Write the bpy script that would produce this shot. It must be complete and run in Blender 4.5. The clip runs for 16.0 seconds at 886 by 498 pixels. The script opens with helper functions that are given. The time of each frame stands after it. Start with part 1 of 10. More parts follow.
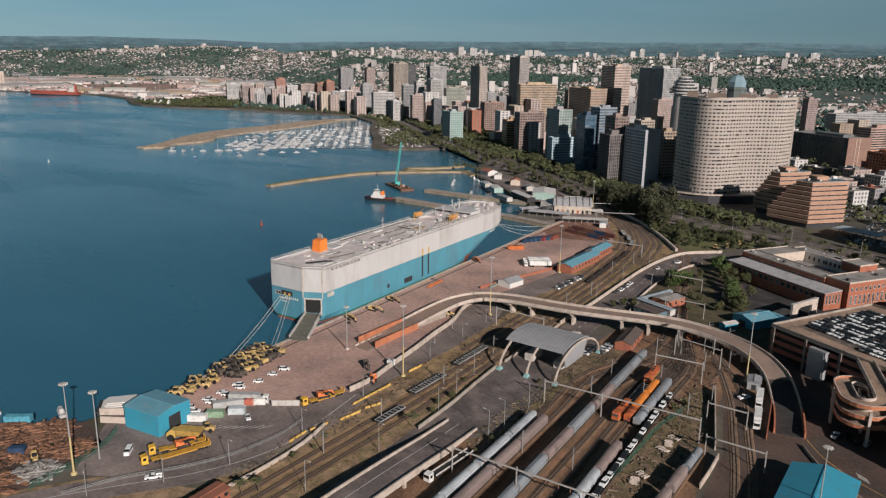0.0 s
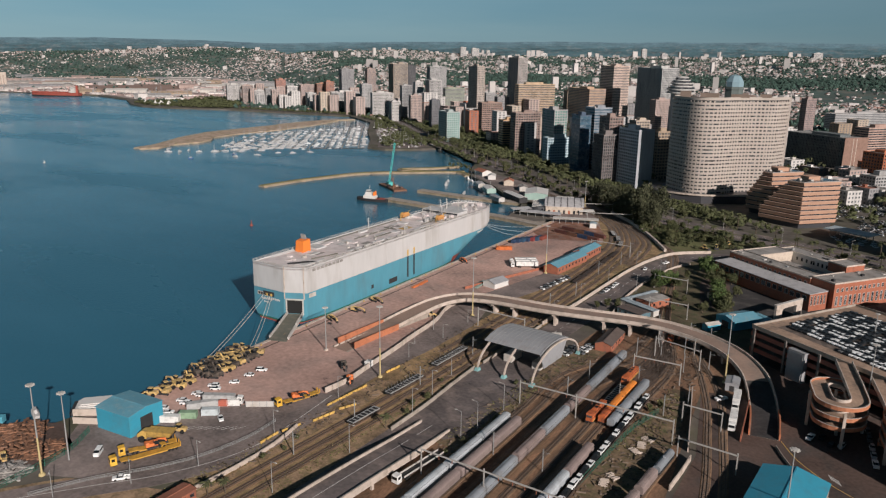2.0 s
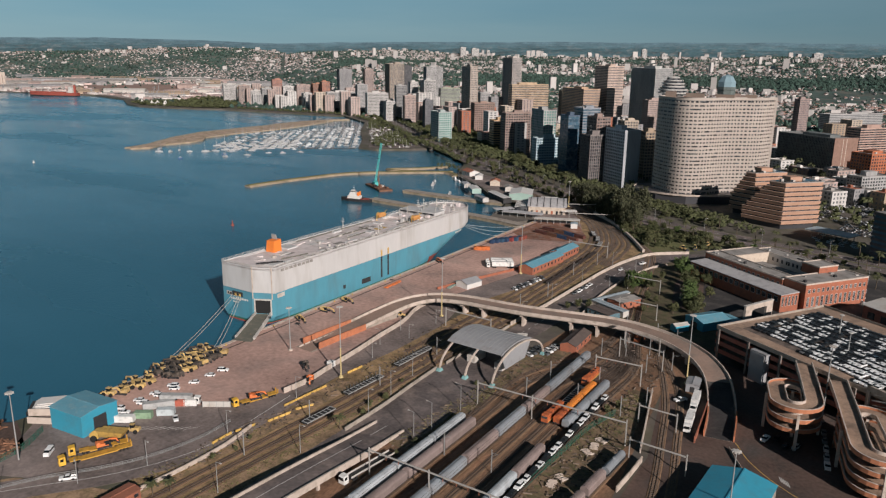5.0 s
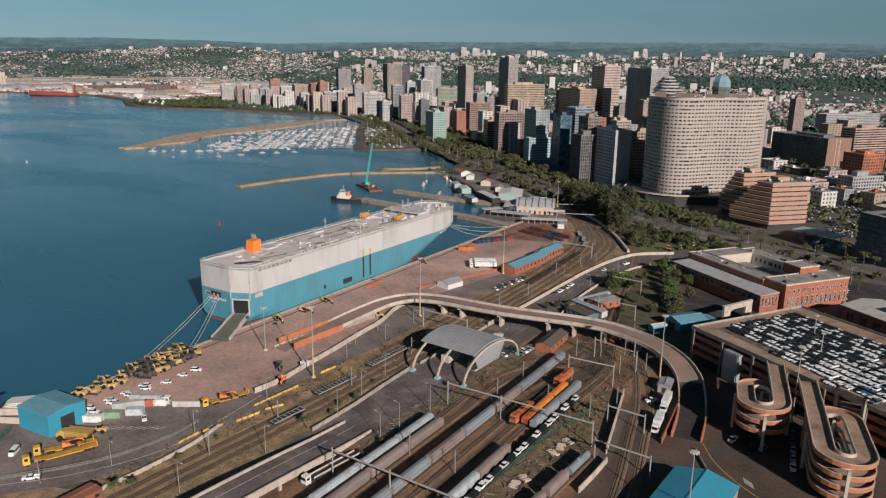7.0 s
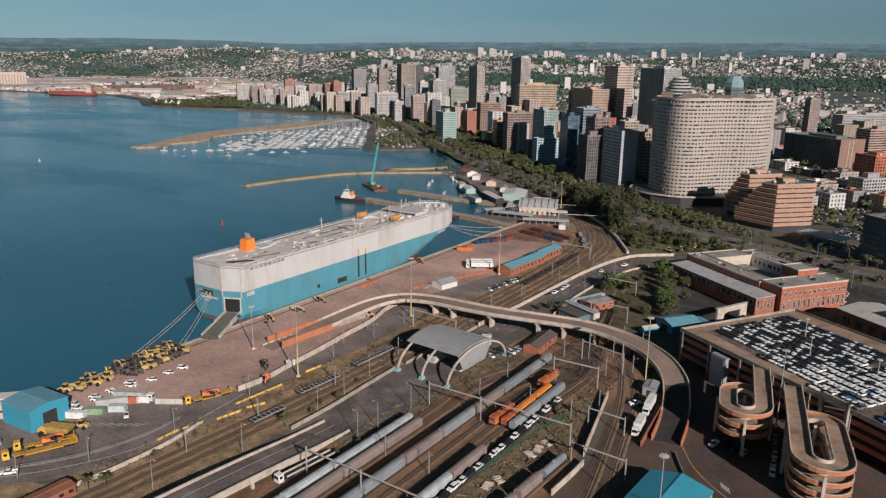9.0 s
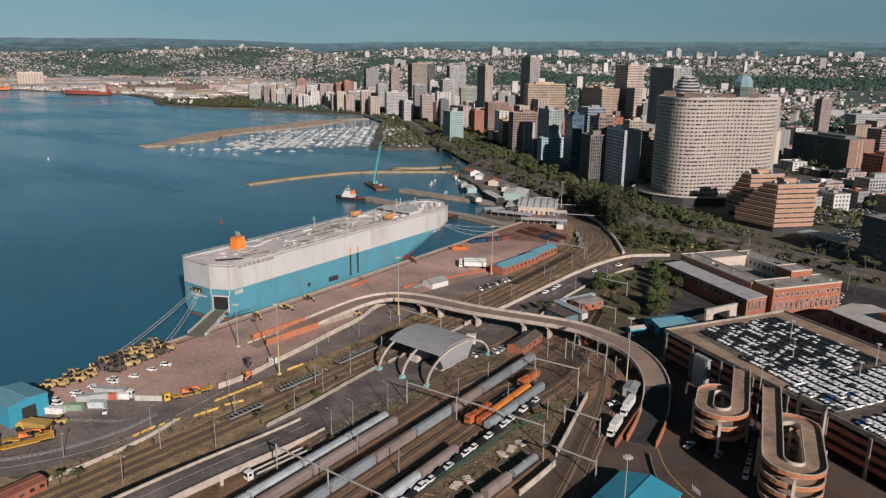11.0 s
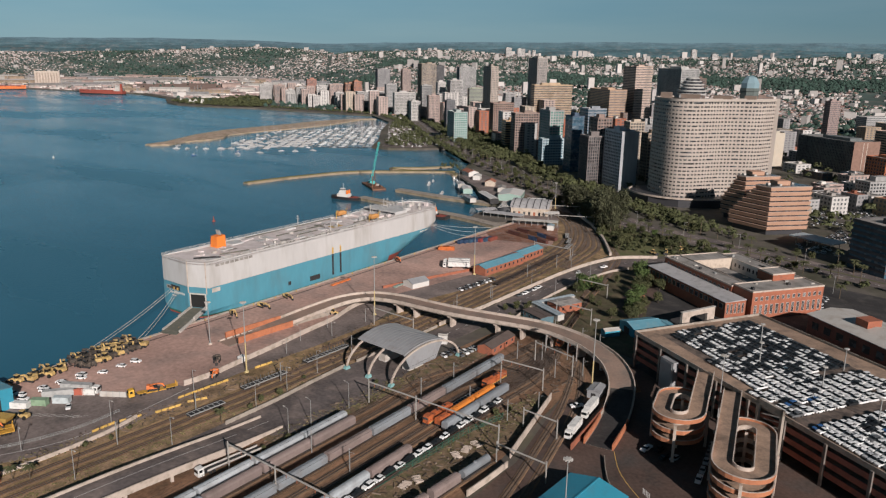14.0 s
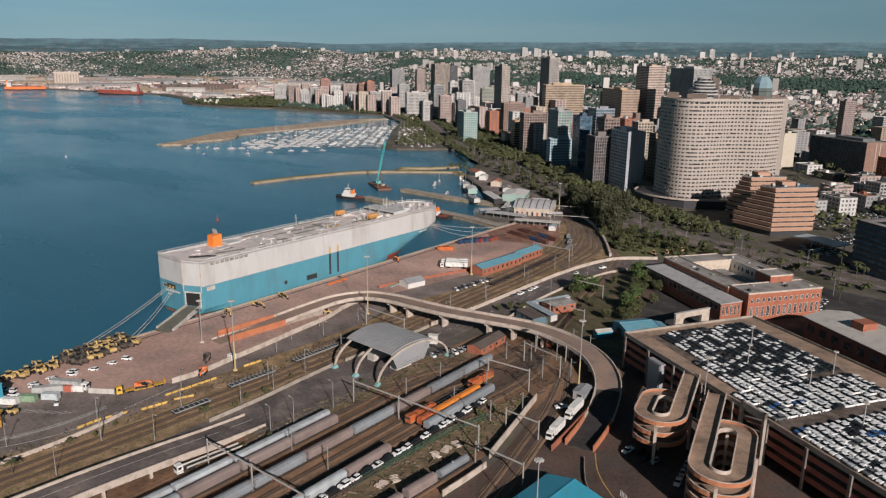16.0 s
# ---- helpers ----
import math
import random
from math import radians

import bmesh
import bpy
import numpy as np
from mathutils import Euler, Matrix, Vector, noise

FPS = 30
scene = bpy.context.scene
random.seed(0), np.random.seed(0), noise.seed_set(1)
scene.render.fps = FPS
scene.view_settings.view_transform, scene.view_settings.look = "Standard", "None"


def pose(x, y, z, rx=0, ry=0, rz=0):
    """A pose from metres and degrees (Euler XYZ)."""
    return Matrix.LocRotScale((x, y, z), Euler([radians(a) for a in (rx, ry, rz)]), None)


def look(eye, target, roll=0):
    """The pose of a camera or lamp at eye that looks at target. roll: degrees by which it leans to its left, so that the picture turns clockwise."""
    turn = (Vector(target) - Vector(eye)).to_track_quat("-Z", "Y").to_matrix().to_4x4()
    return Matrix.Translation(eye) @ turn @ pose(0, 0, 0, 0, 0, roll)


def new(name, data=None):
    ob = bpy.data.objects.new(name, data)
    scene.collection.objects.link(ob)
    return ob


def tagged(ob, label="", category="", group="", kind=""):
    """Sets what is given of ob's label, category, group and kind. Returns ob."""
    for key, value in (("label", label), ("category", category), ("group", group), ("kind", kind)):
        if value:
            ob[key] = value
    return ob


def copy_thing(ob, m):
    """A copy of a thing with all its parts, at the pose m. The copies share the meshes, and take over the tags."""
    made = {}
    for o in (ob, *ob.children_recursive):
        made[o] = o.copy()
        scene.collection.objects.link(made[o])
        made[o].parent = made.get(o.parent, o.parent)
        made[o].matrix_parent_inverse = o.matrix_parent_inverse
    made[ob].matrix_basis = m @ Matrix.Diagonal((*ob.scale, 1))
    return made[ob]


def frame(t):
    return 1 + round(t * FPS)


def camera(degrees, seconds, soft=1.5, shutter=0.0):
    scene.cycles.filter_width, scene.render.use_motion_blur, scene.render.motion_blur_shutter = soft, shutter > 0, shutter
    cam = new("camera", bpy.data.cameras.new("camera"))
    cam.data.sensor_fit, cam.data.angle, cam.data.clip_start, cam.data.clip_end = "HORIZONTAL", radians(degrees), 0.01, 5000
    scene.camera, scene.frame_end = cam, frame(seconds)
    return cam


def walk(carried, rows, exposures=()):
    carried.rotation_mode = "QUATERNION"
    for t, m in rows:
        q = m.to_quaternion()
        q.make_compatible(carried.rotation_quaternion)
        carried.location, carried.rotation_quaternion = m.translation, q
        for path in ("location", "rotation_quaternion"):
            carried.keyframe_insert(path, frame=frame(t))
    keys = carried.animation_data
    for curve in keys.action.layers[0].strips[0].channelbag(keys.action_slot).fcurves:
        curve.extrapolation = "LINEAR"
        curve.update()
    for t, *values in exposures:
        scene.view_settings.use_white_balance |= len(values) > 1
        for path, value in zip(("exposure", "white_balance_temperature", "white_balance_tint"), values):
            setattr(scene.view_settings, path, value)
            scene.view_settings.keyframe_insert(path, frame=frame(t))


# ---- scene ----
cam = camera(61.4, 16.0, soft=1.25)
PATH = [
    (0, (-0.143, -0.398, 129.172), (-1.255, 1.187, 128.667), 0.9),
    (0.5, (1.999, 1.478, 129.165), (0.885, 3.061, 128.66), 0.9),
    (1, (4.145, 3.332, 129.16), (3.029, 4.913, 128.655), 0.9),
    (1.5, (6.305, 5.127, 129.165), (5.186, 6.706, 128.66), 0.8),
    (2, (8.446, 6.883, 129.182), (7.325, 8.461, 128.678), 0.8),
    (2.5, (10.602, 8.606, 129.21), (9.478, 10.182, 128.706), 0.8),
    (3, (12.805, 10.326, 129.244), (11.68, 11.901, 128.74), 0.8),
    (3.5, (15.063, 12.05, 129.278), (13.938, 13.625, 128.775), 0.8),
    (4, (17.403, 13.783, 129.304), (16.277, 15.357, 128.8), 0.8),
    (6.5, (29.579, 22.818, 129.562), (28.449, 24.39, 129.059), 0.8),
    (7, (32.116, 24.762, 129.581), (30.983, 26.331, 129.077), 0.8),
    (7.5, (34.719, 26.804, 129.577), (33.58, 28.369, 129.073), 0.8),
    (8, (37.338, 28.935, 129.569), (36.188, 30.491, 129.064), 0.8),
    (8.5, (40.011, 31.135, 129.564), (38.85, 32.683, 129.06), 0.8),
    (9, (42.715, 33.367, 129.557), (41.543, 34.907, 129.053), 0.8),
    (11.5, (56.551, 44.591, 129.473), (55.34, 46.1, 128.968), 0.8),
    (12, (59.271, 46.759, 129.466), (58.054, 48.265, 128.962), 0.9),
    (12.5, (61.909, 48.871, 129.462), (60.688, 50.372, 128.957), 0.9),
    (13, (64.461, 50.981, 129.46), (63.234, 52.477, 128.955), 0.8),
    (13.5, (66.951, 53.109, 129.467), (65.718, 54.601, 128.961), 0.8),
    (14, (69.373, 55.243, 129.481), (68.134, 56.73, 128.976), 0.9),
    (14.5, (71.76, 57.352, 129.491), (70.514, 58.832, 128.986), 0.8),
    (15, (74.102, 59.393, 129.506), (72.847, 60.866, 129.001), 0.9),
    (15.5, (76.419, 61.365, 129.511), (75.155, 62.83, 129.007), 0.8),
    (16, (78.731, 63.287, 129.509), (77.457, 64.743, 129.004), 0.8),
]
walk(cam, [(t, look(eye, target, roll)) for t, eye, target, roll in PATH])

# ---- light ----
SUN_EL, SUN_AZ = 23.8, 118.8
world = bpy.data.worlds.new("world")
scene.world = world
world.use_nodes = True
wn = world.node_tree
sky = wn.nodes.new("ShaderNodeTexSky")
sky.sky_type, sky.sun_disc = "NISHITA", False
sky.sun_elevation, sky.sun_rotation = radians(SUN_EL), radians(SUN_AZ)
sky.air_density, sky.dust_density, sky.ozone_density = 1.0, 0.1, 5.0
# a thin even veil of high cloud over the clear sky, with faint streaks
tc, mp, cl = wn.nodes.new("ShaderNodeTexCoord"), wn.nodes.new("ShaderNodeMapping"), wn.nodes.new("ShaderNodeTexNoise")
mp.inputs["Scale"].default_value = (1.5, 1.5, 14.0)
cl.inputs["Scale"].default_value, cl.inputs["Detail"].default_value = 2.2, 5.0
veil, dim, both = wn.nodes.new("ShaderNodeMix"), wn.nodes.new("ShaderNodeVectorMath"), wn.nodes.new("ShaderNodeMix")
veil.data_type = both.data_type = "RGBA"
veil.inputs["A"].default_value, veil.inputs["B"].default_value = (0.052, 0.138, 0.192, 1), (0.112, 0.186, 0.222, 1)
dim.operation = "SCALE"
dim.inputs["Scale"].default_value = 0.035
both.inputs["Factor"].default_value = 0.78
wn.links.new(tc.outputs["Generated"], mp.inputs[0])
wn.links.new(mp.outputs[0], cl.inputs["Vector"])
wn.links.new(cl.outputs[0], veil.inputs["Factor"])
# the veil thins out towards the zenith
sep, thin, fade = wn.nodes.new("ShaderNodeSeparateXYZ"), wn.nodes.new("ShaderNodeMapRange"), wn.nodes.new("ShaderNodeVectorMath")
thin.inputs["From Min"].default_value, thin.inputs["From Max"].default_value = 0.07, 0.4
thin.inputs["To Min"].default_value, thin.inputs["To Max"].default_value = 1.0, 0.16
fade.operation = "SCALE"
wn.links.new(tc.outputs["Generated"], sep.inputs[0])
wn.links.new(sep.outputs[2], thin.inputs["Value"])
wn.links.new(veil.outputs["Result"], fade.inputs[0])
# and it is a little brighter over the bay than inland
side, mul = wn.nodes.new("ShaderNodeMapRange"), wn.nodes.new("ShaderNodeMath")
side.inputs["From Min"].default_value, side.inputs["From Max"].default_value = -1.0, 0.0
side.inputs["To Min"].default_value, side.inputs["To Max"].default_value = 1.42, 0.74
mul.operation = "MULTIPLY"
wn.links.new(sep.outputs[0], side.inputs["Value"])
wn.links.new(thin.outputs[0], mul.inputs[0])
wn.links.new(side.outputs[0], mul.inputs[1])
wn.links.new(mul.outputs[0], fade.inputs["Scale"])
wn.links.new(sky.outputs[0], dim.inputs[0])
wn.links.new(dim.outputs[0], both.inputs["A"])
wn.links.new(fade.outputs[0], both.inputs["B"])
wn.links.new(both.outputs["Result"], wn.nodes["Background"].inputs["Color"])
wn.nodes["Background"].inputs["Strength"].default_value = 1.0
sun_way = Vector((math.cos(radians(SUN_EL)) * math.sin(radians(SUN_AZ)), math.cos(radians(SUN_EL)) * math.cos(radians(SUN_AZ)), math.sin(radians(SUN_EL))))
sun = new("sun", bpy.data.lights.new("sun", "SUN"))
sun.data.energy, sun.data.angle, sun.data.color = 3.25, radians(0.5), (1.0, 0.91, 0.86)
sun.matrix_basis = look(sun_way * 500, (0, 0, 0))
scene.view_settings.exposure = 0.63

# ---- tools ----
class Shape:
    """Collects the corners and faces of one mesh."""

    def __init__(self):
        self.v, self.f, self.m = [], [], []

    def add(self, verts, faces, m=0):
        n = len(self.v)
        self.v += [tuple(p) for p in verts]
        self.f += [tuple(n + i for i in f) for f in faces]
        self.m += [m] * len(faces)
        return self

    def hexa(self, b, t, m=0):
        """Four bottom corners and four top corners, anticlockwise from above."""
        return self.add(list(b) + list(t), [(3, 2, 1, 0), (4, 5, 6, 7), (0, 1, 5, 4), (1, 2, 6, 5), (2, 3, 7, 6), (3, 0, 4, 7)], m)

    def box(self, x0, y0, z0, x1, y1, z1, m=0):
        return self.hexa([(x0, y0, z0), (x1, y0, z0), (x1, y1, z0), (x0, y1, z0)], [(x0, y0, z1), (x1, y0, z1), (x1, y1, z1), (x0, y1, z1)], m)

    def block(self, x, y, z, sx, sy, sz, ang=0.0, taper=1.0, m=0):
        """A box by the middle of its base, turned by ang degrees."""
        c, s = math.cos(radians(ang)), math.sin(radians(ang))
        def ring(k, h):
            return [(x + k * (a * sx * c - b * sy * s) / 2, y + k * (a * sx * s + b * sy * c) / 2, h) for a, b in ((-1, -1), (1, -1), (1, 1), (-1, 1))]
        return self.hexa(ring(1, z), ring(taper, z + sz), m)

    def beam(self, p, q, w, h=None, m=0):
        """A square bar from p to q."""
        p, q = Vector(p), Vector(q)
        d = (q - p).normalized()
        side = d.cross(Vector((0, 0, 1)))
        side = Vector((1, 0, 0)) if side.length < 1e-3 else side.normalized()
        top = side.cross(d)
        h = w if h is None else h
        a, b = side * w / 2, top * h / 2
        return self.hexa([p - a - b, p + a - b, p + a + b, p - a + b], [q - a - b, q + a - b, q + a + b, q - a + b], m)

    def ring(self, x0, y0, x1, y1, e, z0, z1, m=0):
        """A rectangular band of thickness e."""
        vs = [(x, y, z) for z in (z0, z1) for k in (0, e) for x, y in ((x0 + k, y0 + k), (x1 - k, y0 + k), (x1 - k, y1 - k), (x0 + k, y1 - k))]
        fs = []
        for i in range(4):
            j = (i + 1) % 4
            fs += [(i, j, 8 + j, 8 + i), (4 + j, 4 + i, 12 + i, 12 + j), (8 + i, 8 + j, 12 + j, 12 + i), (j, i, 4 + i, 4 + j)]
        return self.add(vs, fs, m)

    def tube(self, p, q, r0, r1=None, n=8, m=0, cap=True):
        p, q = Vector(p), Vector(q)
        r1 = r0 if r1 is None else r1
        d = (q - p).normalized()
        a = d.cross(Vector((0, 0, 1)))
        a = Vector((1, 0, 0)) if a.length < 1e-3 else a.normalized()
        b = d.cross(a)
        vs = []
        for c, r in ((p, r0), (q, r1)):
            vs += [c + (a * math.cos(2 * math.pi * i / n) + b * math.sin(2 * math.pi * i / n)) * r for i in range(n)]
        fs = [(i, n + i, n + (i + 1) % n, (i + 1) % n) for i in range(n)]
        if cap:
            fs += [tuple(range(n)), tuple(range(2 * n - 1, n - 1, -1))]
        return self.add(vs, fs, m)

    def prism(self, poly, z0, z1, m=0):
        """An upright prism over a plan outline."""
        n = len(poly)
        area = sum(poly[i][0] * poly[(i + 1) % n][1] - poly[(i + 1) % n][0] * poly[i][1] for i in range(n))
        if area < 0:
            poly = poly[::-1]
        tris = tessellate([[Vector((x, y, 0)) for x, y in poly]])
        vs = [(x, y, z0) for x, y in poly] + [(x, y, z1) for x, y in poly]
        fs = [(i, (i + 1) % n, n + (i + 1) % n, n + i) for i in range(n)]
        for t in tris:
            a, b, c = [Vector(poly[i]) for i in t]
            t = t if (b - a).cross(c - a) > 0 else t[::-1]
            fs += [tuple(n + i for i in t), tuple(i for i in t[::-1])]
        return self.add(vs, fs, m)

    def sweep(self, path, section, m=0, closed=True, caps=True):
        """A section of (to the right, up) swept along a path of 3D points."""
        n, rings = len(section), []
        for i, p in enumerate(path):
            a, b = Vector(path[max(i - 1, 0)]), Vector(path[min(i + 1, len(path) - 1)])
            d = (b - a).to_2d().normalized()
            right = Vector((d.y, -d.x, 0))
            rings += [Vector(p) + right * u + Vector((0, 0, w)) for u, w in section]
        fs = []
        for i in range(len(path) - 1):
            for j in range(n if closed else n - 1):
                k = (j + 1) % n
                fs.append((i * n + j, i * n + k, (i + 1) * n + k, (i + 1) * n + j))
        if closed and caps:
            fs += [tuple(range(n))[::-1], tuple(range((len(path) - 1) * n, len(path) * n))]
        return self.add(rings, fs, m)

    def lathe(self, prof, x=0, y=0, z=0, n=16, m=0):
        vs = [(x + r * math.cos(2 * math.pi * i / n), y + r * math.sin(2 * math.pi * i / n), z + h) for r, h in prof for i in range(n)]
        fs = [(j * n + i, j * n + (i + 1) % n, (j + 1) * n + (i + 1) % n, (j + 1) * n + i) for j in range(len(prof) - 1) for i in range(n)]
        fs += [tuple(range(n))[::-1], tuple(range((len(prof) - 1) * n, len(prof) * n))]
        return self.add(vs, fs, m)

    def mesh(self, name, mats, smooth=False):
        me = bpy.data.meshes.new(name)
        me.from_pydata(self.v, [], self.f)
        for a in (mats if isinstance(mats, (list, tuple)) else [mats]):
            me.materials.append(a)
        if any(self.m):
            me.polygons.foreach_set("material_index", self.m)
        if smooth:
            me.polygons.foreach_set("use_smooth", [True] * len(me.polygons))
        me.update()
        return me


from mathutils.geometry import tessellate_polygon as tessellate


def part(name, shape, material, parent, label="", smooth=False, kind="", at=None):
    """One mesh under a thing or under a part; the shape is in the frame of the thing, or of the part's pose at."""
    ob = new(name, shape if isinstance(shape, bpy.types.Mesh) else shape.mesh(name, material, smooth))
    ob.parent = parent
    if at is not None:
        ob.matrix_basis = at
    return tagged(ob, label=label, kind=kind)


def thing(name, m, label, category, group="", kind=""):
    """An empty at the base of a thing."""
    ob = new(name)
    ob.matrix_basis = m
    ob.empty_display_size = 0.5
    return tagged(ob, label, category, group, kind)


def setting(name, shape, material, label="", category="", smooth=False, kind="structure"):
    return tagged(new(name, shape.mesh(name, material, smooth)), label, category, kind=kind)


def curve(points, step=6.0):
    """A smooth line through points of any dimension (Catmull-Rom)."""
    pts = [np.array(p, float) for p in points]
    pts = [2 * pts[0] - pts[1]] + pts + [2 * pts[-1] - pts[-2]]
    out = []
    for i in range(1, len(pts) - 2):
        a, b, c, d = pts[i - 1:i + 3]
        n = max(1, int(np.linalg.norm(c - b) / step))
        for k in range(n):
            t = k / n
            out.append(tuple(float(q) for q in 0.5 * (2 * b + (c - a) * t + (2 * a - 5 * b + 4 * c - d) * t * t + (3 * b - a - 3 * c + d) * t ** 3)))
    return out + [tuple(float(q) for q in pts[-2])]


def inside(x, y, poly):
    hit = False
    for i in range(len(poly)):
        (ax, ay), (bx, by) = poly[i - 1], poly[i]
        if (ay > y) != (by > y) and x < (bx - ax) * (y - ay) / (by - ay) + ax:
            hit = not hit
    return hit


# ---- materials ----
def mat(name, c, rough=0.85, metal=0.0, var=0.18, big=0.08, fine=1.5, bump=0.0, stain=None, amount=0.4, vary=0.0, stretch=(1, 1, 1), spec=0.4, island=False):
    """A worn surface: two scales of noise in the colour, stains of a second colour, fine relief; vary: from piece to piece."""
    ma = bpy.data.materials.new(name)
    ma.use_nodes = True
    nt = ma.node_tree
    N, K = nt.nodes, nt.links.new
    bs = N["Principled BSDF"]
    bs.inputs["Roughness"].default_value, bs.inputs["Metallic"].default_value = rough, metal
    bs.inputs["Specular IOR Level"].default_value = spec
    geo, mp = N.new("ShaderNodeNewGeometry"), N.new("ShaderNodeMapping")
    mp.inputs["Scale"].default_value = stretch
    K(geo.outputs["Position"], mp.inputs[0])
    def tex(scale, detail):
        t = N.new("ShaderNodeTexNoise")
        t.inputs["Scale"].default_value, t.inputs["Detail"].default_value = scale, detail
        K(mp.outputs[0], t.inputs["Vector"])
        return t.outputs[0]
    def calc(op, a, b):
        t = N.new("ShaderNodeMath")
        t.operation = op
        for k, q in enumerate((a, b)):
            if isinstance(q, (int, float)):
                t.inputs[k].default_value = q
            else:
                K(q, t.inputs[k])
        return t.outputs[0]
    n1, n2 = tex(big, 5.0), tex(fine, 7.0)
    both = calc("ADD", calc("MULTIPLY", n1, 0.6), calc("MULTIPLY", n2, 0.4))
    fac = calc("ADD", calc("MULTIPLY", calc("SUBTRACT", both, 0.5), 4.0 * var), 1.0)
    if vary:
        rnd = geo.outputs["Random Per Island"] if island else N.new("ShaderNodeObjectInfo").outputs["Random"]
        fac = calc("MULTIPLY", fac, calc("ADD", calc("MULTIPLY", rnd, 2 * vary), 1 - vary))
    mix = N.new("ShaderNodeMix")
    mix.data_type = "RGBA"
    mix.inputs["A"].default_value = (*c, 1)
    mix.inputs["B"].default_value = (*(stain or c), 1)
    if stain:
        ramp = N.new("ShaderNodeMapRange")
        ramp.inputs["From Min"].default_value, ramp.inputs["From Max"].default_value = 0.58 - amount * 0.3, 0.8 - amount * 0.2
        K(tex(big * 2.3, 6.0), ramp.inputs["Value"])
        K(ramp.outputs[0], mix.inputs["Factor"])
    else:
        mix.inputs["Factor"].default_value = 0
    sc = N.new("ShaderNodeVectorMath")
    sc.operation = "SCALE"
    K(mix.outputs["Result"], sc.inputs[0])
    K(fac, sc.inputs["Scale"])
    K(sc.outputs[0], bs.inputs["Base Color"])
    if bump:
        bp = N.new("ShaderNodeBump")
        bp.inputs["Strength"].default_value, bp.inputs["Distance"].default_value = bump, 0.1
        K(n2, bp.inputs["Height"])
        K(bp.outputs[0], bs.inputs["Normal"])
    return ma


def glass_mat(name, c, rough=0.12):
    """Window glass, pane by pane clear or with a pale blind behind it."""
    ma = mat(name, c, rough, var=0.25, big=0.15, fine=0.6, spec=0.6, vary=0.3)
    nt = ma.node_tree
    N, K = nt.nodes, nt.links.new
    bs, geo = N["Principled BSDF"], N.new("ShaderNodeNewGeometry")
    cell, pick, mix = N.new("ShaderNodeTexVoronoi"), N.new("ShaderNodeMapRange"), N.new("ShaderNodeMix")
    cell.inputs["Scale"].default_value = 0.36
    K(geo.outputs["Position"], cell.inputs["Vector"])
    sep = N.new("ShaderNodeSeparateColor")
    K(cell.outputs["Color"], sep.inputs[0])
    pick.inputs["From Min"].default_value, pick.inputs["From Max"].default_value = 0.55, 0.98
    pick.inputs["To Max"].default_value = 0.8
    K(sep.outputs[0], pick.inputs["Value"])
    mix.data_type = "RGBA"
    K(bs.inputs["Base Color"].links[0].from_socket, mix.inputs["A"])
    mix.inputs["B"].default_value = (*(0.16 + 0.7 * q for q in c), 1)
    K(pick.outputs[0], mix.inputs["Factor"])
    K(mix.outputs["Result"], bs.inputs["Base Color"])
    return ma


def water_mat():
    ma = bpy.data.materials.new("sea_water")
    ma.use_nodes = True
    nt = ma.node_tree
    N, K = nt.nodes, nt.links.new
    bs = N["Principled BSDF"]
    bs.inputs["IOR"].default_value = 1.33
    geo = N.new("ShaderNodeNewGeometry")
    def tex(scale, detail, stretch):
        mp, t = N.new("ShaderNodeMapping"), N.new("ShaderNodeTexNoise")
        mp.inputs["Scale"].default_value = stretch
        mp.inputs["Rotation"].default_value = (0, 0, radians(20))
        K(geo.outputs["Position"], mp.inputs[0])
        K(mp.outputs[0], t.inputs["Vector"])
        t.inputs["Scale"].default_value, t.inputs["Detail"].default_value = scale, detail
        return t.outputs[0]
    calm = tex(0.004, 5.0, (1, 2.6, 1))
    ramp = N.new("ShaderNodeMapRange")
    ramp.inputs["From Min"].default_value, ramp.inputs["From Max"].default_value = 0.42, 0.62
    ramp.inputs["To Min"].default_value, ramp.inputs["To Max"].default_value = 0.08, 0.3
    K(calm, ramp.inputs["Value"])
    K(ramp.outputs[0], bs.inputs["Roughness"])
    mix = N.new("ShaderNodeMix")
    mix.data_type = "RGBA"
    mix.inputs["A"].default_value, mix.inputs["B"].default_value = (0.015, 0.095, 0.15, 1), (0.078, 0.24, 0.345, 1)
    # sky reflection put into the base colour: paler towards the west of the bay
    sep, west_sheen, tint = N.new("ShaderNodeSeparateXYZ"), N.new("ShaderNodeMapRange"), N.new("ShaderNodeMath")
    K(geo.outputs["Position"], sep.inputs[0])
    west_sheen.inputs["From Min"].default_value, west_sheen.inputs["From Max"].default_value = -260.0, -1500.0
    west_sheen.inputs["To Min"].default_value, west_sheen.inputs["To Max"].default_value = -0.42, 0.62
    K(sep.outputs[0], west_sheen.inputs["Value"])
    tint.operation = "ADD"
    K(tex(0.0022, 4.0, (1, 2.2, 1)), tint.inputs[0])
    K(west_sheen.outputs[0], tint.inputs[1])
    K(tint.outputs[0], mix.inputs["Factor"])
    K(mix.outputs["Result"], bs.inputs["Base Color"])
    bp = N.new("ShaderNodeBump")
    bp.inputs["Strength"].default_value, bp.inputs["Distance"].default_value = 0.7, 0.3
    K(tex(0.3, 5.0, (1, 2.2, 1)), bp.inputs["Height"])
    K(bp.outputs[0], bs.inputs["Normal"])
    return ma


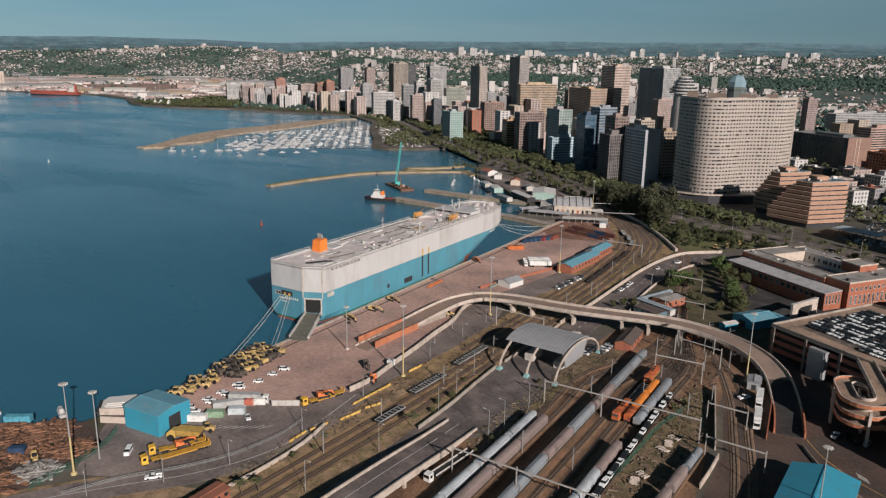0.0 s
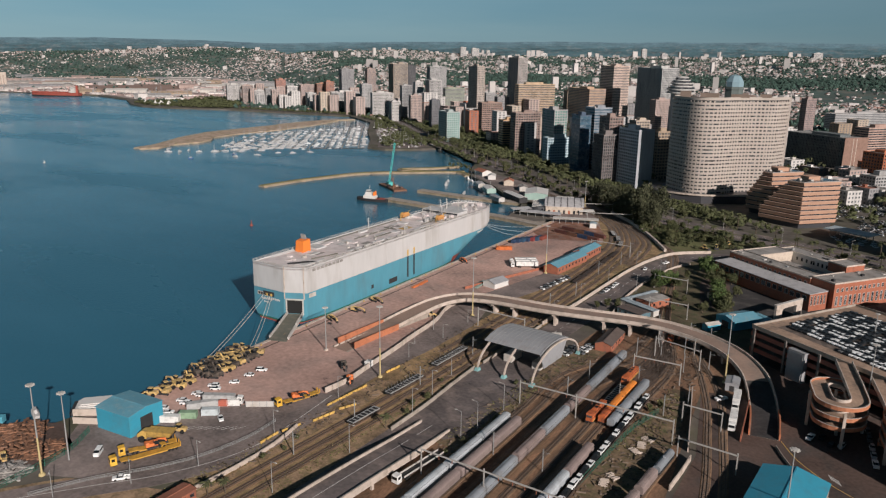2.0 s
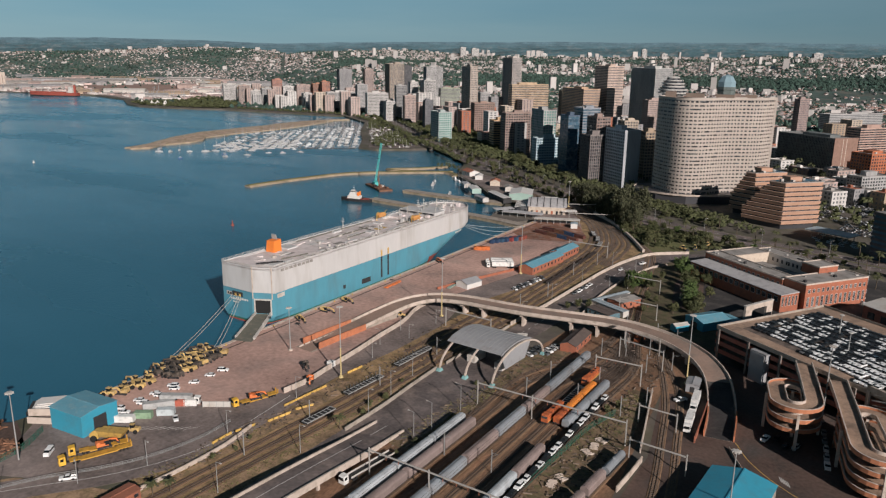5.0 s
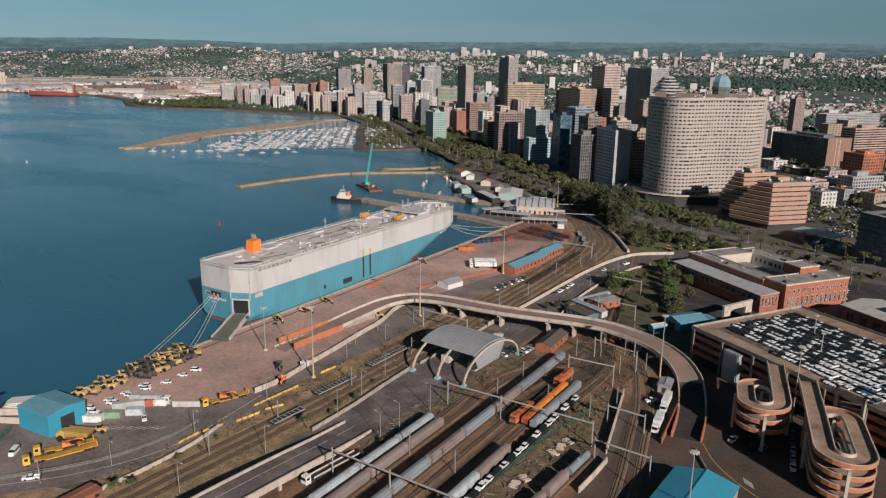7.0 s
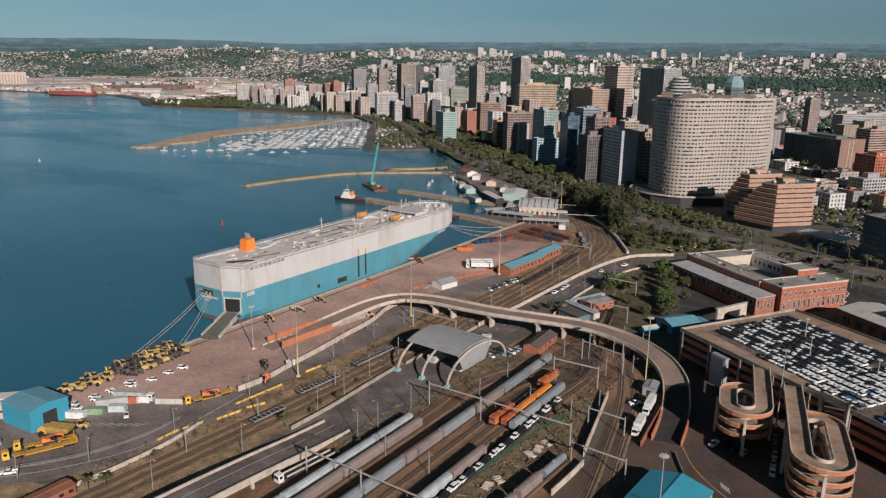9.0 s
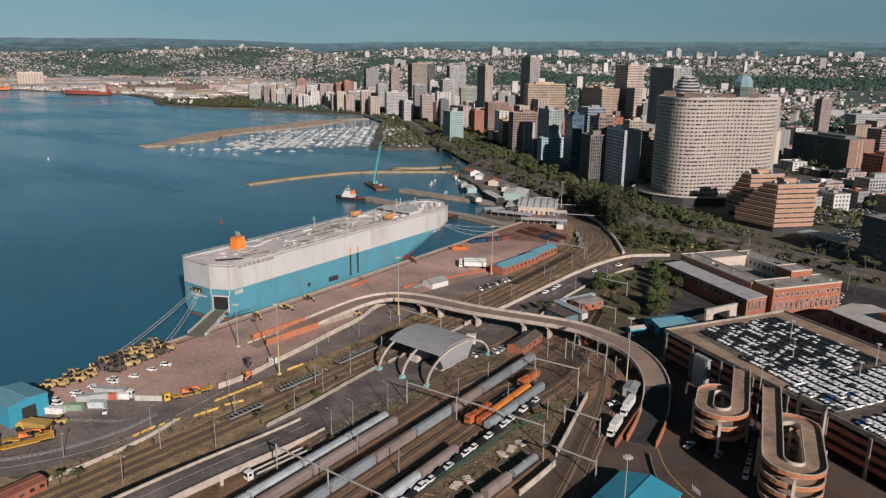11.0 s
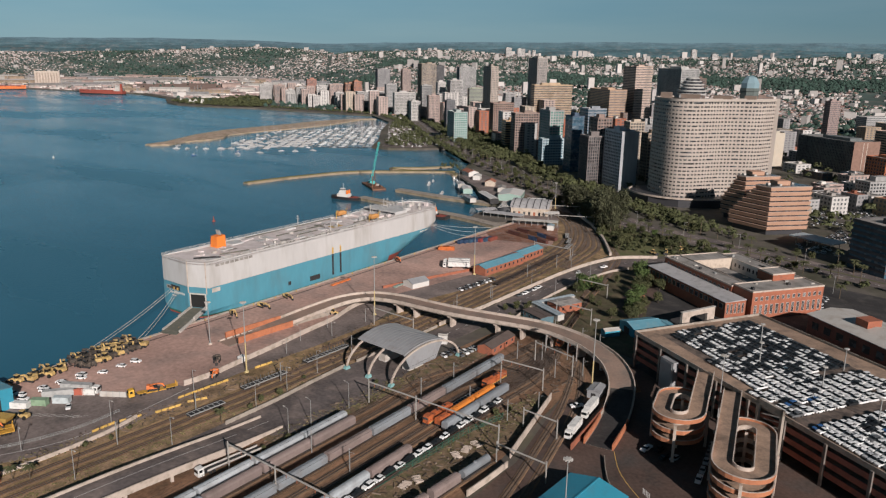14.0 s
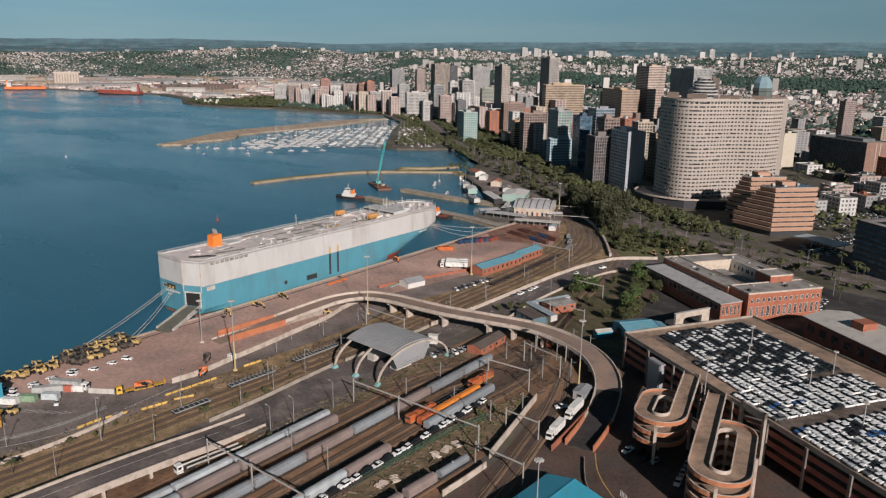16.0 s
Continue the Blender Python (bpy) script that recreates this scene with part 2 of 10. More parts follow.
M_water = water_mat()
M_sidings = mat("golden_rusty_soil", (0.29, 0.19, 0.1), 0.95, var=0.9, big=0.1, fine=1.4, stain=(0.15, 0.115, 0.055), amount=0.45)
M_ballast = mat("rusty_ballast", (0.215, 0.122, 0.073), 0.95, var=1.0, big=0.09, fine=1.6, stain=(0.13, 0.082, 0.05), amount=0.5, stretch=(1, 0.35, 1))
M_apron = mat("worn_pink_paving", (0.435, 0.28, 0.232), 0.9, var=0.6, big=0.02, fine=0.5, stain=(0.27, 0.2, 0.175), amount=0.4)
M_asphalt = mat("grey_asphalt", (0.12, 0.1, 0.095), 0.9, var=0.7, big=0.05, fine=0.7, stain=(0.22, 0.175, 0.155), amount=0.35)
M_yardasphalt = mat("worn_pinkish_asphalt", (0.205, 0.165, 0.15), 0.9, var=0.7, big=0.04, fine=0.7, stain=(0.13, 0.108, 0.1), amount=0.4)
M_darkasphalt = mat("dark_asphalt", (0.04, 0.037, 0.037), 0.88, var=0.7, big=0.06, fine=0.9, stain=(0.085, 0.078, 0.07), amount=0.3)
M_yard = mat("brown_yard_paving", (0.095, 0.062, 0.05), 0.92, var=0.7, big=0.04, fine=0.8, stain=(0.065, 0.055, 0.05), amount=0.4)
M_grass = mat("rough_grass", (0.1, 0.105, 0.042), 0.95, var=0.7, big=0.05, fine=0.9, stain=(0.14, 0.12, 0.06), amount=0.4)
M_city = mat("city_ground", (0.115, 0.1, 0.085), 0.95, var=0.6, big=0.015, fine=0.15, stain=(0.075, 0.072, 0.045), amount=0.6)
M_concrete = mat("weathered_concrete", (0.34, 0.295, 0.25), 0.9, var=0.2, big=0.12, fine=1.5, stain=(0.2, 0.165, 0.135), amount=0.35)
M_pale = mat("pale_concrete", (0.5, 0.42, 0.36), 0.9, var=0.18, big=0.15, fine=1.5, stain=(0.3, 0.25, 0.2), amount=0.3)
M_deck = mat("bridge_deck", (0.27, 0.19, 0.15), 0.92, var=0.3, big=0.05, fine=1.2, stain=(0.19, 0.15, 0.125), amount=0.4)
M_line = mat("road_paint", (0.6, 0.58, 0.55), 0.8, var=0.3, big=0.3, fine=3)
M_yellow = mat("yellow_paint", (0.56, 0.36, 0.1), 0.55, var=0.2, big=0.3, fine=2, stain=(0.3, 0.19, 0.07), amount=0.25, vary=0.15)
M_palegrey2 = mat("pale_green_steel", (0.26, 0.33, 0.29), 0.6, var=0.2, big=0.3, fine=2)
M_orange = mat("orange_paint", (0.72, 0.19, 0.055), 0.6, var=0.2, big=0.2, fine=2, stain=(0.4, 0.14, 0.06), amount=0.3, vary=0.1)
M_brickred = mat("orange_brick", (0.34, 0.12, 0.07), 0.9, var=0.2, big=0.2, fine=2, stain=(0.25, 0.1, 0.065), amount=0.35, vary=0.08)
M_white = mat("white_paint", (0.62, 0.6, 0.57), 0.5, var=0.06, big=0.1, fine=1.0, stain=(0.6, 0.54, 0.47), amount=0.15)
M_offwhite = mat("soiled_white_paint", (0.5, 0.475, 0.44), 0.6, var=0.12, big=0.1, fine=1.2, stain=(0.4, 0.35, 0.3), amount=0.3)
M_grey = mat("grey_metal_sheet", (0.3, 0.305, 0.315), 0.55, var=0.12, big=0.15, fine=1.5, stain=(0.26, 0.25, 0.25), amount=0.25)
M_steel = mat("galvanised_steel", (0.36, 0.36, 0.35), 0.5, 0.3, var=0.12, big=0.5, fine=3)
M_rail = mat("rail_steel", (0.1, 0.07, 0.055), 0.6, 0.4, var=0.2, big=0.2, fine=3)
M_portal = mat("dull_portal_steel", (0.1, 0.095, 0.09), 0.7, 0.1, var=0.25, big=0.5, fine=3)
M_beam = mat("pale_portal_steel", (0.4, 0.38, 0.35), 0.6, 0.1, var=0.15, big=0.5, fine=3)
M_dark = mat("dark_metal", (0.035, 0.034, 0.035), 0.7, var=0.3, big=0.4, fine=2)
M_black = mat("black_rubber", (0.015, 0.015, 0.015), 0.8, var=0.2)
M_bluehull = mat("blue_hull_paint", (0.085, 0.275, 0.355), 0.5, var=0.14, big=0.06, fine=0.6, stain=(0.09, 0.22, 0.27), amount=0.4, stretch=(1, 1, 0.3))
M_hullwhite = mat("pale_hull_paint", (0.52, 0.51, 0.5), 0.5, var=0.1, big=0.07, fine=0.6, stain=(0.4, 0.38, 0.355), amount=0.3, stretch=(1, 1, 0.2))
M_hulldeck = mat("ship_deck_paint", (0.64, 0.575, 0.56), 0.75, var=0.2, big=0.08, fine=0.8, stain=(0.5, 0.43, 0.41), amount=0.4)
M_boot = mat("green_boot_top", (0.03, 0.13, 0.1), 0.7, var=0.3, big=0.2, fine=1)
M_red = mat("red_antifouling", (0.3, 0.07, 0.05), 0.75, var=0.25, big=0.1, fine=1)
M_funnel = mat("orange_funnel_paint", (0.8, 0.22, 0.04), 0.5, var=0.1)
M_ramp = mat("worn_ramp_steel", (0.13, 0.13, 0.105), 0.8, var=0.25, big=0.2, fine=1.5, stain=(0.2, 0.18, 0.14), amount=0.3)
M_rope = mat("pale_rope", (0.5, 0.47, 0.42), 0.9)
M_teal = mat("teal_metal_roof", (0.045, 0.3, 0.42), 0.5, var=0.1, big=0.1, fine=1.0, stain=(0.07, 0.25, 0.33), amount=0.25)
M_wagon = mat("grey_wagon_paint", (0.23, 0.25, 0.27), 0.65, var=0.18, big=0.1, fine=1.2, stain=(0.2, 0.195, 0.195), amount=0.35, vary=0.15)
M_wagonbrown = mat("dusty_brown_wagon_paint", (0.25, 0.195, 0.18), 0.75, var=0.18, big=0.1, fine=1.2, stain=(0.2, 0.155, 0.14), amount=0.35, vary=0.1)
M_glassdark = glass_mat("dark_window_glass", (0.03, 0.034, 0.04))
# far glass: sky reflection and low distant contrast put into a paler colour
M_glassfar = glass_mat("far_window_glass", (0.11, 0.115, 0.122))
M_glassblue = glass_mat("blue_window_glass", (0.05, 0.1, 0.14))
M_glassgreen = glass_mat("green_window_glass", (0.06, 0.2, 0.17))
M_carglass = mat("car_glass", (0.015, 0.018, 0.02), 0.15, var=0.1, spec=0.6)
M_bark = mat("bark", (0.11, 0.085, 0.06), 0.95, var=0.3, big=1, fine=6)
M_hallroof = mat("pale_hall_sheet", (0.44, 0.43, 0.43), 0.6, var=0.14, big=0.15, fine=1.0, stain=(0.3, 0.29, 0.29), amount=0.35)
M_cream = mat("cream_render", (0.52, 0.44, 0.36), 0.85, var=0.15, big=0.2, fine=1.5, stain=(0.36, 0.29, 0.23), amount=0.3)
M_leaf3 = mat("feathery_leaves", (0.062, 0.066, 0.034), 0.8, var=0.4, big=0.15, fine=0.8, vary=0.4, island=True)
M_leaf4 = mat("fresh_leaves", (0.07, 0.105, 0.03), 0.75, var=0.4, big=0.15, fine=0.8, vary=0.4, island=True)
M_leaf = mat("leaves", (0.066, 0.074, 0.03), 0.8, var=0.4, big=0.15, fine=0.8, vary=0.35, island=True)
M_leaf2 = mat("olive_leaves", (0.082, 0.086, 0.036), 0.8, var=0.4, big=0.15, fine=0.8, vary=0.4, island=True)
M_palm = mat("palm_fronds", (0.078, 0.082, 0.036), 0.7, var=0.35, big=0.3, fine=1.5, vary=0.3, island=True)
M_rooftile = mat("red_roof_tiles", (0.3, 0.12, 0.075), 0.9, var=0.25, big=0.2, fine=2, vary=0.2)
M_roofgrey = mat("grey_flat_roof", (0.3, 0.28, 0.26), 0.9, var=0.2, big=0.08, fine=0.6, stain=(0.18, 0.165, 0.15), amount=0.4)

# ---- ground, water, hills ----
COAST = [(-240, 150), (-243, 137), (-244, 124), (-265, 106), (-310, 72), (-420, -60), (-700, -900), (-700, -4800), (4800, -4800), (4800, 4900), (-4700, 4900), (-4750, 1700),
         (-3300, 1000), (-2640, 1090), (-2400, 1165), (-2115, 1235), (-1900, 1190), (-1729, 1095), (-1640, 1070), (-1549, 1085), (-1420, 1145), (-1290, 1165), (-1197, 1180), (-1094, 1205), (-960, 1120), (-848, 984),
         (-760, 890), (-700, 815), (-668, 815), (-640, 840), (-612, 880), (-640, 935), (-600, 905), (-490, 775), (-470, 735), (-440, 690), (-385, 650), (-345, 608), (-318, 588), (-308, 566), (-304, 545), (-300, 534), (-272, 530)]
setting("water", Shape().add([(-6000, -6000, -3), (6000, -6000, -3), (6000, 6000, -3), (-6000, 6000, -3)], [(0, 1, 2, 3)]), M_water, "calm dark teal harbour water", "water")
setting("ground", Shape().prism(COAST + [(-262.5, 547)], -9, 0), M_city, "flat reclaimed harbour and city ground", "ground")


def smooth(a, b, x):
    t = min(1.0, max(0.0, (x - a) / (b - a)))
    return t * t * (3 - 2 * t)


def table(x, xs, ys):
    return float(np.interp(x, xs, ys))


AZ = [60, 96, 102, 109, 117, 121, 125, 129.5, 134, 137, 140, 143.6, 145.6, 149, 152.7, 156, 185]
CREST = [142, 142, 137, 133, 124, 123, 142, 150, 140, 120, 140, 142, 140, 130, 124, 112, 105]
FOOT = [1750, 1750, 1800, 1850, 1900, 1950, 2050, 2250, 2700, 3000, 3300, 3600, 3700, 3850, 3900, 3950, 3950]
RIDGE = [216, 216, 219, 218, 215, 211, 207, 202, 193, 182, 185, 196, 199, 196, 193, 187, 180]


def hill(x, y):
    """Height of the rising land behind the city."""
    d, az = math.hypot(x, y), math.degrees(math.atan2(y, x))
    start, crest = table(az, AZ, FOOT), table(az, AZ, CREST)
    top = 4350 if az < 137 else 4550
    w = Vector((x * 0.0019, y * 0.0019, 0.3))
    bumps = noise.fractal(w, 1.0, 2.0, 4) * 17 * smooth(start, start + 700, d)
    t = min(1.0, max(0.0, (d - start) / (top - start)))
    return crest * (0.35 * smooth(0, 1, t) + 0.65 * t) + bumps - 30 * smooth(top + 30, top + 250, d)


def on_land(x, y):
    return inside(x, y, COAST)


hills = Shape()
na, nd = 120, 64
angs = [70 + 105 * i / na for i in range(na + 1)]
dists = [1500 + 3400 * (j / nd) ** 0.8 for j in range(nd + 1)]
verts = []
for j, d in enumerate(dists):
    for a in angs:
        x, y = d * math.cos(radians(a)), d * math.sin(radians(a))
        inland = on_land(x, y) and on_land(x + 40, y - 60) and on_land(x - 40, y - 60)
        verts.append((x, y, 0.15 + max(0.0, hill(x, y)) if inland else -6))
w1 = na + 1
hills.add(verts, [(j * w1 + i + 1, j * w1 + i, (j + 1) * w1 + i, (j + 1) * w1 + i + 1) for j in range(nd) for i in range(na)])
# distance haze is put into the hillside's base colour as blue-grey
M_hill = mat("haze_tinted_hillside", (0.064, 0.1, 0.088), 0.95, var=0.5, big=0.008, fine=0.05, stain=(0.15, 0.135, 0.11), amount=0.4)
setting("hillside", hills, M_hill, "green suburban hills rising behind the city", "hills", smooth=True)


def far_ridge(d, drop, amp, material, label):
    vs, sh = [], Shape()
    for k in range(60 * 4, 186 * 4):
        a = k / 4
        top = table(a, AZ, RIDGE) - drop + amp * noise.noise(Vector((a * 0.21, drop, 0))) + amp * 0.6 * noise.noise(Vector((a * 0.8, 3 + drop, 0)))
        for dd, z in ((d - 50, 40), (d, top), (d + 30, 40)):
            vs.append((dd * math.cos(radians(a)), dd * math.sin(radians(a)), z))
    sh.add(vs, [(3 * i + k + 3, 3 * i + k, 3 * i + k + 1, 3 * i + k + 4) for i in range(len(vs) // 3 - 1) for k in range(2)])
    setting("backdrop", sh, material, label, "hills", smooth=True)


# aerial haze painted per layer: base colours get paler and bluer with distance
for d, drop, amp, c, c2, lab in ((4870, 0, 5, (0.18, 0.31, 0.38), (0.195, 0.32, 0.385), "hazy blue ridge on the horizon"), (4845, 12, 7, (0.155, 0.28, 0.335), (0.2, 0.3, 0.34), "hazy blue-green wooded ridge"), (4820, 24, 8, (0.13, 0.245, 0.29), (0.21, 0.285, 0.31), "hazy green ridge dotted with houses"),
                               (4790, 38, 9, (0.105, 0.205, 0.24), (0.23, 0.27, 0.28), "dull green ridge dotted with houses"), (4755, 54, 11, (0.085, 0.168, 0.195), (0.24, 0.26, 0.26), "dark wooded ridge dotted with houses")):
    far_ridge(d, drop, amp, mat("haze_tinted_ridge", c, 1.0, var=0.5, big=0.012, fine=0.09, stain=c2, amount=0.3, stretch=(1, 1, 3.0)), lab)


def patch(name, poly, z, material, label, category):
    return setting(name, Shape().prism(poly, z - 0.3, z), material, label, category)


def ribbon(name, path, width, z, material, label, category):
    pts = curve([(*p[:2], z + (p[2] if len(p) > 2 else 0)) for p in path])
    return setting(name, Shape().sweep(pts, [(-width / 2, -0.3), (width / 2, -0.3), (width / 2, 0), (-width / 2, 0)]), material, label, category)


M_drybank = mat("dry_weedy_soil", (0.3, 0.2, 0.122), 0.95, var=0.8, big=0.12, fine=1.2, stain=(0.15, 0.115, 0.058), amount=0.42)
M_wagonsoil = mat("brown_weedy_soil", (0.185, 0.125, 0.078), 0.95, var=0.9, big=0.14, fine=1.2, stain=(0.085, 0.085, 0.036), amount=0.5)
# weedy brown soil, with the shade lying there put into its colour
M_verge = mat("shade_toned_weedy_soil", (0.1, 0.078, 0.045), 0.95, var=0.8, big=0.1, fine=1.0, stain=(0.055, 0.062, 0.026), amount=0.5)
M_rustyard = mat("rust_stained_ground", (0.22, 0.1, 0.062), 0.95, var=0.7, big=0.08, fine=0.8, stain=(0.26, 0.18, 0.15), amount=0.4)
FIELD = [(-2745, 1530), (-2640, 1890), (-2201, 1578), (-2245, 1300)]
M_dock = mat("pale_dock_concrete", (0.46, 0.375, 0.34), 0.92, var=0.5, big=0.01, fine=0.06, stain=(0.2, 0.17, 0.15), amount=0.45)
M_field = mat("bare_reddish_ground", (0.3, 0.2, 0.16), 0.95, var=0.25, big=0.01, fine=0.06, stain=(0.22, 0.15, 0.12), amount=0.4)
# port land: paving, soil, tracks
patch("quay_apron", [(-240, 150), (-262.5, 547), (-228, 556), (-200, 500), (-196, 400), (-203, 345), (-206, 312), (-197.5, 293), (-193, 268), (-187.5, 232), (-184, 210), (-184, 196), (-190, 188), (-205, 170), (-222, 150)],
      0.04, M_apron, "worn pinkish quay paving with stains", "quay")
patch("truck_yard", [(-222, 150), (-205, 170), (-190, 188), (-184, 196), (-184, 210), (-187.5, 232), (-193, 268), (-197.5, 293), (-206, 312), (-204, 330), (-188, 326), (-180, 300), (-178, 262), (-178.5, 222), (-178, 192), (-172, 178), (-175, 160), (-184, 138), (-200, 112), (-214, 104), (-243, 136), (-240, 150)],
      0.03, M_yardasphalt, "worn pinkish asphalt truck yard behind the quay", "pavement")
patch("far_yard", [(-196, 395), (-203, 345), (-186, 340), (-180, 380), (-184, 405), (-195, 402)], 0.05, M_yardasphalt, "asphalt car park beside the sidings", "pavement")
patch("siding_soil", [(-178.5, 100), (-172, 178), (-178.5, 222), (-178, 262), (-182, 320), (-187, 380), (-193, 440), (-205, 500), (-232, 552), (-262, 578), (-262, 612), (-236, 597), (-211, 574), (-195, 555), (-175, 529), (-156, 501), (-155, 440), (-154, 380), (-152, 320), (-151, 262), (-147, 200), (-142, 100)],
      0.02, M_sidings, "golden brown rusty ground of railway sidings", "ground")
patch("station_yard", [(-129, 100), (-129, 240), (-128, 330), (-116, 346), (-100, 350), (-60, 340), (-45, 318), (-50, 296), (-66, 292), (-58, 245), (-50, 200), (-46, 100)], 0.02, M_ballast, "brown rusty ground of the railway yard", "ground")
patch("service_yard", [(-66, 292), (-50, 296), (-45, 318), (-60, 338), (-58, 345), (10, 310), (60, 280), (60, 180), (-48, 180), (-52, 240)], 0.025, M_yard, "brown paved yard beside the car park", "pavement")
# tree and building shade put down as a darker ground patch
patch("verge_shade_soil", [(-100, 400), (-112, 440), (-118, 480), (-104, 470), (-92, 430), (-84, 400)], 0.03, M_yard, "dark ground patch painted as shade under the railway trees", "ground")
patch("railway_verge", [(-131, 345), (-137, 400), (-141, 470), (-128, 505), (-105, 500), (-98, 440), (-82, 400), (-66, 375), (-58, 346), (-100, 352)], 0.018, M_verge, "brown weedy soil beside the railway", "grass")
patch("office_forecourt", [(-98, 440), (-128, 505), (-60, 528), (60, 520), (120, 420), (60, 380), (-25, 402), (-58, 346), (-66, 375), (-82, 400)], 0.016, M_darkasphalt, "dark asphalt round the brick offices", "pavement")
patch("dock_land", [(-3600, 1030), (-2640, 1110), (-2400, 1190), (-2115, 1260), (-1900, 1215), (-1700, 1260), (-1700, 1500), (-2300, 2500), (-3400, 2900), (-4300, 1800)], 0.3, M_dock, "pale concrete dock land across the bay", "pavement")
patch("bare_land", FIELD, 0.6, M_field, "bare brown dock land across the bay", "ground")
patch("street_by_garage", [(-58, 345), (-25, 402), (60, 380), (60, 280), (10, 310)], 0.02, M_darkasphalt, "dark asphalt under the car park", "pavement")
patch("park", [(-130, 520), (-150, 505), (-170, 515), (-215, 592), (-262, 628), (-330, 672), (-420, 740), (-520, 800), (-600, 880), (-690, 940), (-510, 800), (-380, 705), (-285, 648), (-190, 582), (-110, 562)], 0.03, M_grass, "rough grass of the waterfront park", "grass")
patch("sidings_verge", [(-167.5, 100), (-167, 142), (-168.5, 160), (-172, 174), (-177, 190), (-176, 222), (-172.5, 222), (-171.5, 150), (-171, 100)][:6] + [(-166.5, 226), (-165.2, 190), (-165, 150), (-164.8, 100)], 0.06, M_drybank, "dry tan grass and soil beside the sidings", "grass")
patch("road_bank", [(-155, 100), (-155, 200), (-156, 262), (-151.5, 262), (-149, 235), (-146.5, 215), (-144.5, 190), (-142, 100)], 0.05, M_drybank, "dry tan grass between road and sidings", "grass")
patch("platform_verge", [(-128, 195), (-127, 300), (-120, 330), (-112, 320), (-117.5, 262), (-118, 195)], 0.05, M_wagonsoil, "dry weedy strip beside the tracks", "grass")
patch("wagon_verge", [(-76, 190), (-76, 288), (-68, 286), (-60.5, 245), (-62, 190)], 0.05, M_wagonsoil, "weedy ground between siding and wall", "grass")
patch("rust_yard", [(-257, 497), (-240, 482), (-212, 492), (-204, 515), (-226, 548), (-258, 543)], 0.07, M_rustyard, "rust-stained ground of the container yard", "pavement")
patch("waterfront_apron", [(-262, 549), (-275, 552), (-289, 562), (-303, 588), (-265, 622), (-240, 600), (-238, 562)], 0.075, M_yardasphalt, "pale paved yard beside the waterfront hall", "pavement")
patch("access_verge", [(-240, 30), (-222, 84), (-206, 108), (-190, 116), (-176, 122), (-166, 118), (-158, 60), (-180, 20)], 0.045, M_drybank, "dry tan verge beside the access road", "grass")
patch("waterfront_apron", [(-265, 590), (-300, 596), (-345, 618), (-390, 655), (-440, 696), (-430, 722), (-370, 690), (-300, 640), (-258, 618)], 0.07, M_yardasphalt, "pale paved waterfront yard", "pavement")
ROAD_UP = [(-129, 60, 5.5), (-129.5, 110, 5.2), (-130.3, 140, 4.6), (-131.6, 165, 3.0), (-133, 188, 0.9), (-133.8, 204, 0)]
ROAD_R = [(-139.5, 240), (-141, 262), (-143, 300), (-144, 340), (-145, 380), (-147.5, 430), (-145, 465), (-138, 490), (-125, 508), (-100, 520), (-60, 530)]
patch("gate_plaza", [(-143.5, 100), (-145, 170), (-147, 213), (-149.5, 240), (-151, 262), (-152, 300), (-136, 300), (-125, 262), (-121.5, 240), (-121, 206), (-126, 198), (-140, 198), (-138.5, 100)], 0.07, M_asphalt, "wide worn asphalt before the arched canopy", "road")
ribbon("road_ramp", ROAD_UP, 11.6, 0.08, M_asphalt, "grey two-lane ramp of the raised road", "road")
ribbon("road_station", ROAD_R, 15, 0.085, M_asphalt, "grey two-lane road beside the railway", "road")
ESP = [(120, 520), (0, 555), (-96, 578), (-184, 600), (-280, 658), (-369, 714), (-497, 803), (-704, 966), (-880, 1120), (-1050, 1260), (-1180, 1330)]
ribbon("esplanade", ESP, 26, 0.09, M_asphalt, "wide asphalt waterfront avenue", "road")
ROAD_L = [(-232, 40), (-212, 84), (-197, 108), (-185, 125), (-177, 143), (-174.5, 160), (-177, 178), (-181, 200)]
ribbon("road_quay", ROAD_L, 11.5, 0.1, M_yardasphalt, "grey two-lane harbour access road", "road")


# road paint
def dashes(name, path, off, z, dash, gap, w, material, label):
    pts, sh, run = curve([(*p[:2], z + (p[2] if len(p) > 2 else 0)) for p in path], 1.0), Shape(), 0.0
    for i in range(len(pts) - 1):
        a, b = Vector(pts[i]), Vector(pts[i + 1])
        d = (b - a).normalized()
        r = Vector((d.y, -d.x, 0)) * off
        if gap == 0 or run % (dash + gap) < dash:
            s = Vector((d.y, -d.x, 0)) * w / 2
            sh.add([a + r - s, a + r + s, b + r + s, b + r - s], [(0, 1, 2, 3)])
        run += (b - a).length
    return setting(name, sh, material, label, "road marking")


dashes("road_marking", ROAD_UP, -1.5, 0.1, 1, 0, 0.22, M_line, "pale painted edge line")
dashes("road_marking", ROAD_UP, 4.6, 0.1, 1, 0, 0.18, M_line, "pale painted edge line")
dashes("road_marking", ROAD_R[2:], 0.0, 0.1, 3, 4, 0.25, M_line, "pale dashed lane line")
dashes("road_marking", ROAD_L, 0.0, 0.12, 1, 0, 0.25, M_line, "pale painted centre line")
for o in (-6.5, 6.5):
    dashes("road_marking", ESP, o, 0.11, 3, 4, 0.3, M_line, "pale dashed lane line")
dashes("road_marking", ESP, 0, 0.11, 1, 0, 2.2, M_grass, "planted median strip of the avenue")


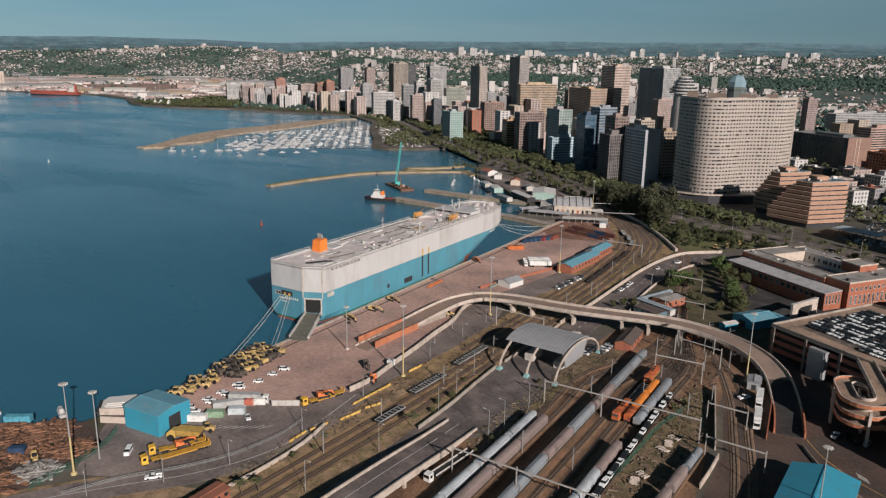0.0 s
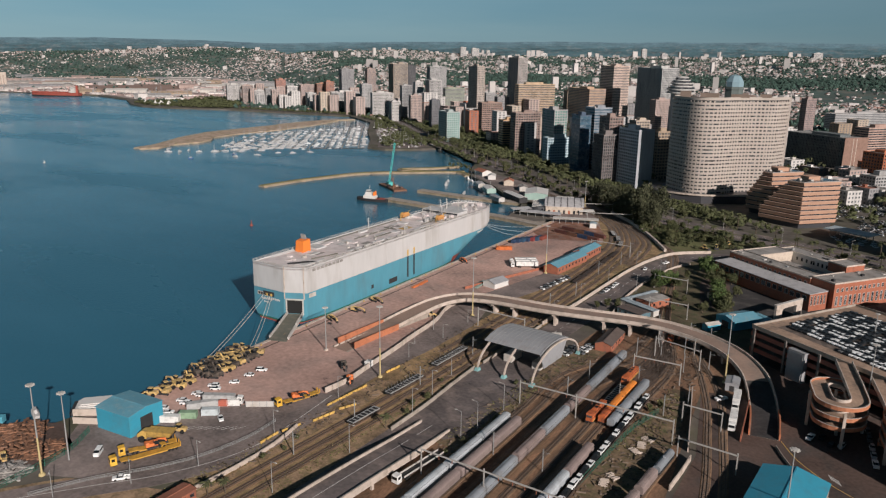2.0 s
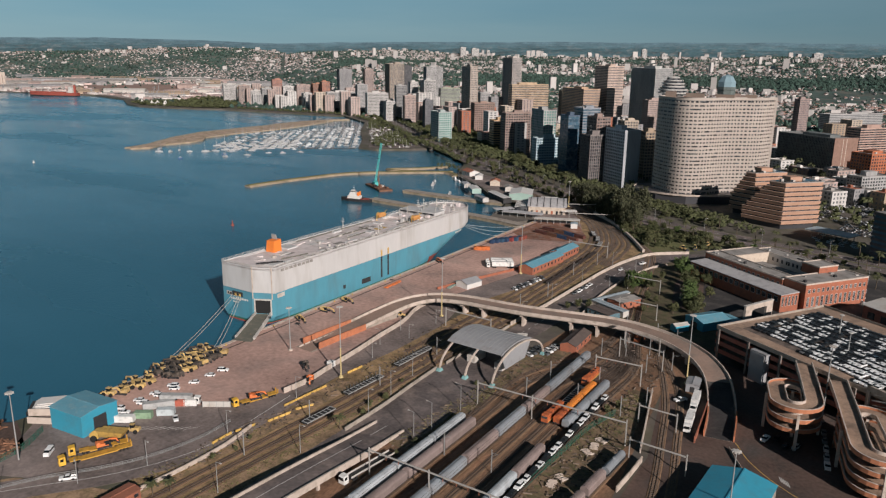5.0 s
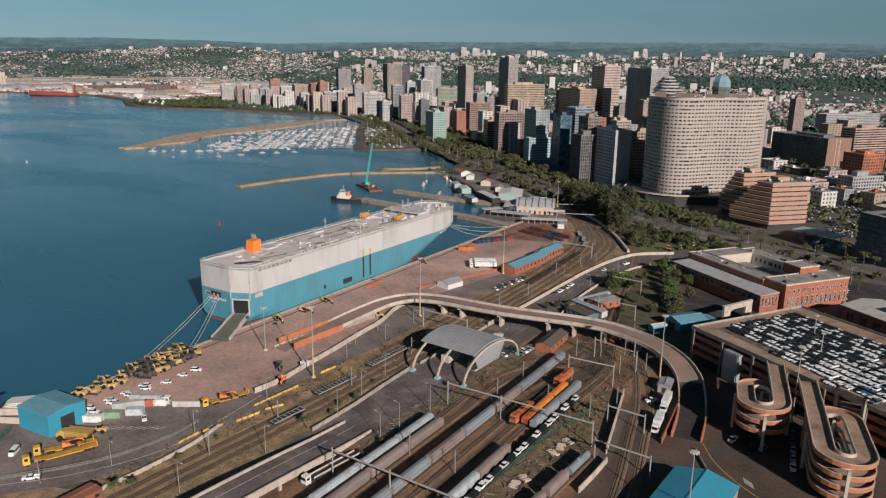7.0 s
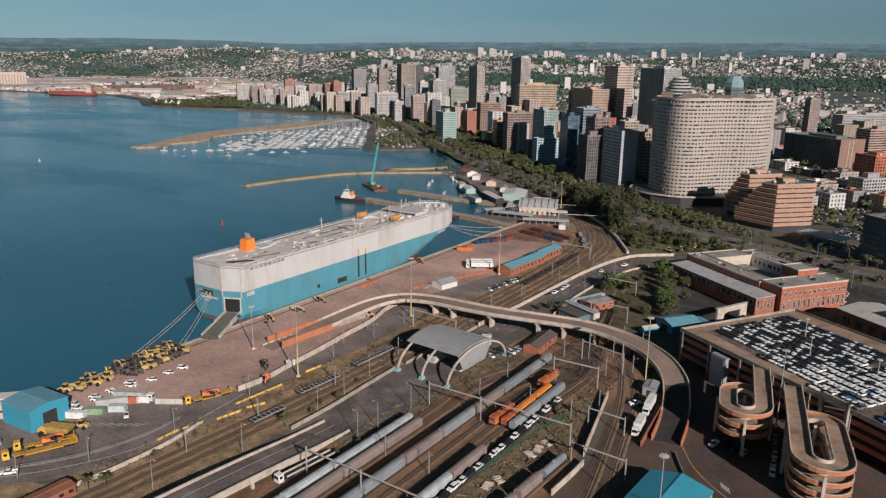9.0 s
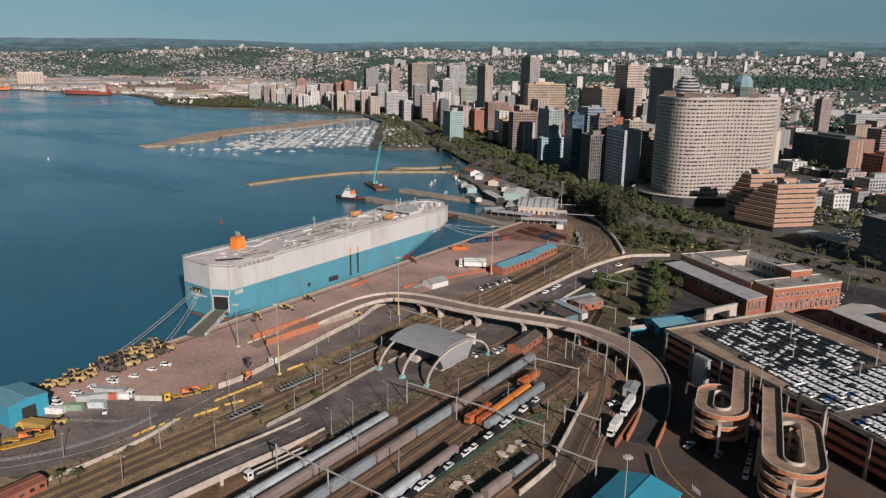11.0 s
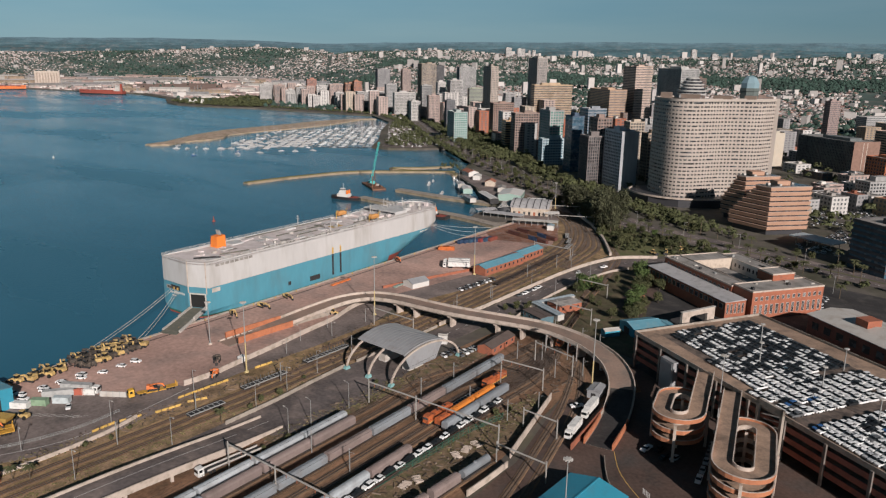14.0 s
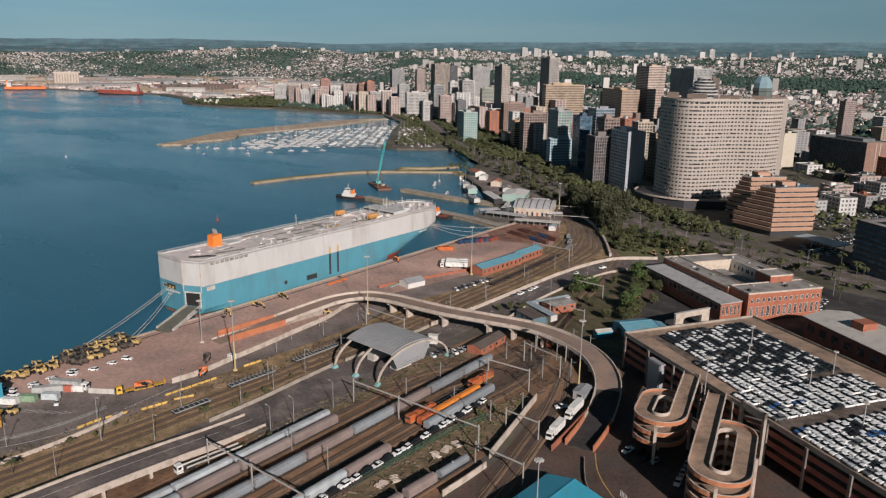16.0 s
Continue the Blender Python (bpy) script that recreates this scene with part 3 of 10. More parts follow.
# ---- breakwaters and piers ----
M_rock = mat("breakwater_rock", (0.33, 0.26, 0.18), 0.95, var=0.35, big=0.1, fine=0.5, stain=(0.2, 0.165, 0.11), amount=0.45, bump=0.6)
M_drygrass = mat("dry_bank_grass", (0.16, 0.14, 0.055), 0.95, var=0.3, big=0.05, fine=0.5, stain=(0.27, 0.21, 0.12), amount=0.4)


def breakwater(name, path, w, label, top=M_drygrass):
    pts = curve([(*p, -3) for p in path], 10)
    ob = thing(name, pose(*path[0], -3), label, "breakwater", kind="structure")
    inv = ob.matrix_basis.inverted()
    sh = Shape().sweep(pts, [(-w / 2 - 3, -2), (w / 2 + 3, -2), (w / 2 - 1, 1.7), (-w / 2 + 1, 1.7)])
    part("rock_slope", sh, M_rock, ob).matrix_parent_inverse = inv
    part("top_path", Shape().sweep(pts, [(-w / 2 + 1.5, 1.4), (w / 2 - 1.5, 1.4), (w / 2 - 2.5, 2.2), (-w / 2 + 2.5, 2.2)]), top, ob).matrix_parent_inverse = inv


M_sand = mat("sandy_spit", (0.44, 0.33, 0.25), 0.95, var=0.4, big=0.06, fine=0.5, stain=(0.2, 0.17, 0.09), amount=0.4)
breakwater("breakwater", [(-936, 604), (-950, 645), (-985, 700), (-1020, 790), (-1035, 860), (-1045, 930), (-1060, 1000), (-1062, 1090), (-1040, 1160)], 16, "low rocky marina breakwater with a sandy top", M_sand)
BANK = [(-926, 600), (-914, 622), (-934, 660), (-930, 700), (-942, 731), (-968, 756), (-983, 826), (-984, 910), (-1004, 1009), (-1035, 1110), (-1062, 1110), (-1058, 974), (-1050, 887), (-1042, 800), (-1005, 716), (-958, 654), (-938, 612)]
spit = thing("sand_bank", pose(-960, 700, -3), "broad sandy bank of the marina breakwater", "bank", kind="structure")
mid = (sum(p[0] for p in BANK) / len(BANK), sum(p[1] for p in BANK) / len(BANK))
part("rock_slope", Shape().prism(BANK, -6, -1.6), M_rock, spit).matrix_parent_inverse = spit.matrix_basis.inverted()
part("sand_top", Shape().prism([(p[0] + (mid[0] - p[0]) * 0.012, p[1] + (mid[1] - p[1]) * 0.012) for p in BANK], -1.6, -0.75), M_sand, spit).matrix_parent_inverse = spit.matrix_basis.inverted()
breakwater("breakwater", [(-574, 508), (-572, 545), (-567, 580), (-553, 636), (-515, 680), (-475, 715), (-450, 700)], 9, "grassy breakwater with a rock edge")
breakwater("breakwater", [(-500, 752), (-515, 720), (-540, 690), (-515, 690), (-470, 722)], 8, "grassy bank beside the breakwater")


def jetty(path, w, label):
    pts = curve([(*p, 0) for p in path], 12)
    ob = thing("jetty", pose(*path[0], -3), label, "jetty", kind="structure")
    inv = ob.matrix_basis.inverted()
    part("jetty_wall", Shape().sweep(pts, [(-w / 2, -8), (w / 2, -8), (w / 2, -0.5), (-w / 2, -0.5)]), M_rock, ob).matrix_parent_inverse = inv
    part("jetty_deck", Shape().sweep(pts, [(-w / 2 - 0.3, -0.5), (w / 2 + 0.3, -0.5), (w / 2 + 0.3, 0.0), (-w / 2 - 0.3, 0.0)]), M_concrete, ob).matrix_parent_inverse = inv


jetty([(-429, 533), (-370, 531), (-311, 531), (-262, 524)], 8, "concrete finger jetty with a pale deck")
jetty([(-433, 587), (-380, 588), (-340, 592), (-300, 596)], 8, "concrete jetty with a pale deck")

# quay edge: cope and fenders
cope = [(-239.8, 149, 0), (-262.3, 547, 0)]
setting("quay_cope", Shape().sweep(cope, [(-0.9, -7), (0.9, -7), (0.9, 0.25), (-0.9, 0.25)]), M_pale, "pale concrete cope along the quay edge", "quay edge")
setting("crane_rail", Shape().sweep([(-235.0, 150, 0.06), (-257.6, 547, 0.06)], [(-0.4, 0), (0.4, 0), (0.4, 0.06), (-0.4, 0.06)]), M_rail, "flush steel crane rail in the quay", "rail")

# ---- railway ----
def track(path, label="rusty railway track on brown ballast"):
    pts = curve([(*p, 0.05) for p in path], 5)
    ob = thing("railway_track", pose(path[0][0], path[0][1], 0), label, "railway track", "railway tracks", "structure")
    inv = ob.matrix_basis.inverted()
    part("ballast_bed", Shape().sweep(pts, [(-1.9, -0.2), (1.9, -0.2), (1.3, 0.12), (-1.3, 0.12)]), M_bed, ob).matrix_parent_inverse = inv
    for o in (-0.55, 0.55):
        part("rail", Shape().sweep(pts, [(o - 0.06, 0.12), (o + 0.06, 0.12), (o + 0.06, 0.32), (o - 0.06, 0.32)]), M_rail, ob).matrix_parent_inverse = inv
    sl, run = Shape(), 0.0
    for i in range(len(pts) - 1):
        a, b = Vector(pts[i]), Vector(pts[i + 1])
        n = max(1, int((b - a).length / 0.9))
        ang = math.degrees(math.atan2(b.y - a.y, b.x - a.x))
        for k in range(n):
            p = a.lerp(b, k / n)
            sl.block(p.x, p.y, p.z + 0.1, 0.25, 2.2, 0.1, ang)
    part("sleepers", sl, M_sleeper, ob, kind="stuff").matrix_parent_inverse = inv


M_bed = mat("oily_ballast", (0.2, 0.122, 0.072), 0.95, var=0.9, big=0.12, fine=1.8, stain=(0.11, 0.075, 0.05), amount=0.45, stretch=(1, 0.2, 1))
M_sleeper = mat("weathered_sleepers", (0.16, 0.13, 0.11), 0.95, var=0.3, big=0.3, fine=2)
for k, o in enumerate((-8.5, -4, 0.5, 5, 9.5)):
    q = [(-163, 90), (-163, 140), (-163, 200), (-164.5, 262), (-167, 320), (-170.5, 380), (-176, 440), (-187, 500), (-212, 552), (-245, 590), (-290, 622), (-350, 664)]
    pts, out = curve([(*p, 0) for p in q], 40), []
    for i, p in enumerate(pts):
        a, b = pts[max(0, i - 1)], pts[min(len(pts) - 1, i + 1)]
        d = Vector((b[0] - a[0], b[1] - a[1])).normalized()
        s = o * (1 if p[1] < 470 else max(0.6, 1 - (p[1] - 470) / 300))
        out.append((p[0] + d.y * s, p[1] - d.x * s))
    out = [p for p in out if k > 1 or p[1] > 232]
    track(out[:len(out) - (2 if k in (0, 4) else 0)])
LEAN = 0.06


def yard_x(x, y):
    """The line of a yard track: x where y is 200; the yard leans a little to the west."""
    return x - LEAN * (y - 200)


YARD_TRACKS = (-113.7, -108.9, -97.8, -92.6, -87.9, -83.9, -80.2, -76.3)
for x in YARD_TRACKS:
    k = (x + 94) / 20
    s = 1 if k > 0 else -1
    track([(yard_x(x, 95), 95), (yard_x(x, 160), 160), (yard_x(x, 230), 230), (yard_x(x, 272), 272), (-94 + k * 13, 305), (-99 + k * 7, 335), (-108 + 2.4 * s, 365), (-119 + 2.2 * s, 400)])
for a, b in ((-97.8, -92.6), (-92.6, -87.9), (-87.9, -83.9), (-83.9, -80.2), (-108.9, -97.8)):
    track([(yard_x(a, 262), 262), (yard_x(a, 274) * 0.8 + yard_x(b, 274) * 0.2, 274), (-94 + ((a + b) / 2 + 94) / 20 * 13, 303), (-99 + (b + 94) / 20 * 7, 335)], "rusty crossover track on brown ballast")
for o in (0, 4.5, 9):
    track([(-160 - o * 0.5, 452), (-163.5 - o, 485), (-170 - o, 512), (-184 - o * 0.9, 536), (-202 - o * 0.8, 560), (-226 - o * 0.6, 586), (-250 - o * 0.5, 603)])
for o in (-2.2, 2.2):
    track([(-119 + o, 400), (-130 + o, 440), (-139 + o, 470), (-149 + o, 497), (-168 + o, 522), (-200 + o, 552)])
for o in (0, 5.5):
    track([(-36 + o, 190), (-45 + o, 228), (-53 + o, 256), (-59.5 + o, 278), (-68 + o, 300), (-78 + o * 0.6, 322), (-88 + o * 0.3, 345)])
track([(-58, 150), (-58, 190), (-58.5, 236)])

# ---- flyover ----
M_orangewall = mat("orange_brick_wall", (0.46, 0.17, 0.085), 0.9, var=0.25, big=0.2, fine=2, stain=(0.34, 0.13, 0.075), amount=0.35)
FLY = [(-211, 236, 0.1), (-211, 255, 0.6), (-210.5, 272, 1.7), (-209.5, 290, 3.2), (-206.5, 306, 4.8), (-198, 317.5, 6.0), (-182, 322, 6.9), (-165, 323, 7.4), (-147, 325, 7.7), (-127, 330, 7.8), (-107, 335, 7.8),
       (-92, 335.5, 7.5), (-76, 332, 6.8), (-62, 324.5, 5.6), (-51.5, 313, 3.8), (-45, 299, 1.9), (-40, 283, 0.6), (-36.5, 267, 0.1)]
fly = thing("flyover", pose(-211, 236, 0), "concrete road flyover curving over the railway yard", "bridge", kind="structure")
fly_inv = fly.matrix_basis.inverted()
fp = curve(FLY, 4)
part("deck_slab", Shape().sweep([p for p in fp], [(-4.9, -1.0), (4.9, -1.0), (5.2, -0.05), (-5.2, -0.05)]), M_concrete, fly).matrix_parent_inverse = fly_inv
part("road_surface", Shape().sweep(fp[-11:], [(-4.4, -0.05), (4.4, -0.05), (4.4, 0.06), (-4.4, 0.06)]), M_darkasphalt, fly, "dark new asphalt").matrix_parent_inverse = fly_inv
part("road_surface", Shape().sweep(fp[:-10], [(-4.4, -0.05), (4.4, -0.05), (4.4, 0.06), (-4.4, 0.06)]), M_deck, fly, "dusty asphalt road surface").matrix_parent_inverse = fly_inv
for o in (-5.0, 5.0):
    k = 8
    part("parapet", Shape().sweep(fp[k:-5], [(o - 0.2, -0.5), (o + 0.2, -0.5), (o + 0.2, 1.15), (o - 0.2, 1.15)]), M_pale, fly).matrix_parent_inverse = fly_inv
    part("approach_wall", Shape().sweep([(x, y, 0) for x, y, z in fp[1:k + 1]], [(o - 0.25, 0), (o + 0.25, 0), (o + 0.25, 3.0), (o - 0.25, 3.0)]), M_orangewall, fly, "orange brick approach wall").matrix_parent_inverse = fly_inv
    part("approach_wall", Shape().sweep([(x, y, 0) for x, y, z in fp[-6:]], [(o - 0.25, 0), (o + 0.25, 0), (o + 0.25, 2.5), (o - 0.25, 2.5)]), M_orangewall, fly, "orange brick approach wall").matrix_parent_inverse = fly_inv
solid = [p for p in fp if p[2] < 4.4 and p[0] < -190]
part("embankment", Shape().sweep(solid, [(-4.6, -6), (4.6, -6), (4.6, -0.9), (-4.6, -0.9)]), M_concrete, fly).matrix_parent_inverse = fly_inv
solid = [p for p in fp if p[2] < 3.6 and p[0] > -60]
part("embankment", Shape().sweep(solid, [(-4.6, -6), (4.6, -6), (4.6, -0.9), (-4.6, -0.9)]), M_concrete, fly).matrix_parent_inverse = fly_inv
for x, y, z, ang in ((-181, 322, 6.9, 0), (-170, 322.7, 7.2, 4), (-148, 324.8, 7.6, 8), (-125, 330.5, 7.8, 14), (-113, 334, 7.8, 10), (-97, 335.6, 7.6, -2), (-81, 333.4, 7.0, -14), (-66.5, 327.4, 6.0, -30), (-56, 318.5, 4.8, -45)):
    c = Shape().block(0, 0, 0, 1.0, 4.2, z - 1.9, 0, 1.15).block(0, 0, z - 1.95, 1.6, 8.6, 1.0, 0)
    part("pier", c, M_pale, fly, at=pose(x, y, 0, 0, 0, ang)).matrix_parent_inverse = fly_inv


# ---- walls and kerbs of the port ----
def wall(path, h, w, material, name, label, z=0.0):
    pts = curve([(*p[:2], z + (p[2] if len(p) > 2 else 0)) for p in path], 6)
    return setting(name, Shape().sweep(pts, [(-w / 2, -0.3), (w / 2, -0.3), (w / 2, h), (-w / 2, h)]), material, label, "wall")


wall([(-184.5, 200), (-184, 212), (-187, 230), (-190, 250), (-193.5, 268), (-197, 290), (-203, 307), (-205, 316), (-204, 327), (-195, 331)], 2.3, 0.35, M_pale, "boundary_wall", "pale concrete panel wall of the quay")
wall([(-170, 100), (-168.8, 124), (-168.2, 143), (-169.5, 160), (-173, 174)], 1.4, 0.5, M_pale, "boundary_wall", "pale concrete wall beside the access road")
wall([(-150.5, 255), (-148.5, 235), (-146, 215), (-144.5, 192)], 1.6, 0.4, M_concrete, "boundary_wall", "concrete wall between road and sidings")
wall([(-153, 320), (-153, 360), (-154.5, 400), (-155.5, 440), (-153, 474), (-146, 497), (-128, 515)], 2.0, 0.4, M_pale, "boundary_wall", "pale wall along the curving road")
wall([(-150.5, 262), (-151.5, 290), (-152.5, 318)], 1.4, 0.4, M_concrete, "boundary_wall", "concrete wall behind the arched shed")
wall([(-131, 352), (-136.5, 385), (-138.5, 425), (-136, 460), (-130, 478)], 1.4, 0.35, M_pale, "boundary_wall", "pale wall on the inside of the road bend")
wall([(-55, 241), (-61, 262), (-68.5, 288)], 2.8, 0.4, M_pale, "boundary_wall", "tall pale wall beside the siding")
wall([(-42.5, 259), (-44.5, 272), (-48, 294)], 2.4, 0.4, M_brickred, "brick_wall", "orange brick wall beside the flyover foot")
wall([(-52, 214), (-52, 224), (-52.5, 236)], 2.2, 0.4, M_pale, "boundary_wall", "short pale wall beside the freight wagons")
wall([(-216, 345), (-210, 372), (-203, 400), (-200, 415)], 1.6, 0.4, M_brickred, "brick_wall", "brown brick wall of the car yard")
wall([(-154.5, 500), (-175, 530), (-195, 556), (-211, 575), (-236, 598)], 2.2, 1.5, M_pale, "boundary_wall", "pale wall between railway and park")
for o in (-6.0, 6.0):
    pts = curve(ROAD_UP, 5)
    setting("road_parapet", Shape().sweep(pts, [(o - 0.25, -1.3), (o + 0.25, -1.3), (o + 0.25, 1.0), (o - 0.25, 1.0)]), M_pale, "pale parapet of the raised road", "parapet")
pts = curve(ROAD_UP, 5)
setting("road_slab", Shape().sweep(pts, [(-5.8, -1.2), (5.8, -1.2), (5.8, -0.1), (-5.8, -0.1)]), M_concrete, "concrete slab carrying the raised road", "bridge")
for y, z in ((100, 5.2), (115, 5.1), (130, 4.8), (145, 4.3), (160, 3.4)):
    for dx in (-4.5, 4.5):
        setting("road_column", Shape().block(-130.3 + dx, y, 0, 0.9, 0.9, z - 0.9), M_pale, "square concrete column under the raised road", "column")


# ---- car carrier ship ----
M_lifeboat = mat("faded_orange_lifeboat", (0.55, 0.27, 0.09), 0.6, var=0.15)


def car_carrier(m):
    ship = thing("car_carrier_ship", m, "white and blue car carrier moored alongside, stern ramp lowered", "ship")
    HB = 15.6
    def breadth(s, z):
        """Half breadth at s metres from the stern and z metres over the water."""
        k = min(1.0, max(0.0, z / 17.0))
        nose = 168 + 36 * k ** 1.15
        full = 120 + 56 * k
        b = HB
        if s > full:
            t = min(1.0, (s - full) / (nose - full))
            b *= max(0.0, 1 - t ** (2.2 + 2.2 * k * k)) ** 0.58
        if s < 26 and z < 4:
            b *= 0.72 + 0.28 * smooth(0, 26, s) + 0.28 * (1 - smooth(0, 26, s)) * smooth(-1, 4, z)
        return b
    def starboard_cut(s, b):
        """The chamfered quarter with the ramp door."""
        return min(b, 5.0 + (s / 5.2) * (HB - 5.0)) if s < 5.2 else b
    stations = [0, 2.6, 5.2, 9, 14, 20, 26] + [26 + 10 * i for i in range(1, 10)] + [120, 126, 132, 138, 144, 150, 155, 160, 164, 168, 172, 175, 178, 181, 184, 187, 190, 193, 196, 198.5, 200.5, 202, 203, 203.6, 204]
    def shell(levels, first=0, out=1.0):
        sh, n = Shape(), len(levels)
        for side in (1, -1):
            vs = []
            for s in stations[first:]:
                for z in levels:
                    k = min(1.0, max(0.0, z / 17.0))
                    nose = 168 + 36 * k ** 1.15
                    s2 = min(s, nose)
                    b = breadth(s2, z)
                    if side > 0:
                        b = starboard_cut(s, b)
                    vs.append((side * b * out + side * (out > 1) * 0.04, s2 + (out > 1) * 0.05, z))
            fs = []
            for i in range(len(stations) - 1 - first):
                for j in range(n - 1):
                    q = (i * n + j, (i + 1) * n + j, (i + 1) * n + j + 1, i * n + j + 1)
                    fs.append(q if side > 0 else q[::-1])
            sh.add(vs, fs)
        if first:
            return sh
        a = [(-breadth(0, z), 0, z) for z in levels] + [(starboard_cut(0, breadth(0, z)), 0, z) for z in levels]
        sh.add(a, [(j, n + j, n + j + 1, j + 1) for j in range(n - 1)])
        return sh
    part("bottom_hull", shell([-5, -2, 0, 0.7]), M_red, ship, "red antifouling", True)
    part("bow_antifouling", shell([0.6, 2.2, 4.6], 20, 1.004), M_red, ship, "rusty red paint under the bow")
    part("boot_top", shell([0.7, 1.6]), M_boot, ship, "green boot topping")
    part("lower_hull", shell([1.6, 4, 7, 10, 13, 15.7]), M_bluehull, ship, "blue lower hull")
    part("upper_hull", shell([15.7, 18, 23, 28.2]), M_hullwhite, ship, "cream upper hull")
    part("hull_stripe", shell([15.6, 15.8], 0, 1.001), M_offwhite, ship)
    outline = [(-breadth(s, 28), s) for s in stations] + [(starboard_cut(s, breadth(s, 28)), s) for s in stations[::-1]]
    outline = [p for i, p in enumerate(outline) if i == 0 or (Vector(p) - Vector(outline[i - 1])).length > 0.05]
    part("weather_deck", Shape().prism(outline, 27.0, 27.6), M_hulldeck, ship, "pale worn weather deck")
    rail = Shape()
    ring = outline + [outline[0]]
    for i in range(len(ring) - 1):
        a, b = Vector((*ring[i], 0)), Vector((*ring[i + 1], 0))
        for z in (28.6, 29.0, 29.3):
            rail.beam(a + Vector((0, 0, z)), b + Vector((0, 0, z)), 0.09)
        n = max(1, int((b - a).length / 2.5))
        for k in range(n):
            p = a.lerp(b, k / n)
            rail.beam(p + Vector((0, 0, 28.1)), p + Vector((0, 0, 29.3)), 0.1)
    part("deck_railing", rail, M_offwhite, ship)
    # funnel
    fn = Shape().hexa([(-12.8, 28, 27.6), (-7.2, 28, 27.6), (-7.2, 34, 27.6), (-12.8, 34, 27.6)], [(-12.6, 28.6, 33.4), (-7.4, 28.6, 33.4), (-7.4, 34, 33.8), (-12.6, 34, 33.8)])
    funnel = part("funnel", fn, M_funnel, ship, "bright orange funnel casing")
    for x in (-11.2, -10, -8.8):
        part("exhaust_pipe", Shape().tube((x, 32, 34), (x, 31.2, 36.4), 0.55, 0.5), M_steel, funnel)
    # deckhouses, vents, masts
    def lump(name, x, y, sx, sy, sz, material=M_hullwhite, label=""):
        return part(name, Shape().block(x, y, 27.6, sx, sy, sz, 0, 0.97), material, ship, label)
    lump("engine_casing", -9.5, 41, 8, 8, 0.6)
    for x, y, sx, sy, sz in ((8, 14, 7, 10, 0.4), (-4, 60, 6, 4, 0.5), (11.5, 70, 2, 9, 1.3), (-11, 84, 2, 7, 1.0), (4, 96, 4, 4, 0.5), (12, 112, 2, 12, 1.2), (-6, 118, 6, 4, 0.6), (-12, 134, 2, 8, 1.3), (2, 80, 2, 2, 0.6), (0, 128, 3, 3, 0.6), (-2, 30, 4, 7, 0.4), (11.5, 44, 1.5, 6, 0.9)):
        lump("ventilator_housing", x, y, sx, sy, sz)
    bridge = lump("bridge_house", 0, 158, 29, 12, 3.0, M_hullwhite, "cream wheelhouse across the deck")
    part("bridge_windows", Shape().box(-14.2, 163.9, 29.0, 14.2, 164.1, 30.1), M_glassdark, bridge)
    part("bridge_windows", Shape().box(-13.4, 151.85, 29.0, 13.4, 152.05, 30.0), M_glassdark, bridge)
    lump("upper_deckhouse", -1, 172, 16, 9, 1.8, M_hullwhite)
    lump("accommodation_block", -2, 143, 20, 14, 1.0, M_hulldeck)
    for k in range(26):
        x, y = -11 + 22 * ((k * 0.618) % 1), 134 + 52 * ((k * 0.377) % 1)
        part("deck_fitting", Shape().tube((x, y, 27.6), (x, y, 30.0 + 3.2 * ((k * 0.71) % 1)), 0.22, 0.16, 6).block(x, y, 27.6, 1.2, 1.6, 1.3 + (k % 3) * 0.5), (M_offwhite, M_hullwhite, M_steel)[k % 3], ship)
    for k in range(9):
        y = 52 + k * 11
        part("deck_seam", Shape().box(-14, y, 27.6, 14, y + 0.35, 27.66), M_roofgrey, ship)
    for x, y in ((11.5, 134), (-11.5, 128)):
        boat = part("lifeboat", Shape().hexa([(x - 0.8, y - 3.2, 29.4), (x + 0.8, y - 3.2, 29.4), (x + 0.8, y + 3.2, 29.4), (x - 0.8, y + 3.2, 29.4)], [(x - 1.4, y - 4.2, 31), (x + 1.4, y - 4.2, 31), (x + 1.4, y + 4.2, 31), (x - 1.4, y + 4.2, 31)]).block(x, y, 31, 2.4, 6.4, 1.0, 0, 0.75), M_lifeboat, ship, "orange enclosed lifeboat")
        for dy in (-4.4, 4.4):
            part("davit", Shape().beam((x, y + dy, 27.6), (x, y + dy, 32.5), 0.35).beam((x, y + dy, 32.5), (x + 1.5, y + dy, 33), 0.3), M_yellow, ship, "yellow davit")
    for x, y, h in ((0, 160, 10), (-13, 92, 7), (0, 176, 8), (-6, 150, 6), (8, 168, 6), (11, 96, 5), (-10, 168, 7)):
        part("mast", Shape().tube((x, y, 27.6), (x, y, 27.6 + h), 0.3, 0.15, 6).beam((x - 1.6, y, 27.6 + h * 0.7), (x + 1.6, y, 27.6 + h * 0.7), 0.18).beam((x - 1.0, y, 27.6 + h * 0.88), (x + 1.0, y, 27.6 + h * 0.88), 0.15), M_offwhite, ship)
    for p, q in (((-3, 66), (-3, 104)), ((4, 76), (4, 92)), ((-7, 100), (2, 100)), ((6, 20), (10, 36)), ((-13, 52), (-13, 120)), ((13.5, 40), (13.5, 120)), ((7, 120), (7, 140))):
        part("deck_pipe", Shape().beam((*p, 28.2), (*q, 28.2), 0.42), M_ramp, ship)
    for x, y, a in ((5.5, 11, 35), (7.5, 12.5, 35)):
        part("deck_gangway", Shape().block(x, y, 27.9, 1.2, 11, 0.5, -a), M_dark, ship, "dark stowed gangway")
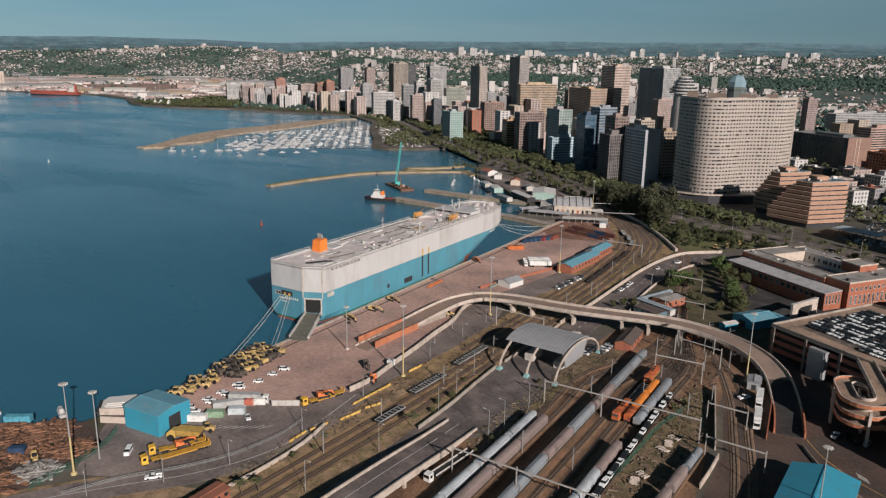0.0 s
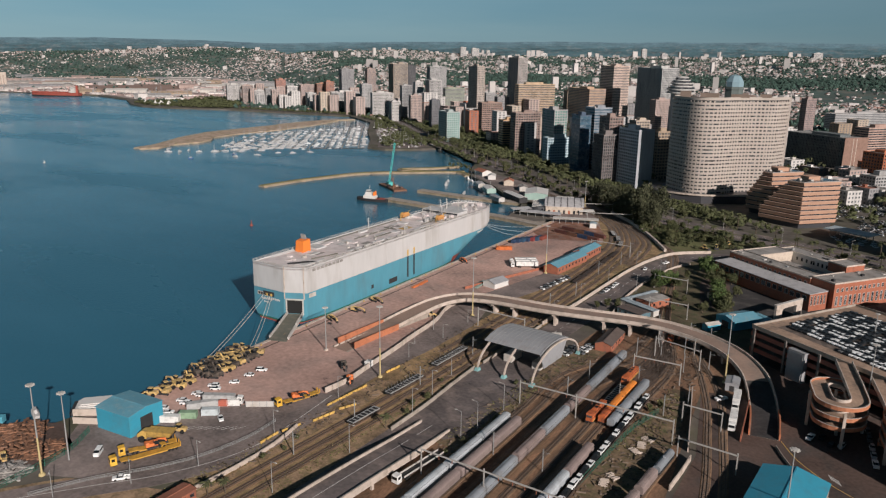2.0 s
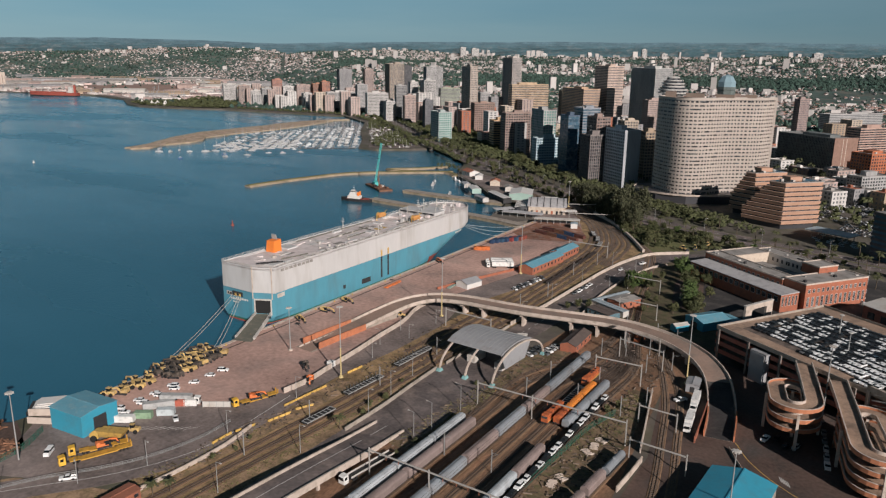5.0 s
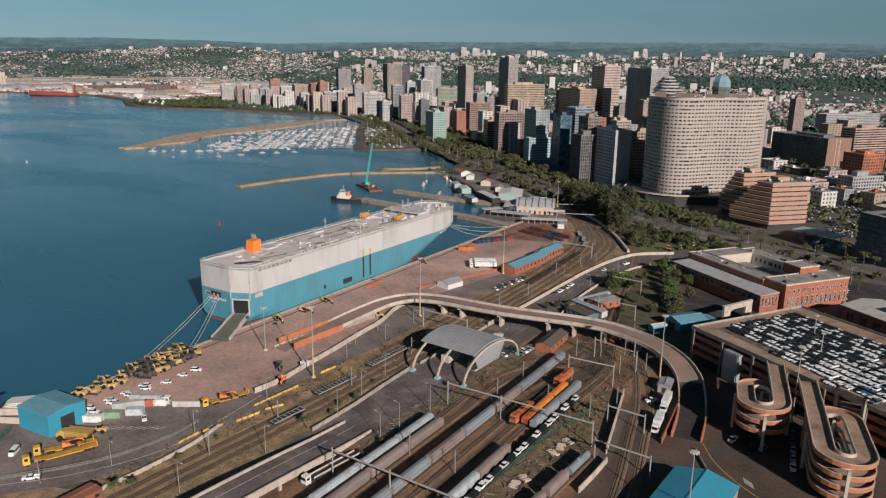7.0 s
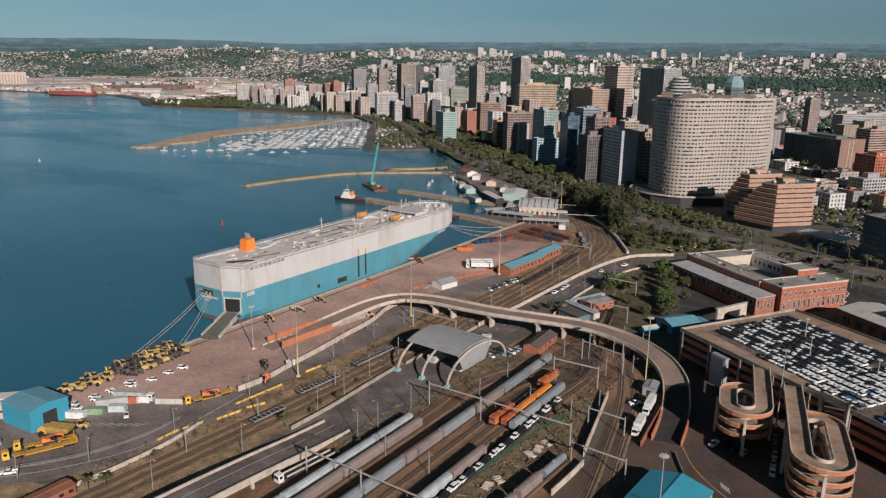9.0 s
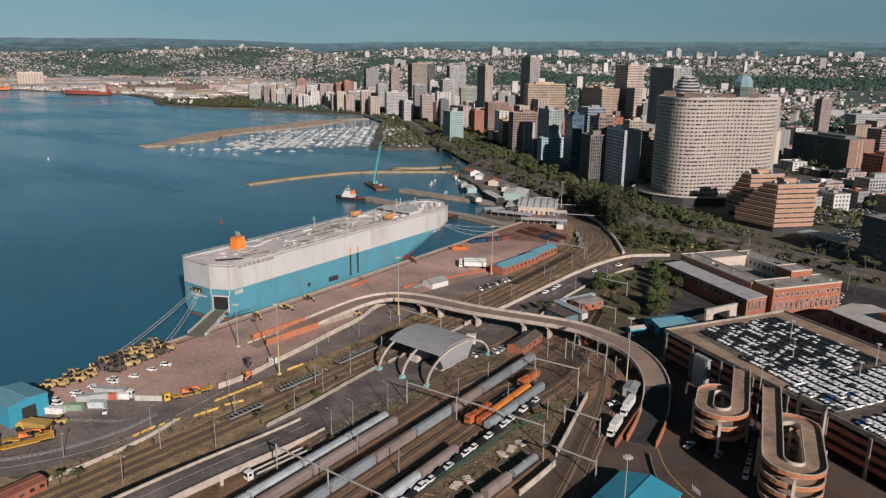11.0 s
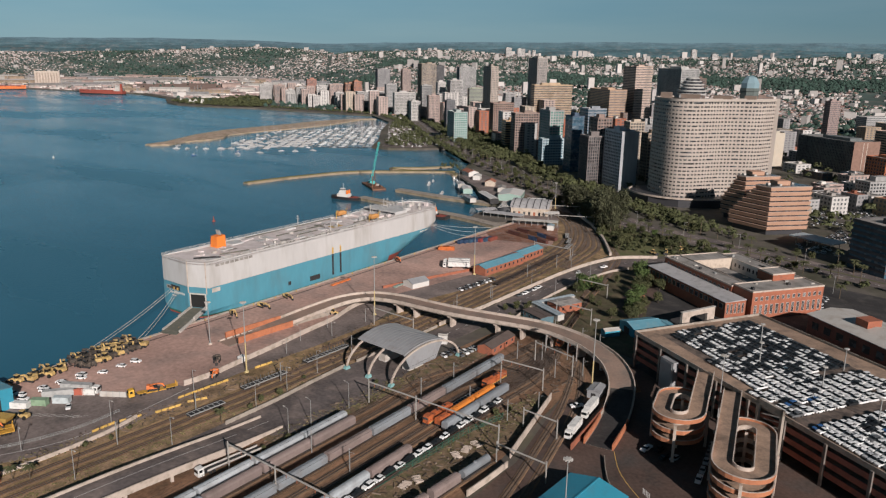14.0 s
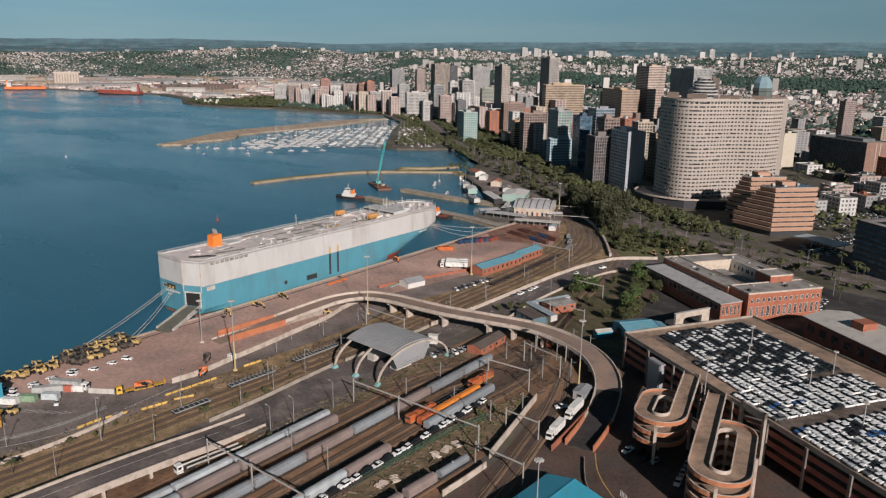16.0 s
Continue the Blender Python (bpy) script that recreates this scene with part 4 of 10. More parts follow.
    for s in range(34, 150, 14):
        part("side_davit", Shape().beam((15.2, s, 27.6), (15.2, s, 29.6), 0.3).beam((15.2, s, 29.6), (16.4, s, 29.4), 0.25), M_offwhite, ship)
    rd2 = random.Random(9)
    for k in range(34):
        y = rd2.uniform(6, 184)
        x = rd2.uniform(-12, 12) * (1 if y < 165 else 0.6)
        kind = rd2.random()
        if kind < 0.5:
            part("deck_vent", Shape().tube((x, y, 27.6), (x, y, 27.6 + rd2.uniform(0.6, 1.5)), rd2.uniform(0.35, 0.8), n=8), M_offwhite, ship)
        elif kind < 0.8:
            part("deck_hatch", Shape().block(x, y, 27.6, rd2.uniform(1.5, 3), rd2.uniform(1.5, 5), rd2.uniform(0.25, 0.6)), M_hulldeck, ship)
        else:
            part("deck_locker", Shape().block(x, y, 27.6, 1.4, 2.4, 1.1), rd2.choice([M_steel, M_offwhite, M_yellow]), ship)
    rd3 = random.Random(14)
    for k in range(16):
        y = 20 + k * 9.5 + rd3.uniform(-2, 2)
        part("edge_locker", Shape().block(13.6, y, 27.6, 1.4, rd3.uniform(2, 6), rd3.uniform(0.9, 2.0)), (M_hullwhite, M_offwhite, M_hulldeck)[k % 3], ship)
    for k in range(40):
        y, x = 128 + 68 * rd3.random(), rd3.uniform(-11, 11)
        x *= 1 if y < 178 else 0.6
        h = rd3.uniform(0.8, 2.6)
        if k % 3:
            part("bow_fitting", Shape().block(x, y, 27.6, rd3.uniform(0.8, 3.2), rd3.uniform(0.8, 3.4), h, rd3.uniform(-8, 8)), (M_hullwhite, M_offwhite, M_steel, M_hulldeck, M_roofgrey)[k % 5], ship)
        else:
            part("bow_post", Shape().tube((x, y, 27.6), (x, y, 28.6 + h * 1.6), 0.18, 0.12, 6), M_offwhite, ship)
    for k in range(14):
        x, y = rd3.uniform(-12, 12), rd3.uniform(14, 130)
        part("deck_stain", Shape().block(x, y, 27.6, rd3.uniform(1.2, 4), rd3.uniform(2, 8), 0.015 + 0.004 * k), (M_roofgrey, M_hullwhite)[k % 2], ship)
    for x in (-14.2, 14.2):
        part("deck_gutter", Shape().box(x - 0.4, 12, 27.6, x + 0.4, 150, 28.0), M_hullwhite, ship)
    part("deck_marking", Shape().block(3, 108, 27.62, 5, 9, 0.02), M_yellow, ship, "yellow painted deck marking")
    for s in range(10, 34, 3):
        part("side_recess", Shape().box(15.62, s, 25.5, 15.7, s + 2.4, 26.8), M_roofgrey, ship)
    # openings and marks of the side
    part("pilot_door", Shape().box(15.55, 74, 3.6, 15.68, 82, 6.4), M_dark, ship)
    part("bunker_hatch", Shape().box(15.55, 57.5, 5.0, 15.68, 59.5, 7.0), M_dark, ship)
    for s in (92, 98.5):
        part("side_ladder", Shape().box(15.6, s, 3.4, 15.8, s + 1.3, 15.5), M_dark, ship)
        part("ladder_hoist", Shape().box(15.6, s + 0.1, 16, 16.0, s + 1.1, 19.5), M_yellow, ship)
    # unreadable name on the bow and stern as plain bars
    for k in range(8):
        y = 176 + k * 1.3 + (0.8 if k > 3 else 0)
        b = breadth(y, 14.2) + 0.05
        part("name_bar", Shape().beam((b, y, 14.2), (breadth(y + 0.8, 14.2) + 0.05, y + 0.8, 14.2), 0.12, 0.9), M_white, ship)
    for k in range(7):
        part("name_bar", Shape().box(-6.5 + k * 1.3, -0.1, 10.6, -5.6 + k * 1.3, -0.02, 11.5), M_white, ship)
    part("stern_opening", Shape().box(-9, -0.12, 12.2, -1.5, 0.2, 14.4), M_dark, ship)
    for x in (-7.2, -4.2):
        part("mooring_winch", Shape().box(x, -0.2, 12.2, x + 1.4, -0.1, 13.4), M_yellow, ship)
    part("quarter_door", Shape().box(15.55, 7, 13.0, 15.7, 12, 15.0), M_offwhite, ship)
    for k in range(5):
        part("name_bar", Shape().box(-10.2 + k * 1.5, -0.06, 10.0, -9.1 + k * 1.5, -0.02, 10.9), M_white, ship, "plain bar of the name on the stern")
    part("port_bar", Shape().box(-8.8, -0.06, 8.6, -5.2, -0.02, 9.2), M_white, ship, "plain bar of the home port on the stern")
    for x in (-12.5, -10.8, -8.2, -6.2):
        part("mooring_port", Shape().box(x, -0.08, 12.2, x + 1.3, -0.02, 13.4), M_dark, ship)
        part("mooring_bin", Shape().box(x - 0.6, -0.05, 11.9, x + 1.5, -0.01, 13.7), M_pale, ship)
    # stern door on the chamfered quarter, tower and ramp
    a, b = Vector((5.0, 0, 0)), Vector((HB, 5.2, 0))
    d = (b - a).normalized()
    nrm = Vector((d.y, -d.x, 0))
    def onface(u, out, z):
        p = a + d * u + nrm * out
        return (p.x, p.y, z)
    def slab(name, u0, u1, z0, z1, out, material, label="", depth=0.2):
        return part(name, Shape().hexa([onface(u0, out, z0), onface(u1, out, z0), onface(u1, out - depth, z0), onface(u0, out - depth, z0)], [onface(u0, out, z1), onface(u1, out, z1), onface(u1, out - depth, z1), onface(u0, out - depth, z1)]), material, ship, label)
    slab("door_opening", 1.6, 9.6, 5.4, 12.0, 0.06, M_black)
    slab("door_frame", 1.0, 1.7, 4.8, 12.6, 0.3, M_offwhite)
    slab("door_frame", 9.5, 10.2, 4.8, 12.6, 0.3, M_offwhite)
    slab("door_frame", 1.0, 10.2, 12.0, 12.7, 0.32, M_offwhite)
    for u in (0.6, 10.6):
        slab("ramp_hoist_rail", u - 0.25, u + 0.25, 12.6, 28.6, 0.35, M_pale)
    ramp = Shape()
    top = [onface(1.7, 0.1, 5.2), onface(9.5, 0.1, 5.2)]
    m_inv = m.inverted()
    foot = [m_inv @ Vector((-244.6, 224.0, 0.3)), m_inv @ Vector((-236.2, 227.6, 0.3))]
    foot = [tuple(p) for p in foot]
    dn = Vector((0, 0, -0.9))
    ramp.hexa([Vector(foot[0]) + dn * 0.2, Vector(foot[1]) + dn * 0.2, Vector(top[1]) + dn, Vector(top[0]) + dn], [foot[0], foot[1], top[1], top[0]])
    rp = part("stern_ramp", ramp, M_ramp, ship, "lowered stern loading ramp")
    for k in (0, 1):
        f, t = Vector(foot[k]), Vector(top[k])
        part("ramp_kerb", Shape().beam(f.lerp(t, 0.1), f.lerp(t, 0.55), 0.9, 1.1), M_offwhite, rp)
        part("ramp_kerb", Shape().beam(f.lerp(t, 0.57), t, 0.7, 2.0), M_offwhite, rp)
    return ship


SHIP = pose(-266.4, 249.6, -3, 0, 0, 3.15) @ Matrix.Diagonal((1, 1, 1.045, 1))
car_carrier(SHIP)


def mooring_line(p, q, sag):
    pts = [Vector(p).lerp(Vector(q), k / 8) - Vector((0, 0, sag * 4 * (k / 8) * (1 - k / 8))) for k in range(9)]
    sh = Shape()
    for k in range(8):
        sh.tube(pts[k], pts[k + 1], 0.11, n=5, cap=False)
    return tagged(new("mooring_line", sh.mesh("mooring_line", M_rope)), "pale thick mooring rope from ship to quay", "rope", "mooring lines")


for p, q in (((-276, 249.5, 9.6), (-242, 182, 0.6)), ((-274, 249.5, 9.6), (-242.3, 186, 0.6)), ((-271.5, 249.7, 9.6), (-244, 213, 0.6)), ((-270, 249.8, 9.6), (-244.2, 216, 0.6)),
             ((-264.5, 441, 14), (-258.5, 476, 0.6)), ((-265, 442, 14), (-259.5, 492, 0.6)), ((-265.5, 443, 14), (-260.5, 515, 0.6))):
    mooring_line(p, q, 1.5)
for k in range(26):
    y = 158 + k * 15
    x = -240 - (y - 150) * 22.5 / 397 + 1.6
    sh = Shape().lathe([(0.4, 0), (0.28, 0.15), (0.26, 0.5), (0.42, 0.6), (0.42, 0.75), (0.2, 0.82)], n=8)
    ob = new("bollard", sh.mesh("bollard", M_yellow))
    ob.matrix_basis = pose(x, y, 0.04)
    tagged(ob, "yellow cast-iron bollard on the quay edge", "bollard", "bollards on the quay")


# ---- arched railway shed over the road ----
def arched_shed():
    """A barrel roof across the road on tall arches that stand out before and behind it."""
    ob = thing("arched_shed", pose(-135.3, 276.2, 0), "grey barrel-roofed steel canopy on arched legs over the road", "canopy")
    def arch(half, h, y0=0.0, n=16, a0=0.0, a1=math.pi):
        return [(half * math.cos(a0 + (a1 - a0) * k / n) + y0, h * math.sin(a0 + (a1 - a0) * k / n)) for k in range(n + 1)]
    top = [(y, 0.75 + 11.9 * math.sqrt(1 - (y / 21.5) ** 2)) for y in [12.6 - 25.2 * k / 16 for k in range(17)]]
    n = len(top)
    x0, x1 = -16.0, 11.5
    vs = [(x, y, z + dz) for dz in (0, -0.25) for x in (x0, x1) for y, z in top]
    fs = [(i, i + 1, n + i + 1, n + i) for i in range(n - 1)] + [(2 * n + i + 1, 2 * n + i, 3 * n + i, 3 * n + i + 1) for i in range(n - 1)]
    fs += [(i + 1, i, 2 * n + i, 2 * n + i + 1) for i in range(n - 1)] + [(n + i, n + i + 1, 3 * n + i + 1, 3 * n + i) for i in range(n - 1)]
    fs += [(0, n, 3 * n, 2 * n), (2 * n - 1, n - 1, 3 * n - 1, 4 * n - 1)]
    part("barrel_roof", Shape().add(vs, fs), M_grey, ob, "grey corrugated barrel roof")
    for k in range(0, 13):
        x = x0 + 1.2 + k * (x1 - x0 - 2.4) / 12
        sh = Shape()
        for i in range(n - 1):
            sh.beam((x, top[i][0], top[i][1] + 0.04), (x, top[i + 1][0], top[i + 1][1] + 0.04), 0.1, 0.1)
        part("roof_seam", sh, M_steel, ob)
    end = [(y, z) for y, z in top] + [(top[-1][0] + 4, 2.6), (top[0][0] - 5, 2.6)]
    m = len(end)
    tri = [(*[(10.8 + d, y, z) for d in (0, 0.3) for y, z in end],)][0]
    part("end_cladding", Shape().add(list(tri), [tuple(range(m)), tuple(range(2 * m - 1, m - 1, -1))] + [(i, m + i, m + (i + 1) % m, (i + 1) % m) for i in range(m)]), M_grey, ob, "grey clad end wall")
    for x in (-13.5, -0.5, 12.6):
        leg = Shape()
        pts = [(x, y, z) for y, z in arch(21.5, 11.9, 0, 26)]
        for i in range(26):
            leg.beam(pts[i], pts[i + 1], 0.6, 0.8)
        part("arch_leg", leg, M_pale, ob, "pale steel arch leg")
        for s in (-1, 1):
            part("footing", Shape().block(x, s * 21.5, 0, 2.0, 2.6, 1.3, 0, 0.7), M_tealpale, ob, "teal painted footing")
    for x in (-8, 6):
        part("kiosk", Shape().box(x - 2, -6, 0.1, x + 2, 3, 3.2), M_offwhite, ob, "pale gate kiosk")
    return ob


M_tealpale = mat("faded_teal_paint", (0.2, 0.38, 0.38), 0.7, var=0.15)
arched_shed()


# ---- small sheds and houses ----
def shed(x, y, sx, sy, h, rise, ang, wallm, roofm, label, name="shed", doors=0, over=0.3, windows=0, winm=None):
    """A gabled shed, ridge along its y, with a door or two in the front and windows in the long sides."""
    ob = thing(name, pose(x, y, 0, 0, 0, ang), label, "building")
    a, b = sx / 2, sy / 2
    body = Shape().box(-a, -b, -0.2, a, b, h)
    for yy in (-b, b - 0.2):
        body.add([(-a, yy, h), (a, yy, h), (0, yy, h + rise), (-a, yy + 0.2, h), (a, yy + 0.2, h), (0, yy + 0.2, h + rise)], [(0, 1, 2), (5, 4, 3), (0, 2, 5, 3), (2, 1, 4, 5)])
    part("wall", body, wallm, ob)
    for s in (-1, 1):
        e = s * (a + over)
        ez = h - rise * over / max(a, 0.1)
        q = [(0, -b - over, h + rise + 0.02), (e, -b - over, ez + 0.02), (e, b + over, ez + 0.02), (0, b + over, h + rise + 0.02)]
        if s > 0:
            q = q[::1]
        else:
            q = [q[1], q[0], q[3], q[2]]
        part("roof", Shape().hexa(q, [(px, py, pz + 0.15) for px, py, pz in q]), roofm, ob)
    part("ridge_cap", Shape().beam((0, -b - over, h + rise + 0.2), (0, b + over, h + rise + 0.2), 0.5, 0.15), roofm, ob)
    for k in range(doors):
        dx = (k - (doors - 1) / 2) * sx / max(doors, 1)
        part("door", Shape().box(dx - sx * 0.18, -b - 0.06, 0, dx + sx * 0.18, -b + 0.02, h * 0.72), M_dark, ob)
    for k in range(windows):
        yy = -b + (k + 0.5) * sy / windows
        for s in (-1, 1):
            part("window", Shape().box(s * a - 0.05, yy - 0.7, h * 0.4, s * a + 0.05, yy + 0.7, h * 0.75), M_glassdark, ob)
    return ob


M_tealroof = mat("faded_teal_roof", (0.12, 0.3, 0.38), 0.6, var=0.15, big=0.2, fine=1.5, stain=(0.2, 0.32, 0.36), amount=0.3)
shed(-221.6, 140.0, 14.6, 16.4, 8.0, 0.9, 98, M_teal, M_tealroof, "teal corrugated metal shed on the quay", "metal_shed", 1)
shed(-21, 221, 19, 34, 5.6, 2.2, 0, M_concrete, M_teal, "large yard building with a bright teal metal roof", "metal_shed")
M_tealdull = mat("dull_blue_paint", (0.1, 0.17, 0.2), 0.8, var=0.2, big=0.3, fine=2)
M_bluesheet = mat("pale_blue_sheet", (0.34, 0.4, 0.43), 0.55, var=0.15, big=0.2, fine=1.5, stain=(0.25, 0.28, 0.3), amount=0.35)
M_brownroof2 = mat("dark_brown_roof", (0.11, 0.085, 0.075), 0.9, var=0.25, big=0.3, fine=2)
shed(-192.2, 424, 10, 40, 4.6, 1.6, -1, M_brickred, M_tealroof, "long orange brick shed with a teal roof", "brick_shed", windows=9)
shed(-193.2, 457.5, 9, 25, 5.0, 1.6, 1, M_brickred, M_tealroof, "long orange brick shed with a teal roof", "brick_shed", windows=6)
shed(-116, 317, 7.5, 21, 3.4, 1.4, 6, M_brickred, M_brownroof2, "small brick railway house with a dark roof", "brick_house", windows=4)
shed(-122, 361, 8, 15, 3.6, 0.4, 70, M_tealdull, M_brownroof2, "low blue-grey building with a dark flat roof", "small_building", windows=4)
shed(-123, 371.5, 4, 23, 3.2, 0.2, 68, M_offwhite, M_bluesheet, "long pale blue lean-to roof", "lean_to", windows=3)
shed(-129.5, 387, 3, 28, 3.0, 0.2, -19, M_offwhite, M_bluesheet, "narrow pale blue lean-to roof", "lean_to", windows=3)
shed(-120.5, 384, 10, 15, 4.2, 0.5, -19, M_brickred, M_roofgrey, "brick building with a grey flat roof", "brick_house", windows=3)
shed(-137, 304, 2.2, 4, 4.2, 0.2, -60, M_white, M_offwhite, "small white cabin behind the canopy", "site_cabin")
shed(-75, 381, 13, 17, 4.4, 1.5, -33, M_teal, M_tealroof, "low teal roofed workshop", "metal_shed", 1)
shed(-62, 385, 9, 22, 3.6, 0.9, 57, M_teal, M_tealroof, "low teal lean-to workshop", "metal_shed", 1)
shed(-84, 366, 4, 8, 3.0, 0.7, -33, M_teal, M_offwhite, "small teal hut beside the railway", "metal_shed")
shed(-96, 418, 6, 9, 3.0, 1.4, -33, M_pale, M_rooftile, "small house with a red tiled roof", "small_house", windows=2)
shed(-206, 362, 9, 12, 3.0, 1.6, -10, M_white, M_grey, "white tent-roofed pavilion in the car yard", "pavilion")
shed(-57.0, 303, 5, 8, 3.2, 0.4, 10, M_grey, M_grey, "grey roofed guard hut beside the ramp", "metal_shed", 1)
# low brick row beneath the access road
shed(-166.5, 113, 5.5, 24, 3.2, 0.3, 4, M_brickred, M_rooftile, "long low orange brick row beside the access road", "brick_row", windows=8)

# ---- multi-storey car park ----
GA = pose(-59.5, 340.0, 0, 0, 0, -28.6)
GW, GL = 150.0, 68.0


M_rampdeck = mat("tan_ramp_deck", (0.34, 0.235, 0.17), 0.92, var=0.5, big=0.1, fine=1.2, stain=(0.2, 0.145, 0.11), amount=0.45)
M_garcol = mat("grimy_concrete", (0.2, 0.175, 0.155), 0.9, var=0.3, big=0.2, fine=1.5, stain=(0.11, 0.095, 0.085), amount=0.4)
# dark blotched deck colour stands in for the shade between parked cars
M_parkdeck = mat("car_shade_deck", (0.15, 0.115, 0.095), 0.9, var=0.6, big=0.15, fine=1.0, stain=(0.06, 0.05, 0.045), amount=0.55)
M_garbrick = mat("dull_red_brick", (0.27, 0.105, 0.075), 0.9, var=0.2, big=0.2, fine=2, stain=(0.18, 0.08, 0.06), amount=0.35)


def garage():
    ob = thing("parking_garage", GA, "open-sided concrete car park with red brick parapets", "parking garage")
    levels = [4.6, 8.2, 11.8, 15.0]
    for k, z in enumerate(levels):
        part("floor_slab", Shape().box(0, 0, z - 0.5, GW, GL, z), M_rampdeck if k == 3 else M_concrete, ob, "dusty roof deck" if k == 3 else "")
        h = 1.0 if k == 3 else 1.1
        for x0, y0, x1, y1 in ((0, -0.3, GW, 0), (0, GL, GW, GL + 0.3), (-0.3, -0.3, 0, GL + 0.3)):
            part("parapet", Shape().box(x0, y0, z - 0.8, x1, y1, z + h), M_concrete if k == 3 else M_garbrick, ob, "pale roof parapet" if k == 3 else "red brick parapet")
    part("roof_surface", Shape().prism([(5.5, 9), (62, 6.5), (64, 2), (GW - 1, 2), (GW - 1, 58), (5.5, 58)], 14.9, 15.008), M_parkdeck, ob, "parking surface with the shade between cars in its colour")
    for i in range(10):
        x = 1.5 + i * (GW - 3) / 9
        part("column", Shape().block(x, -0.55, 0, 1.0, 0.7, 14.6), M_garcol, ob)
        part("column", Shape().block(x, GL + 0.5, 0, 0.9, 0.7, 14.6), M_garcol, ob)
        for y in (14, 30, 46):
            part("column", Shape().block(x, y, 0, 0.8, 0.8, 14.5), M_garcol, ob)
    for i in range(5):
        y = 1.5 + i * (GL - 3) / 4
        part("column", Shape().block(-0.5, y, 0, 0.7, 0.9, 14.6), M_garcol, ob)
    # near-black sheet across every level, set in from the rear edge
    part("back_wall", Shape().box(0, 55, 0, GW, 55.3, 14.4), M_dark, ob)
    part("ground_floor", Shape().box(0, 0, 0.03, GW, GL, 0.12), M_darkasphalt, ob)
    part("stair_tower", Shape().box(21, -2.6, 0, 29, 0.0, 13.0).box(21.6, -2.8, 0.5, 28.4, -2.6, 12.4), M_grey, ob, "grey clad stair tower")
    tower = part("lift_frame", Shape().box(72.4, -2.6, 0, 73.5, -1.5, 18.5).box(82.7, -2.6, 0, 83.8, -1.5, 18.5).box(72.4, -2.6, 16.6, 83.8, -1.5, 18.5), M_concrete, ob, "concrete stair frame")
    for k in range(8):
        part("stair_flight", Shape().beam((74, -1.2 + (k % 2) * 0.9, 1 + 2 * k), (82, -1.2 + (k % 2) * 0.9, 3 + 2 * k), 0.7, 0.25), M_offwhite, tower)
    return ob


garage()


M_orangebrick = mat("orange_parapet_brick", (0.44, 0.175, 0.09), 0.85, var=0.2, big=0.25, fine=2, stain=(0.34, 0.14, 0.075), amount=0.3)


def helix(m, straight, rad, width, turns, flip, reach, label):
    """A spiral car ramp of stadium plan, long along local y, that leaves the roof deck on one straight and winds down."""
    ob = thing("spiral_ramp", m, label, "car ramp", "spiral ramps of the car park")
    n, h = 12, straight / 2
    plan = [(-rad, h)] + [(rad * math.cos(math.pi + math.pi * k / n), -h + rad * math.sin(math.pi + math.pi * k / n)) for k in range(n + 1)]
    plan += [(rad * math.cos(math.pi * k / n), h + rad * math.sin(math.pi * k / n)) for k in range(n + 1)]
    sg = -1 if flip else 1
    run = [0.0]
    for i in range(1, len(plan)):
        run.append(run[-1] + (Vector(plan[i]) - Vector(plan[i - 1])).length)
    for k in range(turns):
        path = [(sg * x, y, 15.2 - 3.6 * (k + r / run[-1])) for (x, y), r in zip(plan, run)]
        if k == 0:
            path = [(x, y, max(z, 15.2 - 2.6 * r / run[-1])) for (x, y, z), r in zip(path, run)]
        w = width / 2
        def band(u0, u1, z0, z1):
            return [(sg * u0, z0), (sg * u1, z0), (sg * u1, z1), (sg * u0, z1)][::sg]
        part("ramp_deck", Shape().sweep(path, band(-w, w, -0.45, 0)), M_rampdeck, ob, "dusty ramp deck")
        part("outer_parapet", Shape().sweep(path, band(w, w + 0.3, -0.65, 0.8)), M_orangebrick, ob, "orange brick parapet")
        part("coping", Shape().sweep(path, band(w - 0.05, w + 0.36, 0.8, 0.95)), M_pale, ob)
        part("inner_parapet", Shape().sweep(path, band(-w - 0.3, -w, -0.5, 1.1)), M_pale, ob)
    for x, y in ((0, -h - rad - w - 0.7), (rad + w + 0.7, 0), (-rad - w - 0.7, 0), (0, -h + 1), (0, h - 1)):
        part("column", Shape().block(x, y, 0, 0.9, 0.9, 13.2), M_pale, ob)
    x0 = -sg * rad
    part("link_deck", Shape().box(x0 - w, h, 14.75, x0 + w, h + reach, 15.2), M_rampdeck, ob, "dusty ramp deck")
    for s in (-1, 1):
        part("link_parapet", Shape().box(x0 + s * (w + 0.15) - 0.15, h, 14.3, x0 + s * (w + 0.15) + 0.15, h + reach, 16.3), M_pale, ob)
    return ob


helix(pose(-17.8, 289.4, 0, 0, 0, 16.5), 12.0, 5.7, 5.4, 3, True, 23.0, "spiral concrete car ramp with orange brick bands")
helix(pose(8.9, 274.6, 0, 0, 0, 16), 25.0, 5.9, 5.6, 4, False, 25.0, "tall spiral concrete car ramp with orange brick bands")

# ---- city ----
GRID = 55.8
WALLS = {}


def wall_mat(c):
    if c not in WALLS:
        WALLS[c] = mat("facade_paint", tuple(q * 0.88 for q in c), 0.85, var=0.22, big=0.06, fine=0.5, stain=tuple(q * 0.62 for q in c), amount=0.35, stretch=(1, 1, 0.22), vary=0.1)
    return WALLS[c]


